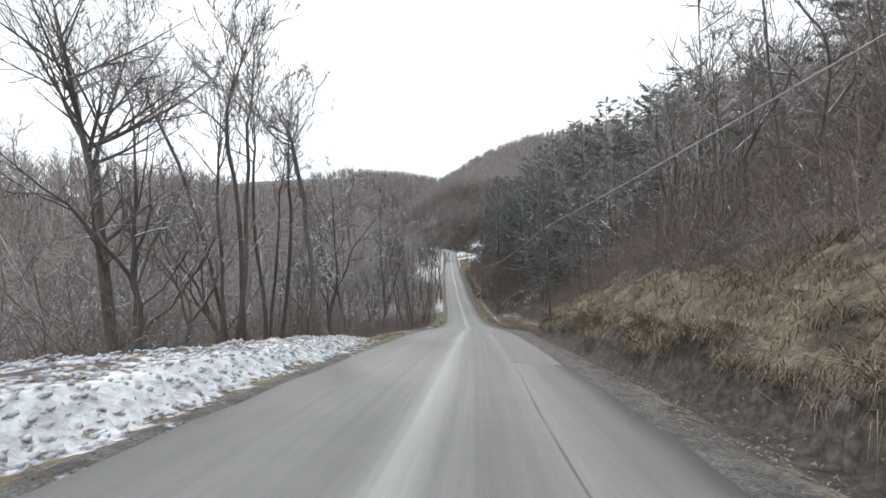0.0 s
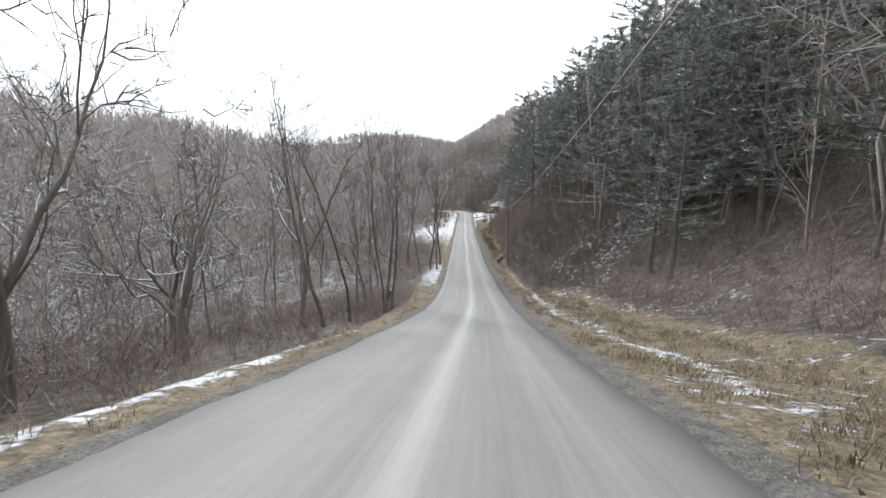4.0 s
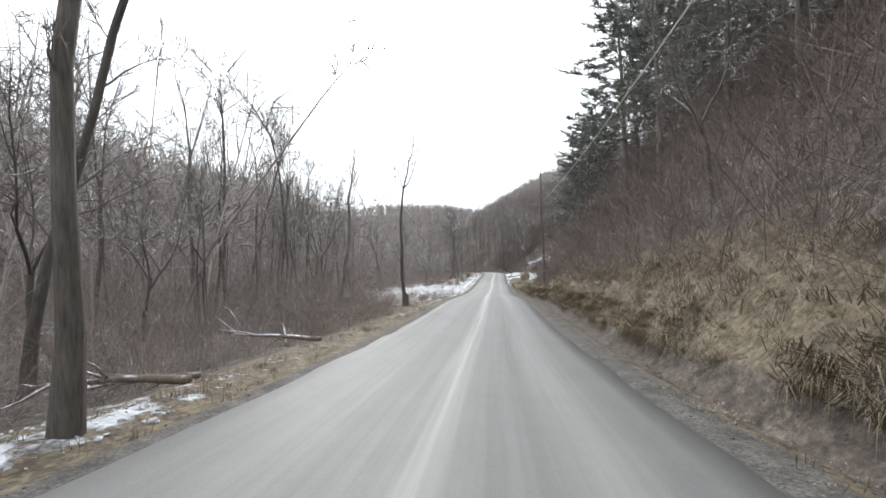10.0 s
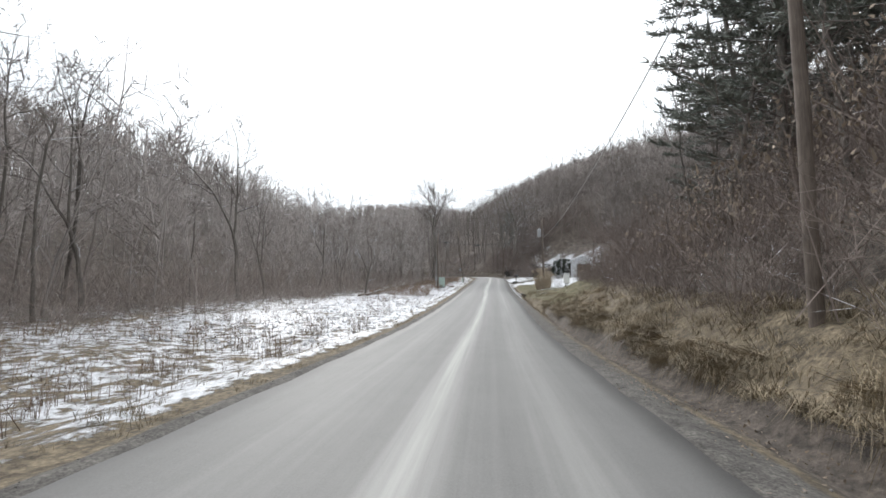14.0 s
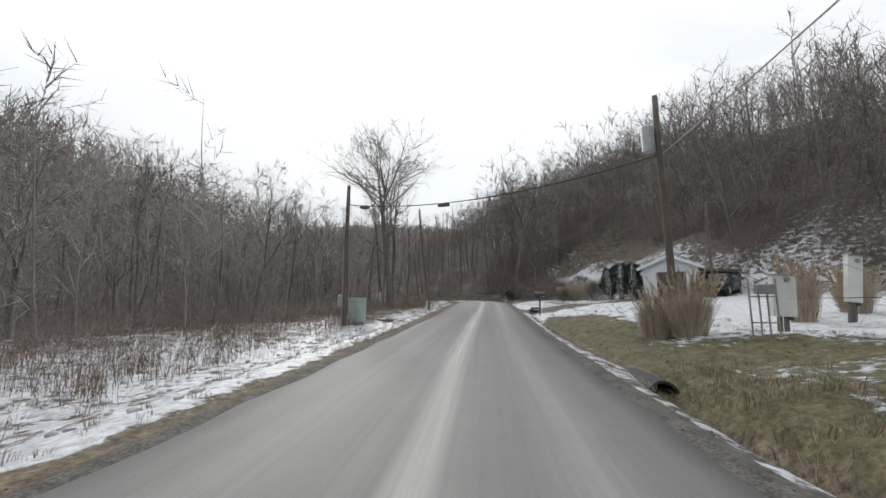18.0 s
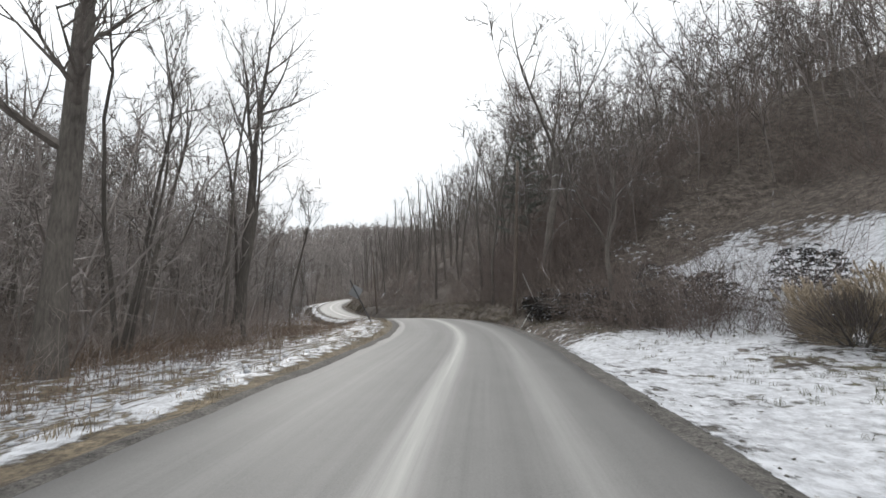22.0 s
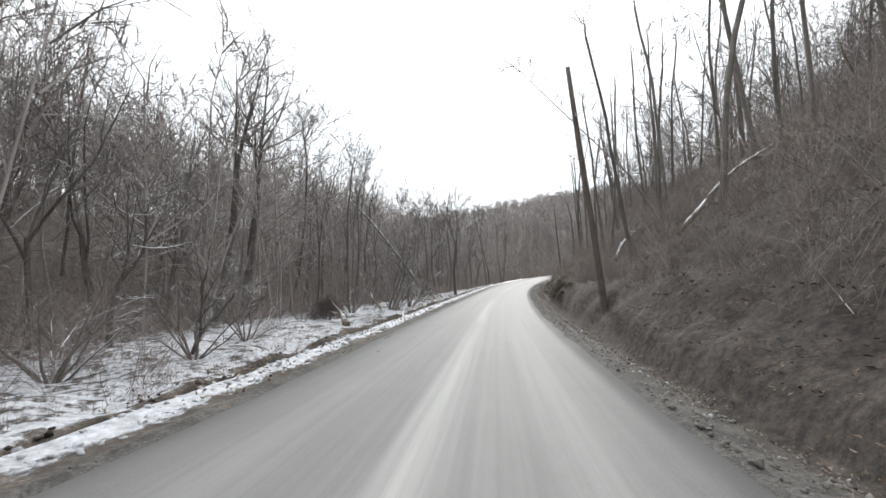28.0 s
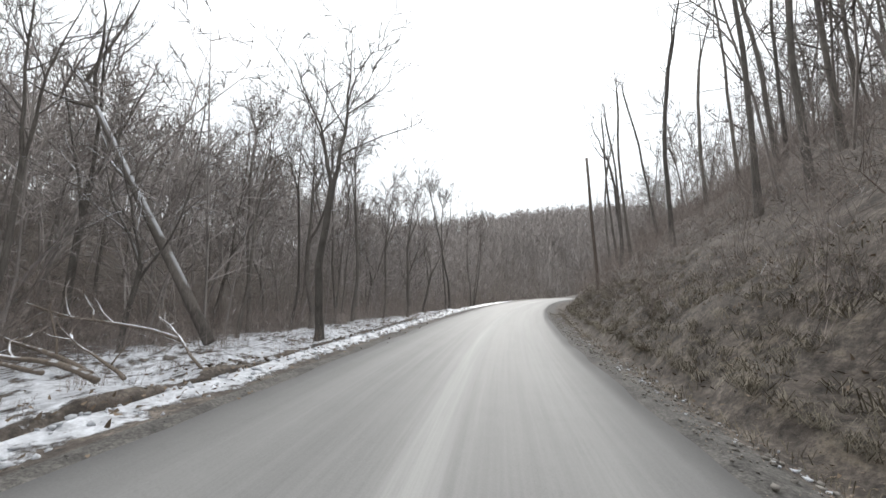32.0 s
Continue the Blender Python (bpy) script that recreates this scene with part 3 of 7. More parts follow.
    snow += creek * (.22 * np.exp(-((off - .85) / .6) ** 4) - 1.2 * np.exp(-((off - across(LEFT, 1, s) - 1.2 - .35 * rough(s, d, 1.6, 14)) / .6) ** 4) + .16 * smoothstep(2.5, 3.1, off) * (1 - smoothstep(9, 14, off)) - .05)
    snow += np.where(right, .22 * np.exp(-((off - 2.0 - .3 * rough(s, d, 2.5, 3)) / .3) ** 2) * np.interp(s, [34, 40, 84, 88], [0, 1, 1, 0]), 0)
    cut_face = np.where(right, np.interp(s, [-70, 26, 34, 78, 86, 128, 136, 196, 200, 254, 259, 292, 300], [1, 1, 0, 0, .45, .45, 0, 0, .8, .8, 0, 0, 0]), 0)
    soil_and_shade = cut_face * smoothstep(foot - .15, foot + .1, off) * (1 - smoothstep(foot + .5, foot + .8, off + .22 * rough(s, d, .5, 17)))
    soil_and_shade = np.maximum(soil_and_shade, np.where(right, np.interp(s, [60, 66, 80, 86], [0, .75, .75, 0]) * smoothstep(1.9, 2.6, off) * (1 - smoothstep(10, 15, off)), 0))
    snow += np.where(right, np.interp(s, [60, 66, 80, 88], [0, .16, .16, 0]) * smoothstep(3, 4, off) * (1 - smoothstep(9, 13, off)), 0)
    # right slope, s 218 to 256: missing tree shade painted with the dark soil colour
    soil_and_shade = np.maximum(soil_and_shade, np.where(right, np.interp(s, [218, 226, 250, 256], [0, .8, .8, 0]) * smoothstep(foot, foot + .3, off) * (1 - smoothstep(9, 14, off)), 0))
    soil_and_shade = np.maximum(soil_and_shade, np.where(right, 0, np.interp(s, [212, 222, 285, 300], [0, 1, 1, 0])) * np.exp(-((off - across(LEFT, 1, s) - 1.25 - .35 * rough(s, d, 1.6, 14)) / .62) ** 4))
    for name, values in (("snow", snow), ("grass", grass), ("lawn", lawn), ("gravel", gravel), ("soil_and_shade", soil_and_shade)):
        ob.data.attributes.new(name, "FLOAT", "POINT").data.foreach_set("value", np.ascontiguousarray(values, dtype=np.float32))
    return ob


def build_road():
    ds = np.linspace(ROAD_LEFT, ROAD_RIGHT, 15)
    ss = np.concatenate([np.arange(-68, 270, .8), np.arange(270, 345, 2)])
    s, d = np.meshgrid(ss, ds, indexing="ij")
    w = .06 * rough(s, d * 0, .9, 4) + .05 * rough(s, d * 0, .31, 6)
    d2 = d + np.where(np.abs(d - ROAD_LEFT) < .01, -w, np.where(np.abs(d - ROAD_RIGHT) < .01, w, 0))
    p = spot(s, d2)
    camber = .05 * (1 - ((d + .62) / 2.52) ** 2)
    p[..., 2] = np.interp(s, S_AXIS, NEAR[:, 2]) + camber - .02
    n, m = s.shape
    low = p[:, [0, -1]].copy()
    low[..., 2] -= .15
    verts = np.concatenate([p.reshape(-1, 3), low.reshape(-1, 3)])
    i = np.arange(n * m).reshape(n, m)
    k = n * m + np.arange(n * 2).reshape(n, 2)
    f = np.concatenate([np.stack([i[:-1, :-1], i[:-1, 1:], i[1:, 1:], i[1:, :-1]], -1).reshape(-1, 4),
                        np.stack([k[:-1, 0], i[:-1, 0], i[1:, 0], k[1:, 0]], -1), np.stack([i[:-1, -1], k[:-1, 1], k[1:, 1], i[1:, -1]], -1)])
    ob = link_mesh("road", verts, f, ASPHALT, smooth_shade=True)
    tagged(ob, "grey asphalt road with pale salt streaks", "road", kind="structure")
    uv = ob.data.uv_layers.new(name="UVMap")
    allsd = np.concatenate([np.stack([d2, s], -1).reshape(-1, 2), np.stack([d2[:, [0, -1]], s[:, [0, -1]]], -1).reshape(-1, 2)])
    idx = np.zeros(len(ob.data.loops), dtype=np.int32)
    ob.data.loops.foreach_get("vertex_index", idx)
    uv.data.foreach_set("uv", np.ascontiguousarray(allsd[idx], dtype=np.float32).ravel())
    return ob


def road_strip(name, s0, s1, edge, material, road, label, wob=.03):
    """A thin flush strip on the asphalt; edge(s) gives its two sides."""
    ss = np.arange(s0, s1, .25)
    lo, hi = edge(ss)
    w = wob * rough(ss, ss * 0, .5, 3)
    rows = []
    for d in (lo + w, hi - w * .6):
        p = spot(ss, d)
        p[:, 2] = np.interp(ss, S_AXIS, NEAR[:, 2]) + .05 * (1 - ((d + .62) / 2.52) ** 2) - .02 + .005
        rows.append(p)
    n = len(ss)
    i = np.arange(n - 1)
    f = np.stack([i, i + n, i + n + 1, i + 1], -1)
    return link_mesh(name, np.concatenate(rows), f, material, road, label)


build_ground()
ROAD_OB = build_road()
road_strip("asphalt_patch", 8.6, 22.4, lambda s: (.72 + 0 * s, 1.8 + 0 * s), PATCH, ROAD_OB, "darker square-ended asphalt patch")
road_strip("sealed_crack", 57, 71, lambda s: (.98 + .05 * np.sin(s * .8), .993 + .05 * np.sin(s * .8)), TAR, ROAD_OB, "thin tarred crack", .01)
road_strip("sealed_crack", 0, 8.5, lambda s: (.72 + .02 * np.sin(s), .738 + .02 * np.sin(s)), TAR, ROAD_OB, "thin tarred crack", .01)
road_strip("sealed_crack", 86, 93, lambda s: (.3 + .1 * np.sin(s * .7), .325 + .1 * np.sin(s * .7)), TAR, ROAD_OB, "thin tarred crack", .01)


WATER = grainy("grey_meltwater", (0.045, 0.047, 0.05), (0.08, 0.083, 0.088), 2.0, 0.08, 0.05)


def ditch_water(s0, s1):
    """Still meltwater in the bottom of the ditch."""
    ss = np.arange(s0, s1, .3)
    mid = ROAD_RIGHT + across(RIGHT, 1, ss) + .15
    wide = .2 + .08 * rough(ss, ss * 0, 1.1, 2)
    z = spot(ss, mid)[:, 2] + .06
    rows = []
    for d in (mid - wide, mid + wide):
        p = spot(ss, d)
        p[:, 2] = z
        rows.append(p)
    n, i = len(ss), np.arange(len(ss) - 1)
    tagged(link_mesh("ditch_water", np.concatenate(rows), np.stack([i, i + n, i + n + 1, i + 1], -1), WATER), "shallow grey meltwater in the roadside ditch", "water", kind="structure")


ditch_water(144.5, 151.2)


# ---- plants: soups of thin tapered stems ----
class Soup:
    """Vertices and faces of many stems."""

    def __init__(self):
        self.v, self.f, self.n = [], [], 0

    def stem(self, pts, radii, sides):
        pts, k = np.asarray(pts, float), len(pts)
        way = np.gradient(pts, axis=0)
        way /= np.linalg.norm(way, axis=1)[:, None] + 1e-9
        up = np.array([0.31, 0.23, 0.92]) if abs(way[0, 2]) < .8 else np.array([1.0, .1, 0])
        a = np.cross(way, up)
        a /= np.linalg.norm(a, axis=1)[:, None] + 1e-9
        b = np.cross(way, a)
        ang = np.arange(sides) * 2 * math.pi / sides
        pointed = radii[-1] <= 0
        rings = k - 1 if pointed else k
        ring = pts[:rings, None] + np.asarray(radii[:rings])[:, None, None] * (np.cos(ang)[None, :, None] * a[:rings, None] + np.sin(ang)[None, :, None] * b[:rings, None])
        self.v.append(ring.reshape(-1, 3))
        for r in range(rings - 1):
            o = self.n + r * sides
            self.f += [(o + j, o + (j + 1) % sides, o + sides + (j + 1) % sides, o + sides + j) for j in range(sides)]
        n = rings * sides
        if pointed:
            self.v.append(pts[-1:])
            o = self.n + (rings - 1) * sides
            self.f += [(o + j, o + (j + 1) % sides, self.n + n) for j in range(sides)]
            n += 1
        self.n += n

    def blade(self, p, q, r, width):
        """A flat bent blade from p over q to r."""
        p, q, r = (np.asarray(x, float) for x in (p, q, r))
        side = np.cross(r - p, (0.3, 0.5, 0.8))
        side *= width / (np.linalg.norm(side) + 1e-9)
        self.v.append(np.stack([p - side, p + side, q + side * .7, q - side * .7, r]))
        o = self.n
        self.f += [(o, o + 1, o + 2, o + 3), (o + 3, o + 2, o + 4)]
        self.n += 5

    def sliver(self, p, q, width, rng):
        """The thinnest twig: one narrow pointed face."""
        p, q = np.asarray(p, float), np.asarray(q, float)
        side = np.cross(q - p, rng.normal(0, 1, 3))
        side *= width / (np.linalg.norm(side) + 1e-9)
        self.v.append(np.stack([p - side, p + side, q]))
        self.f.append((self.n, self.n + 1, self.n + 2))
        self.n += 3

    def arrays(self):
        return np.concatenate(self.v), self.f

    def mesh(self, name, material, soft=False):
        me = bpy.data.meshes.new(name)
        me.from_pydata(np.concatenate(self.v).tolist(), [], self.f)
        me.materials.append(material)
        if soft:
            me.polygons.foreach_set("use_smooth", [True] * len(me.polygons))
        return me


RNG = np.random.default_rng(7)


def bent(start, way, length, count, wobble, rise, rng):
    """A crooked line of points from start along way, bending up by rise."""
    pts, p, w = [np.array(start, float)], np.array(start, float), np.array(way, float) / np.linalg.norm(way)
    for _ in range(count):
        w = w + rng.normal(0, wobble, 3) + np.array([0, 0, rise])
        w /= np.linalg.norm(w)
        p = p + w * length / count
        pts.append(p)
    return np.array(pts)


def side_way(way, rng, spread):
    """A direction turned off way by about spread radians, anywhere round it."""
    r = rng.normal(0, 1, 3)
    r -= way * r.dot(way)
    r /= np.linalg.norm(r) + 1e-9
    return way * math.cos(spread) + r * math.sin(spread)


def along(line, u):
    """The place and the way at the share u of a line of points."""
    i = min(max(u, 0.0), .999) * (len(line) - 1)
    a = int(i)
    step = line[a + 1] - line[a]
    return line[a] + step * (i - a), step / (np.linalg.norm(step) + 1e-9)


def make_tree(seed, tall, fork=.4, leaders=2, split=.35, first=.3, limbs=9, spread=.9, reach=.3, wobble=.08, stems=1, boughs=6, sprays=3, twigs=4, rise=.06, thick=.01, stout=1.0, arch=0.0, refork=1):
    """The soups of a bare tree: trunk and leaders, limbs with their boughs, twigs."""
    rng = np.random.default_rng(seed)
    trunk, limb, twig = Soup(), Soup(), Soup()

    def spray(line, length, r, count):
        """Branchlets and twigs along a bough."""
        for _ in range(count):
            p, w = along(line, rng.uniform(.12, 1))
            ln = length * rng.uniform(.28, .62)
            pts = bent(p, side_way(w, rng, rng.uniform(.4, 1.0)) + np.array([0, 0, .1]), ln, 3, wobble * 1.6, rise * 1.3 - arch, rng)
            limb.stem(pts[[0, 1, 3]], [max(r * .5, .0095), max(r * .38, .0075), 0], 3)
            for _ in range(twigs):
                q, v = along(pts, rng.uniform(.1, 1))
                v = side_way(v, rng, rng.uniform(.3, .95)) + np.array([0, 0, .12 - arch])
                twig.sliver(q, q + v / np.linalg.norm(v) * rng.uniform(.25, .65) * (.22 + ln * .5), .0066, rng)

    def limbs_on(line, radii, length, count, low, size):
        for k in range(count):
            u = min(low + (1 - low) * (k + rng.uniform(0, 1)) / count, .985)
            p, w = along(line, u)
            r = float(np.interp(u, np.linspace(0, 1, len(radii)), radii))
            up_way = w * .5 + np.array([0, 0, .5])
            ln = size * (1.12 - u) ** .6 * rng.uniform(.55, 1.25) + .35
            lr = min(r * .66, max(.017, .0125 * ln ** 1.1 * stout))
            pts = bent(p, side_way(up_way / np.linalg.norm(up_way), rng, spread * rng.uniform(.7, 1.25)), ln, 6, wobble * 1.6, rise - arch * .6, rng)
            limb.stem(pts[[0, 1, 2, 3, 4, 6]], lr * np.array([1.15, .9, .78, .62, .46, .16]), 5)
            for _ in range(max(2, int(boughs * min(1.3, .35 + ln / 3)))):
                v = rng.uniform(.15, 1)
                q, x = along(pts, v)
                l2 = ln * rng.uniform(.25, .55) * (1.15 - .4 * v)
                pt2 = bent(q, side_way(x, rng, rng.uniform(.4, .95)) + np.array([0, 0, .08]), l2, 4, wobble * 1.8, rise * 1.2 - arch, rng)
                r2 = max(lr * (1.05 - v) * .62, .0135)
                limb.stem(pt2[[0, 1, 2, 4]], r2 * np.array([1, .8, .6, .18]), 4)
                spray(pt2, l2, r2, sprays)

    for st in range(stems):
        lean = rng.normal(0, .04 if stems == 1 else .17, 2)
        h = tall * (1 if st == 0 else rng.uniform(.7, .98))
        base = (0, 0, -.4) if stems == 1 else (*rng.normal(0, .2, 2), -.4)
        r0 = thick * h * rng.uniform(.92, 1.08) * (1 if stems == 1 else .8)
        n = 8
        line = bent(base, (lean[0], lean[1], 1), h * fork + .4, n, wobble * .85, .05, rng)
        top = .80 if leaders > 1 else .62
        radii = r0 * (1 - np.linspace(0, 1, n + 1) * (1 - top))
        radii[0] *= 1.55
        radii[1] *= 1.14
        trunk.stem(line, radii, 9)
        if first < fork:
            limbs_on(line, radii, h * fork, max(1, int(limbs * (fork - first))), first / fork, h * reach * .75)
        for k in range(leaders):
            p, w = along(line, 1.0 if k < 2 else rng.uniform(.72, .97))
            a = 6.283 * k / leaders + rng.uniform(-.5, .5)
            tilt = split * rng.uniform(.55, 1.3) if leaders > 1 else 0
            v = w + np.array([math.cos(a), math.sin(a), 0]) * math.tan(tilt)
            ln = h * (1 - fork) * (1 if k == 0 else rng.uniform(.68, 1.0))
            lead = bent(p - w * .12, v, ln, 9, wobble * 1.25, .06, rng)
            lr = r0 * top * (1.0 if leaders == 1 else .80 if leaders == 2 else .68) * (1 if k == 0 else rng.uniform(.72, .95))
            rr = lr * (1 - np.linspace(0, 1, 10) ** .9 * .93)
            trunk.stem(lead, rr, 7)
            limbs_on(lead, rr, ln, max(3, int(limbs / leaders ** .6)), .08, h * reach)
            for _ in range(refork):
                u = rng.uniform(.18, .55)
                q, x = along(lead, u)
                r1 = float(np.interp(u, np.linspace(0, 1, 10), rr)) * rng.uniform(.62, .82)
                l1 = ln * (1 - u) * rng.uniform(.7, 1.0)
                sub = bent(q - x * .05, side_way(x, rng, rng.uniform(.35, .6)), l1, 7, wobble * 1.3, .09, rng)
                r1s = r1 * (1 - np.linspace(0, 1, 8) ** .9 * .92)
                trunk.stem(sub, r1s, 6)
                limbs_on(sub, r1s, l1, max(3, limbs // 3), .12, h * reach * .8)
    return trunk, limb, twig


TREE_KINDS = {
    "slim": [dict(tall=15, fork=.5, leaders=2, split=.22, first=.28, limbs=12, spread=.75, reach=.2, thick=.0085), dict(tall=16, fork=.88, leaders=1, first=.3, limbs=16, spread=.75, reach=.2, thick=.008), dict(tall=14, fork=.42, leaders=2, split=.27, first=.26, limbs=12, spread=.8, reach=.22, thick=.009)],
    "broad": [dict(tall=15, fork=.28, leaders=3, split=.45, first=.2, limbs=11, spread=.9, reach=.27, wobble=.12, thick=.011, stout=1.2), dict(tall=16, fork=.33, leaders=2, split=.42, first=.2, limbs=13, spread=.9, reach=.3, wobble=.13, thick=.0115, stout=1.2)],
    "oak": [dict(tall=17, fork=.55, leaders=2, split=.17, first=.3, limbs=22, spread=1.12, reach=.38, wobble=.03, boughs=8, sprays=4, twigs=4, thick=.0165, stout=1.9, rise=.035, refork=1)],
    "crooked": [dict(tall=9, fork=.24, leaders=3, split=.62, first=.15, limbs=9, spread=1.05, reach=.36, wobble=.17, rise=.03, thick=.0145, stout=1.9), dict(tall=8, fork=.28, leaders=2, split=.55, first=.15, limbs=11, spread=1.1, reach=.4, wobble=.19, rise=.02, thick=.0155, stout=1.9), dict(tall=8.5, fork=.2, leaders=4, split=.7, first=.15, limbs=8, spread=1.0, reach=.32, wobble=.16, rise=.03, thick=.016, stout=1.8)],
    "weeping": [dict(tall=9, fork=.3, leaders=3, split=.5, first=.2, limbs=11, spread=.9, reach=.36, wobble=.10, rise=.03, thick=.0115, twigs=6, arch=.13), dict(tall=10, fork=.35, leaders=2, split=.4, first=.2, limbs=13, spread=.85, reach=.32, wobble=.11, rise=.03, thick=.0105, twigs=6, arch=.09)],
    "clump": [dict(tall=12, fork=.6, leaders=1, first=.25, limbs=13, spread=.7, reach=.2, wobble=.08, stems=3, thick=.0095, boughs=5), dict(tall=14, fork=.5, leaders=2, split=.22, first=.3, limbs=10, spread=.7, reach=.19, wobble=.07, stems=2, thick=.0095, boughs=5)],
    "pole": [dict(tall=16, refork=0, fork=.88, leaders=1, first=.35, limbs=13, spread=.7, reach=.18, boughs=5, thick=.0068), dict(tall=14, fork=.55, leaders=2, split=.2, first=.32, limbs=10, spread=.75, reach=.19, boughs=5, thick=.007), dict(tall=15, fork=.8, leaders=1, first=.25, limbs=14, spread=.75, reach=.19, boughs=5, thick=.0072)],
    "giant": [dict(tall=20, fork=.5, leaders=2, split=.22, first=.36, limbs=13, spread=.85, reach=.24, wobble=.045, thick=.0125, stout=1.5), dict(tall=20, fork=.42, leaders=3, split=.26, first=.36, limbs=12, spread=.8, reach=.2, wobble=.045, thick=.012, stout=1.4)],
    "forked": [dict(tall=15, fork=.2, leaders=2, split=.2, first=.14, limbs=14, spread=.8, reach=.17, wobble=.13, thick=.012, stout=1.4, refork=2), dict(tall=15, fork=.3, leaders=3, split=.26, first=.18, limbs=12, spread=.85, reach=.17, wobble=.14, thick=.0125, stout=1.4), dict(tall=15, fork=.8, leaders=1, first=.2, limbs=16, spread=.8, reach=.17, wobble=.13, thick=.0115, stout=1.4, refork=4)],
    "mast": [dict(tall=17, fork=.9, leaders=1, first=.5, limbs=9, spread=.6, reach=.12, boughs=3, sprays=3, twigs=3, refork=0, thick=.0085, wobble=.06), dict(tall=17, fork=.6, leaders=2, split=.14, first=.5, limbs=6, spread=.6, reach=.12, boughs=3, sprays=3, twigs=3, refork=0, thick=.0088, wobble=.07)],
    "snag": [dict(tall=10, fork=.55, leaders=1, first=.25, limbs=6, spread=.6, reach=.18, boughs=3, sprays=2, twigs=1, thick=.0115, wobble=.17)],
}
TREE_LABELS = {"slim": "tall slender leafless tree with grey-brown bark", "broad": "large leafless tree with forking heavy limbs", "oak": "big spreading leafless tree with a wide crown", "crooked": "low crooked leafless tree with snow-dusted limbs",
               "weeping": "leafless tree with fine arching twigs", "mast": "tall straight bare trunk with a small high crown", "forked": "leafless tree whose trunk forks into tall bare leaders",
               "pole": "thin young leafless forest tree", "clump": "leafless tree with several stems from one root", "giant": "very thick tall leafless tree with a high crown", "snag": "half-dead bare tree with few broken limbs"}
TREES = {}
seed = 100
for kind, variants in TREE_KINDS.items():
    TREES[kind] = []
    for v in variants:
        seed += 1
        a, b, c = make_tree(seed, **v)
        TREES[kind].append((a.mesh("trunk", BARK, True), b.mesh("crown", LIMB), c.mesh("twig_spray", TWIG), v["tall"]))


def tree(kind, s, d, tall, turn=None, lean=(0, 0), variant=None, sink=0.0, girth=1.0):
    """A bare tree that stands at (s, d); lean: degrees about x and y."""
    kinds = TREES[kind]
    trunk, limbs, twigs, h = kinds[variant if variant is not None else int(RNG.integers(len(kinds)))]
    e = thing("bare_tree", place(s, d, -.05 - sink), TREE_LABELS[kind], "tree", "bare roadside trees", turn=0)
    k = tall / h
    w = min(1.5, max(.7, k ** .75)) * girth
    e.matrix_world = pose(*place(s, d, -.05 - sink), 0, 0, heading(s)) @ pose(0, 0, 0, lean[0], lean[1], 0) @ pose(0, 0, 0, 0, 0, RNG.uniform(0, 360) if turn is None else turn) @ Matrix.Diagonal((w, w, k, 1))
    for me, name in ((trunk, "trunk"), (limbs, "crown"), (twigs, "twig_spray")):
        o = new(name, me)
        o.parent = e
        if name != "trunk":
            tagged(o, kind="stuff")
    return e


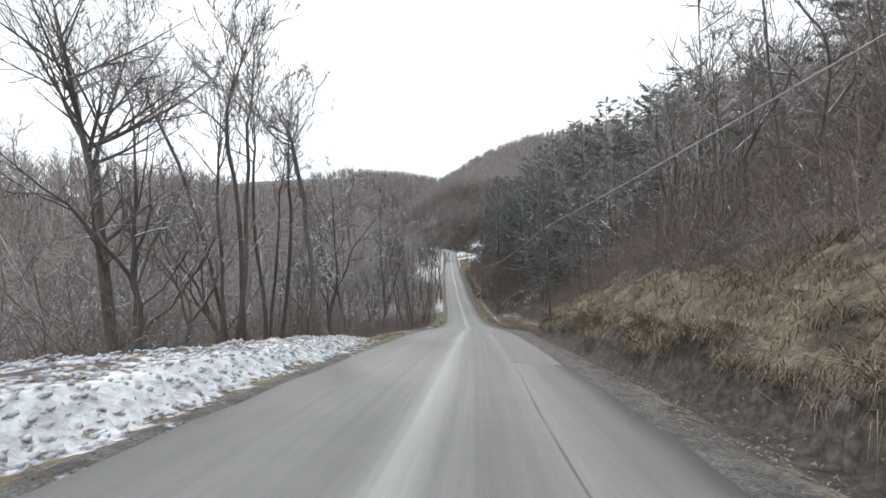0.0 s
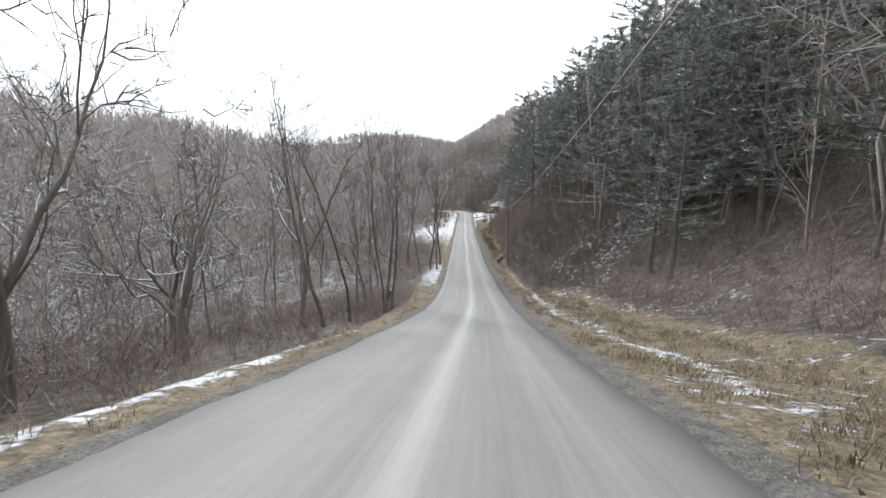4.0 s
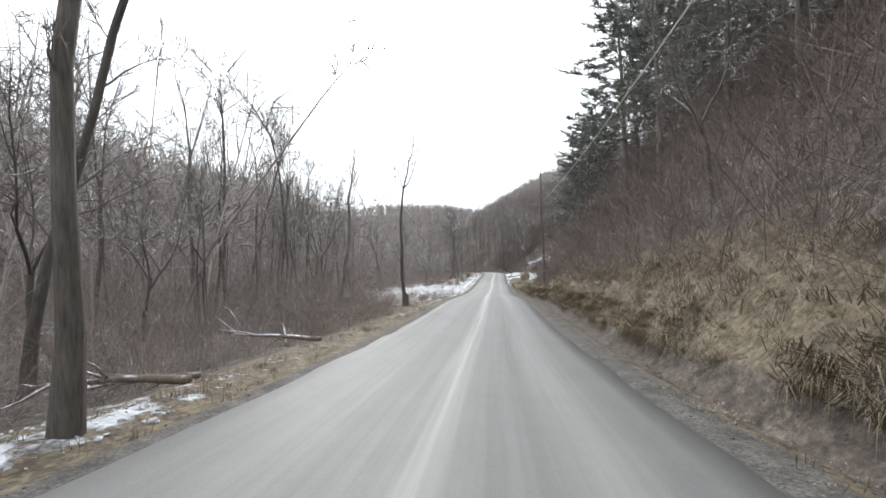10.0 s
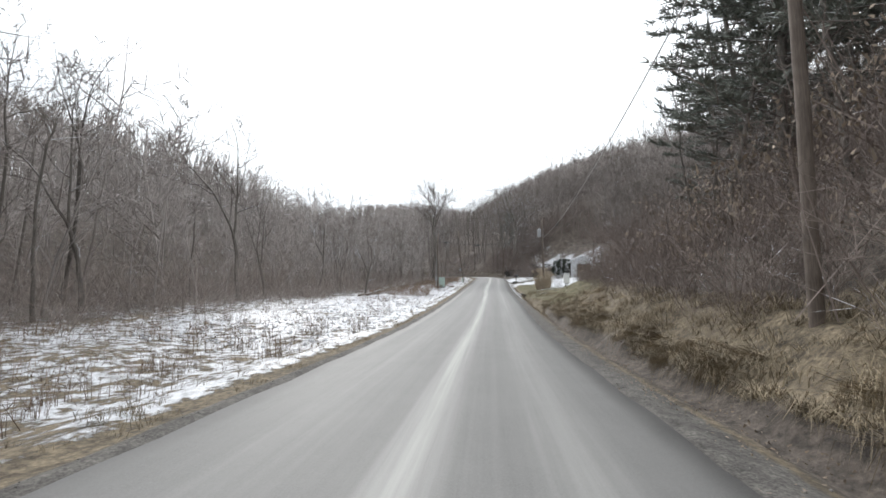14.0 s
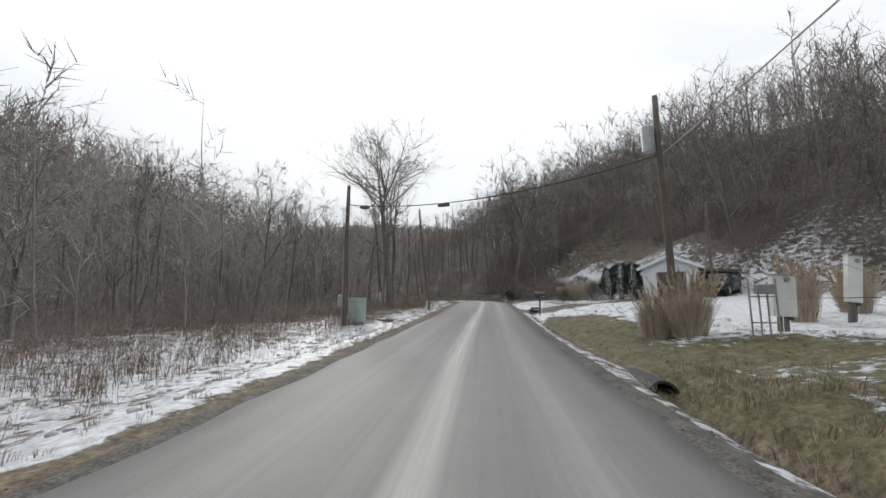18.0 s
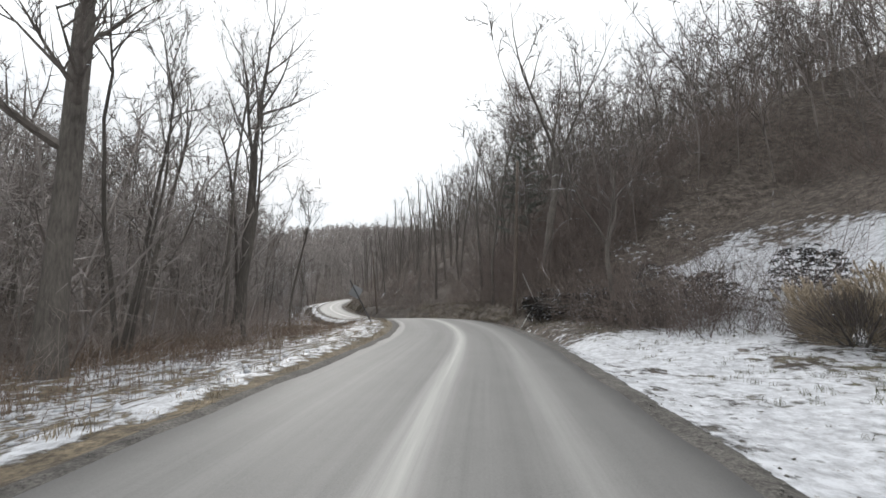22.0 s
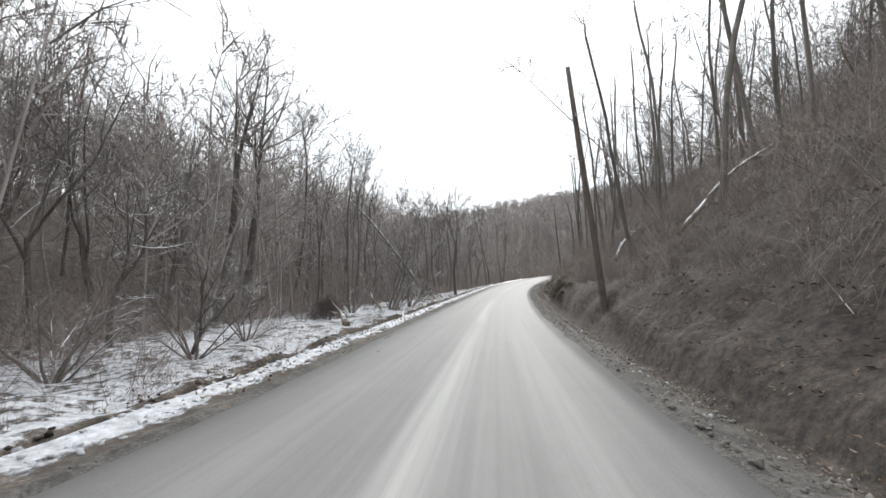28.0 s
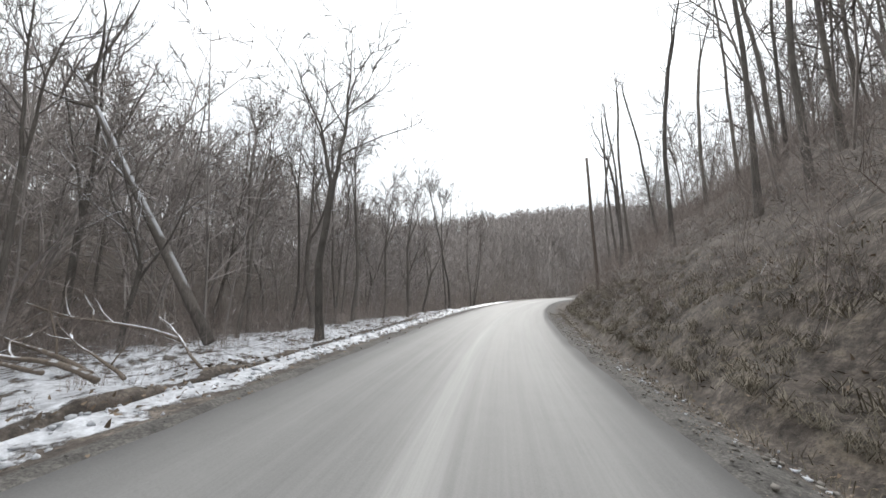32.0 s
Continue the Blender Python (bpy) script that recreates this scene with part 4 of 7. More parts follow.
# trees that stand out, by kind, place along and across the road, height, lean and girth
STANDING = (
    # above the snow bank and down the slope to the valley floor
    ("oak", 11.2, -11.0, 12, (0, 3), .8), ("crooked", 13.2, -12.8, 10, (0, 3), 1), ("broad", 10.2, -9.4, 10, (0, 4), .8), ("clump", 14.2, -9.2, 15, (0, 0), 1), ("clump", 16.4, -9.0, 14, (0, 1), 1),
    ("slim", 13.2, -5.2, 7, (0, -27), 1.1), ("weeping", 22.5, -8.6, 11, (0, 0), 1), ("weeping", 25.5, -9.5, 9, (0, 0), 1), ("crooked", 27, -12, 10, (0, 0), 1), ("crooked", 19, -13, 10, (0, 0), 1), ("slim", 20, -13.5, 14, (0, 0), .9),
    ("crooked", 33.0, -11.0, 17, (0, -3), .85), ("crooked", 38.2, -9.0, 16, (0, 2), .72), ("crooked", 36, -16, 14, (0, 0), .8), ("crooked", 38.5, -12, 8, (0, -10), 1), ("crooked", 43.5, -9.5, 9, (0, 0), .9), ("crooked", 46, -12, 9, (0, 0), .9), ("weeping", 41, -13, 10, (0, 0), .9),
    ("broad", 52.8, -9.8, 15, (0, -8), .85), ("broad", 53.6, -9.1, 14, (0, -5), .8), ("slim", 55.4, -8.1, 11, (0, -3), .8), ("clump", 57.2, -6.2, 13, (0, 0), .85), ("slim", 58.5, -6.6, 12, (0, 3), .8), ("slim", 62, -9.5, 13, (0, 0), .8), ("crooked", 64.5, -9.5, 8, (0, 0), .8), ("crooked", 70.5, -9.8, 8, (0, 0), .8), ("crooked", 73.5, -8.4, 7, (0, -4), .7),
    # the grove on the verge, and the broken pair beyond it
    ("forked", 78.2, -4.4, 14, (0, -5), .62), ("forked", 79.6, -5.2, 15, (0, -2), .68), ("forked", 83.0, -4.25, 13.5, (0, -6), .64), ("slim", 80.4, -6.6, 14, (0, -5), .8), ("snag", 82.5, -8.6, 10, (4, -36), 1), ("crooked", 84.5, -9.5, 7, (0, -16), .9), ("slim", 86, -8.8, 14, (0, 0), .8),
    ("snag", 104.6, -5.75, 12, (0, -6), .85), ("snag", 110.8, -12.7, 16, (0, -5), .9),
    # wood edge behind the snowy field
    ("weeping", 112, -15.5, 13, (0, 0), .9), ("broad", 116, -19, 13, (0, 0), .7), ("slim", 120, -16.5, 13, (0, 0), .75), ("slim", 107, -16, 14, (0, 0), .75), ("slim", 110, -17, 15, (0, 0), .75), ("broad", 121, -18.5, 13, (0, -6), .7), ("clump", 126, -22, 14, (0, -6), .8), ("weeping", 127, -18, 12, (0, 0), .8), ("broad", 136.2, -17, 14, (0, 0), .8), ("broad", 141, -18, 12, (0, 0), .7), ("broad", 149, -17, 12, (0, 0), .7), ("crooked", 149.6, -12.6, 9.5, (0, 5), .8), ("weeping", 157, -18, 10, (0, -5), .8),
    ("pole", 104, -18, 16, (0, 0), 1), ("slim", 107, -21, 16, (0, 0), .8), ("pole", 109.5, -19, 15, (0, 2), 1), ("slim", 113, -22, 16, (0, 0), .8), ("pole", 116, -21, 16, (0, -2), 1), ("slim", 119, -24, 16, (0, 0), .8), ("pole", 122, -21.5, 15, (0, 0), 1), ("slim", 125, -25, 16, (0, 1), .8), ("pole", 99, -16, 15, (0, 0), 1), ("slim", 96, -19, 16, (0, -1), .8), ("pole", 130, -23, 15, (0, 0), 1),
    # round the yard
    ("crooked", 182.5, 22, 5, (0, 0), 1), ("crooked", 170, 27, 5, (0, 0), 1), ("crooked", 176, 30, 6, (0, 0), 1), ("slim", 122, 8.5, 12, (0, 0), .8), ("slim", 127, 8.6, 12, (0, 0), .8), ("clump", 131, 9.8, 10, (0, 0), .8),
    # before and round the bend
    ("oak", 183.9, -9.9, 18.5, (0, -5), 1.05), ("slim", 192.5, -9.4, 13.5, (0, 0), .85), ("giant", 198.5, -11.5, 20, (0, -3), .95), ("slim", 194, -14, 15, (0, 0), .8), ("slim", 205, -13, 14, (0, 0), .8), ("weeping", 199, -16, 14, (0, 0), .9), ("slim", 202, -18, 15, (0, 0), .8), ("slim", 207, -9.8, 12, (0, 2), .8),
    ("giant", 200.6, 6.7, 20, (0, 3), 1.2), ("slim", 204.2, 4.7, 16, (0, 0), .85), ("oak", 207, 9.5, 17, (0, 0), .7), ("slim", 211, 8, 15, (0, 0), .8), ("broad", 209, 12, 16, (0, 0), .8), ("weeping", 202, 10, 14, (0, 0), .8),
    # along the creek
    ("broad", 217, -15.5, 15, (0, 0), .8), ("slim", 222, -14.5, 15, (0, 0), .8), ("clump", 227, -17, 15, (0, 0), .9), ("slim", 230, -12.5, 13, (0, 0), .8), ("crooked", 233.2, -8.6, 4, (0, 6), .7), ("crooked", 234, -12, 8, (0, -6), .8), ("broad", 236.5, -16, 15, (0, 0), .8), ("giant", 242.4, -15.2, 18, (0, 1), .85), ("giant", 246, -16.6, 18, (0, 0), 1.0), ("slim", 253.2, -18, 16, (0, 12), .85), ("snag", 260.5, -19, 17, (0, 0), .85),
    ("clump", 249.6, -7.9, 6, (0, 14), .7), ("crooked", 251.4, -7.0, 3, (0, 10), .7), ("weeping", 254.5, -11, 7, (0, 0), .8), ("slim", 247, -12, 11, (0, 0), .7), ("broad", 257, -19, 15, (0, 0), .8), ("slim", 264, -15, 15, (0, 0), .8), ("giant", 268, -18, 17, (0, -2), .8), ("weeping", 266, -12.5, 10, (0, 0), .8), ("slim", 268.6, -6.8, 14, (0, 0), 1.3), ("broad", 276, -11.6, 16, (0, 0), .85), ("slim", 278, -10, 15, (0, 0), .8), ("slim", 275, -15, 15, (0, 0), .8), ("slim", 285, -11, 14, (0, 0), .8), ("slim", 283, -8.2, 13, (0, 0), .9), ("broad", 290, -9.4, 14, (0, 0), .8), ("slim", 294, -8, 14, (0, 0), .9), ("slim", 299, -10, 15, (0, 0), .8), ("clump", 303, -8, 14, (0, 0), .8), ("mast", 290, 8.5, 16, (0, -3), .9), ("mast", 296, 8.2, 16, (0, -3), .9),
    ("broad", 229, 13, 16, (0, 0), .8), ("mast", 232, 10, 15, (0, 0), .8), ("mast", 241, 11, 16, (0, -3), .8), ("mast", 245, 12.5, 18, (0, 0), .8), ("mast", 250, 10.5, 17, (0, -3), .85), ("mast", 256, 12, 17, (0, -2), .8), ("mast", 260, 13, 17, (0, -3), .8), ("mast", 264, 10.5, 16, (0, -3), .8), ("mast", 268, 9, 16, (0, -3), .8), ("mast", 271, 12, 16, (0, 0), .8), ("mast", 275, 12, 17, (0, 0), .8), ("mast", 282, 11.5, 17, (0, 0), .8), ("snag", 285, 7, 14, (0, 0), .9), ("mast", 239, 15, 17, (0, -4), .85), ("mast", 248, 16, 18, (0, 3), .85), ("mast", 254, 15.5, 17, (0, -2), .85), ("mast", 266, 16, 17, (0, 2), .85))
for kind, s, d, tall, lean, girth in STANDING:
    tree(kind, s, d, tall, lean=lean, girth=girth)
for k in range(12):
    tree(("clump", "weeping", "crooked")[k % 3], 2.5 + 2.3 * k, 7.4 + 1.1 * ((k * 7) % 4), 6.5 + (k * 3) % 4, girth=.8)


def scatter(count, s_range, d_range, gap, rng, keep=None):
    """Places at least about gap apart."""
    got = []
    tries = 0
    while len(got) < count and tries < count * 30:
        tries += 1
        s, d = rng.uniform(*s_range), rng.uniform(*d_range)
        if keep and not keep(s, d):
            continue
        if all((s - a) ** 2 + (d - b) ** 2 > gap * gap for a, b in got[-400:]):
            got.append((s, d))
    return got


def wooded(s, d):
    """Whether trees may stand there."""
    if d > 0:
        edge = np.interp(s, [-70, 30, 60, 66, 128, 134, 140, 146, 172, 180, 186, 192, 400], [7, 8, 8.5, 6.5, 6.5, 10, 14, 24, 28, 20, 12, 6, 6])
        if 143 < s < 178 and d < 30 or 178 <= s < 197 and 9 < d < 20:
            return False
        return d > edge
    edge = np.interp(s, [-70, 8, 14, 60, 68, 80, 92, 102, 150, 178, 190, 205, 400], [11, 10, 7, 7, 8.5, 8, 9, 15, 15, 13, 10, 11, 9])
    return -d > edge


tree_rng = np.random.default_rng(21)
for s, d in scatter(110, (-2, 300), (-26, -8), 2.6, tree_rng, wooded):
    low = s < 182
    tree("weeping" if tree_rng.random() < .35 else "pole" if tree_rng.random() < .6 else "clump" if s > 75 else "crooked", s, d - (1.5 if 90 < s < 180 else 0), tree_rng.uniform(7, 11.5) if low else tree_rng.uniform(11, 16), girth=.75)
for s, d in scatter(105, (0, 300), (6, 28), 2.4, tree_rng, wooded):
    high = s > 170
    tree("mast" if s > 218 else "slim" if high and tree_rng.random() < .5 else "pole" if tree_rng.random() < .6 else "weeping", s, d, tree_rng.uniform(12, 17) if high else tree_rng.uniform(6, 10), lean=(0, tree_rng.normal(-1.5, 3)), girth=.85 if high else .75)


def pine(seed, tall=16):
    """A soft-needled pine: tiers of level boughs, each a row of feathery plumes."""
    rng = np.random.default_rng(seed)
    trunk, limb, needle = Soup(), Soup(), Soup()
    line = bent((0, 0, -.3), (rng.normal(0, .02), rng.normal(0, .02), 1), tall, 8, .02, .02, rng)
    trunk.stem(line, .2 * (1 - np.linspace(0, 1, 9) * .93), 8)
    tiers = 19
    for k in range(tiers):
        u = .2 + .79 * (k + rng.uniform(.2, .8)) / tiers
        turn = rng.uniform(0, 6.28)
        many = int(rng.integers(3, 5)) if u < .9 else 3
        for j in range(many):
            p, _ = along(line, u + rng.uniform(-.012, .012))
            ln = tall * (.25 if u > .45 else .21) * (1.05 - u) ** .7 * rng.uniform(.55, 1.3) + .35
            a = turn + 6.283 * j / many + rng.uniform(-.4, .4)
            w = np.array([math.cos(a), math.sin(a), rng.uniform(-.06, .16) + .75 * max(0, u - .7)])
            pts = bent(p, w, ln, 4, .05, .045, rng)
            limb.stem(pts, [.034, .027, .02, .012, 0], 4)
            across_way = np.array([-w[1], w[0], 0])
            for _ in range(int(4 + ln * 3.2)):
                v = rng.uniform(.28, 1.0)
                q, x = along(pts, v)
                side = rng.choice((-1, 1)) * rng.uniform(.2, 1.0) * (1.25 - v)
                tip = x + across_way * side + np.array([0, 0, rng.uniform(.0, .3)])
                tip /= np.linalg.norm(tip)
                size = rng.uniform(.35, .8)
                for _ in range(10):
                    f = rng.uniform(.1, 1)
                    b = q + tip * size * f + rng.normal(0, .03, 3)
                    d = tip * .7 + rng.normal(0, .55, 3) * np.array([1, 1, .5]) + np.array([0, 0, .18])
                    needle.sliver(b, b + d / np.linalg.norm(d) * rng.uniform(.24, .5), .036, rng)
    return trunk.mesh("trunk", BARK, True), limb.mesh("crown", LIMB), needle.mesh("foliage", NEEDLE)


PINES = [pine(500 + k) for k in range(3)]
PINE_SPOTS = [(125, 22, 21), (118, 16, 17), (100, 18, 18), (95, 13, 16), (108, 22, 19), (70, 21, 19), (60, 18, 17), (66, 14, 15), (82, 19, 18), (50, 21, 17), (45, 25, 18), (75, 26, 20), (30, 27, 17),
                                  (134, 12, 11), (88, 24, 19), (55, 27, 18), (112, 15, 14), (40, 19, 14), (24, 30, 17), (92, 17, 15), (104, 14, 13), (62, 24, 18), (78, 14, 14), (206, 9, 12), (36, 32, 18), (129, 17, 16), (56, 14, 13), (128, 11, 17), (131, 13.5, 18), (124, 12, 16), (121, 9.5, 13), (103, 9.5, 16), (92, 9, 16), (113, 10.9, 21), (36, 12.5, 14), (33, 15.5, 15), (41, 14, 15), (38, 17, 17), (126, 9.8, 17), (130, 11, 16), (116, 13, 20), (109, 13, 19), (86, 11, 15)]
pine_rng = np.random.default_rng(91)
PINE_SPOTS += [(s, d, pine_rng.uniform(11, 17)) for s, d in scatter(46, (34, 140), (18, 46), 4.2, pine_rng)] + [(s, d, pine_rng.uniform(10, 15)) for s, d in scatter(14, (44, 100), (10, 18), 3.5, pine_rng)] + [(s, d, pine_rng.uniform(12, 16)) for s, d in scatter(20, (54, 90), (9.5, 20), 2.6, pine_rng)]
for k, (s, d, tall) in enumerate(PINE_SPOTS):
    e = thing("pine_tree", place(s, d), "dark green pine with long loose boughs", "tree", "pines on the slope")
    e.matrix_world = pose(*place(s, d, -.1), 0, 0, 137 * k) @ Matrix.Diagonal((tall / 16,) * 3 + (1,))
    for me, name in zip(PINES[k % 3], ("trunk", "crown", "foliage")):
        o = new(name, me)
        o.parent = e
        if name != "trunk":
            tagged(o, kind="stuff")


def join_copies(name, templates, spots, sizes, material, label, category, rng, squash=1.0, lean=0.0, turns=None):
    """Many copies of small plants in one mesh of kind stuff."""
    vs, fs, n = [], [], 0
    for k, (p, size) in enumerate(zip(spots, sizes)):
        v, f = templates[int(rng.integers(len(templates)))]
        a = rng.uniform(0, 2 * math.pi) if turns is None else turns[k]
        c, s_ = math.cos(a) * size, math.sin(a) * size
        m = np.array([[c, -s_, 0], [s_, c, 0], [0, 0, size * squash]])
        q = v @ m.T
        if lean:
            q[:, :2] += q[:, 2:3] * rng.normal(0, lean, 2)
        vs.append(q + np.asarray(p))
        fs.append(f + n)
        n += len(v)
    v, f = np.concatenate(vs), np.concatenate(fs)
    me = bpy.data.meshes.new(name)
    me.vertices.add(len(v))
    me.vertices.foreach_set("co", np.ascontiguousarray(v, dtype=np.float32).ravel())
    me.loops.add(f.size)
    me.loops.foreach_set("vertex_index", np.ascontiguousarray(f, dtype=np.int32).ravel())
    me.polygons.add(len(f))
    me.polygons.foreach_set("loop_start", np.arange(0, f.size, 3, dtype=np.int32))
    me.update(calc_edges=True)
    me.materials.append(material)
    ob = new(name, me)
    return tagged(ob, label, category, kind="stuff")


def triangles(soup):
    v, f = soup.arrays()
    out = []
    for q in f:
        out.append(q[:3])
        if len(q) == 4:
            out.append((q[0], q[2], q[3]))
    return v, np.array(out)


DULL = grainy("dull_grass", (0.13, 0.112, 0.083), (0.34, 0.295, 0.225), 1.4, 0.9, 0, island=0.55)


def far_tree(seed):
    """A whole leafless tree one unit tall, for the woods past the roadside."""
    rng = np.random.default_rng(seed)
    so = Soup()
    line = bent((0, 0, -.3), (rng.normal(0, .06), rng.normal(0, .06), 1), 1.25, 5, .13, .03, rng)
    so.stem(line[[0, 2, 4, 5]], np.array([.0052, .0038, .002, 0]), 3)
    low = rng.uniform(.22, .42)
    for k in range(14):
        u = rng.uniform(low, .97)
        p, w = along(line, u)
        w = side_way(w, rng, rng.uniform(.5, 1.2))
        ln = .3 * (1.2 - u) ** .6 * rng.uniform(.6, 1.25)
        pts = bent(p, w, ln, 2, .2, .06, rng)
        so.blade(pts[0], pts[1], pts[2], .0022)
        for _ in range(10):
            q = pts[0] + (pts[2] - pts[0]) * rng.uniform(.15, 1)
            w2 = side_way(w, rng, rng.uniform(.4, 1.3)) + np.array([0, 0, .08])
            so.sliver(q, q + w2 * ln * rng.uniform(.25, .6), .0015, rng)
    return triangles(so)


def shrub(seed, stems=15, twigs=6, spread=.65, thin=1.0):
    rng = np.random.default_rng(seed)
    so = Soup()
    for _ in range(stems):
        w = side_way(np.array([0, 0, 1.0]), rng, abs(rng.normal(0, spread)))
        ln = rng.uniform(.5, 1.1)
        pts = bent((*rng.normal(0, .14, 2), -.05), w, ln, 3, .16, .02, rng)
        if rng.random() < .5:
            so.blade(pts[0], pts[2], pts[3], .0036 * thin)
        else:
            so.sliver(pts[0], pts[3], .004 * thin, rng)
        for _ in range(twigs):
            c = rng.integers(1, 3)
            q = pts[c] + (pts[c + 1] - pts[c]) * rng.uniform(-.6, 1)
            w2 = side_way((pts[c + 1] - pts[c]) / np.linalg.norm(pts[c + 1] - pts[c]), rng, rng.uniform(.4, 1.0))
            so.sliver(q, q + w2 * rng.uniform(.2, .5), .0023 * thin, rng)
    return triangles(so)


def tuft(seed, blades=13, flop=.7):
    rng = np.random.default_rng(seed)
    so = Soup()
    for _ in range(blades):
        a = rng.uniform(0, 2 * math.pi)
        out = np.array([math.cos(a), math.sin(a), 0])
        ln, fl = rng.uniform(.5, 1.1), flop * rng.uniform(.3, 1.3)
        p = np.array([*rng.normal(0, .38, 2), 0])
        q = p + out * ln * .35 * fl + np.array([0, 0, ln * .55])
        so.blade(p - np.array([0, 0, .05]), q, q + out * ln * .5 * fl + np.array([0, 0, ln * (.45 - .6 * fl)]), .021)
    return triangles(so)


def weed(seed):
    rng = np.random.default_rng(seed)
    so = Soup()
    for _ in range(9):
        w = side_way(np.array([0, 0, 1.0]), rng, abs(rng.normal(0, .28)))
        q = np.array([*rng.normal(0, .25, 2), -.03])
        e = q + w * rng.uniform(.5, 1.1)
        so.stem([q, e], [.008, 0], 3)
        for _ in range(2):
            p = q + (e - q) * rng.uniform(.5, .95)
            so.sliver(p, p + side_way(w, rng, .6) * rng.uniform(.08, .22), .009, rng)
    return triangles(so)


WEEDS = [weed(390 + k) for k in range(5)]
FAR_TREES = [far_tree(300 + k) for k in range(7)]
SHRUBS = [shrub(330 + k) for k in range(6)]
TALL_SHRUBS = [shrub(340 + k, 15, 8, .8, .62) for k in range(6)]
TUFTS = [tuft(360 + k) for k in range(6)]
LONG_TUFTS = [tuft(370 + k, 16, 1.15) for k in range(5)]
far_rng = np.random.default_rng(33)


def spots_of(pairs, lift=0.0):
    a = np.array(pairs)
    return spot(a[:, 0], a[:, 1], lift)


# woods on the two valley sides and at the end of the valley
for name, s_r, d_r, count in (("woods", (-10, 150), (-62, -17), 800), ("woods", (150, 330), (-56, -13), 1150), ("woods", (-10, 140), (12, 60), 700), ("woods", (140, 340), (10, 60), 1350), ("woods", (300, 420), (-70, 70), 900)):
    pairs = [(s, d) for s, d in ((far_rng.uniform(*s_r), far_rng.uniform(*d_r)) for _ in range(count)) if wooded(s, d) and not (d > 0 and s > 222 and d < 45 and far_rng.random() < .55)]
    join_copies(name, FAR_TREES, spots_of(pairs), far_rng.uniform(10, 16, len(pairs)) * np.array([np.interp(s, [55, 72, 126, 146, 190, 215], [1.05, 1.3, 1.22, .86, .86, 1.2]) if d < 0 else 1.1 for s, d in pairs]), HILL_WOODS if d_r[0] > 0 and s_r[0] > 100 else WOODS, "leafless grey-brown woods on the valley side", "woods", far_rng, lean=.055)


def crest_tree(seed, wide=1.0):
    """A tree of the far ridges, one unit tall: trunk, limbs and broad twig fans."""
    rng = np.random.default_rng(seed)
    so = Soup()
    so.stem([(0, 0, -.2), (rng.normal(0, .02), rng.normal(0, .02), .6), (rng.normal(0, .04), rng.normal(0, .04), 1)], [.013 * wide, .008 * wide, 0], 3)
    for _ in range(11):
        u = rng.uniform(.3, .95)
        w = side_way(np.array([0, 0, 1.0]), rng, rng.uniform(.3, .8))
        p = np.array([0, 0, u])
        ln = .36 * (1.1 - u) ** .5 * rng.uniform(.6, 1.2)
        so.sliver(p, p + w * ln, .0055 * wide, rng)
        for _ in range(4):
            q = p + w * ln * rng.uniform(.2, .9)
            so.sliver(q, q + (side_way(w, rng, rng.uniform(.3, .8)) + np.array([0, 0, .3])) * ln * rng.uniform(.3, .6), .0048 * wide, rng)
    return triangles(so)


CRESTS = [crest_tree(420 + k) for k in range(6)]
END_TREES = [crest_tree(426 + k, 1.8) for k in range(6)]
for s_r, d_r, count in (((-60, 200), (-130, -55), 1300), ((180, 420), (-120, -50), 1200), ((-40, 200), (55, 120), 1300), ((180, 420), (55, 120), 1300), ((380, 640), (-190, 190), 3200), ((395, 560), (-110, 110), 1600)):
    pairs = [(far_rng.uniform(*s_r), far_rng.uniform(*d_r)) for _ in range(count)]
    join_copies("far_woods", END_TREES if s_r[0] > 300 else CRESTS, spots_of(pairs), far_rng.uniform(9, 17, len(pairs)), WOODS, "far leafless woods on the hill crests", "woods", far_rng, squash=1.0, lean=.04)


def brushy(s, d):
    if d > 0:
        edge = np.interp(s, [-70, 0, 30, 36, 60, 66, 82, 86, 128, 134, 140, 146, 178, 184, 188, 192, 400], [4.4, 4.7, 6, 7.2, 6.6, 4.1, 4.1, 4.45, 4.6, 6.4, 6.6, 7.4, 15, 11.5, 6.0, 4.4, 4.4])
        return d > edge and not (152 < s < 177.5 and d < 25) and not (178 < s < 198.5 and 8.8 < d < 21) and not (187 < s < 199.5 and d < 8.5 and (s * 7.3 + d * 3.1) % 1 < .85)
    edge = np.interp(s, [-70, 8, 14, 60, 68, 80, 92, 103, 112, 150, 178, 190, 205, 400], [9, 9, 5.5, 5.0, 5.4, 6.0, 5.4, 6.0, 12.5, 13, 10, 8, 8.5, 7.8])
    edge = max(edge, np.interp(s, [226, 234, 262, 270], [0, 10.5, 10.5, 0]))
    return -d > edge


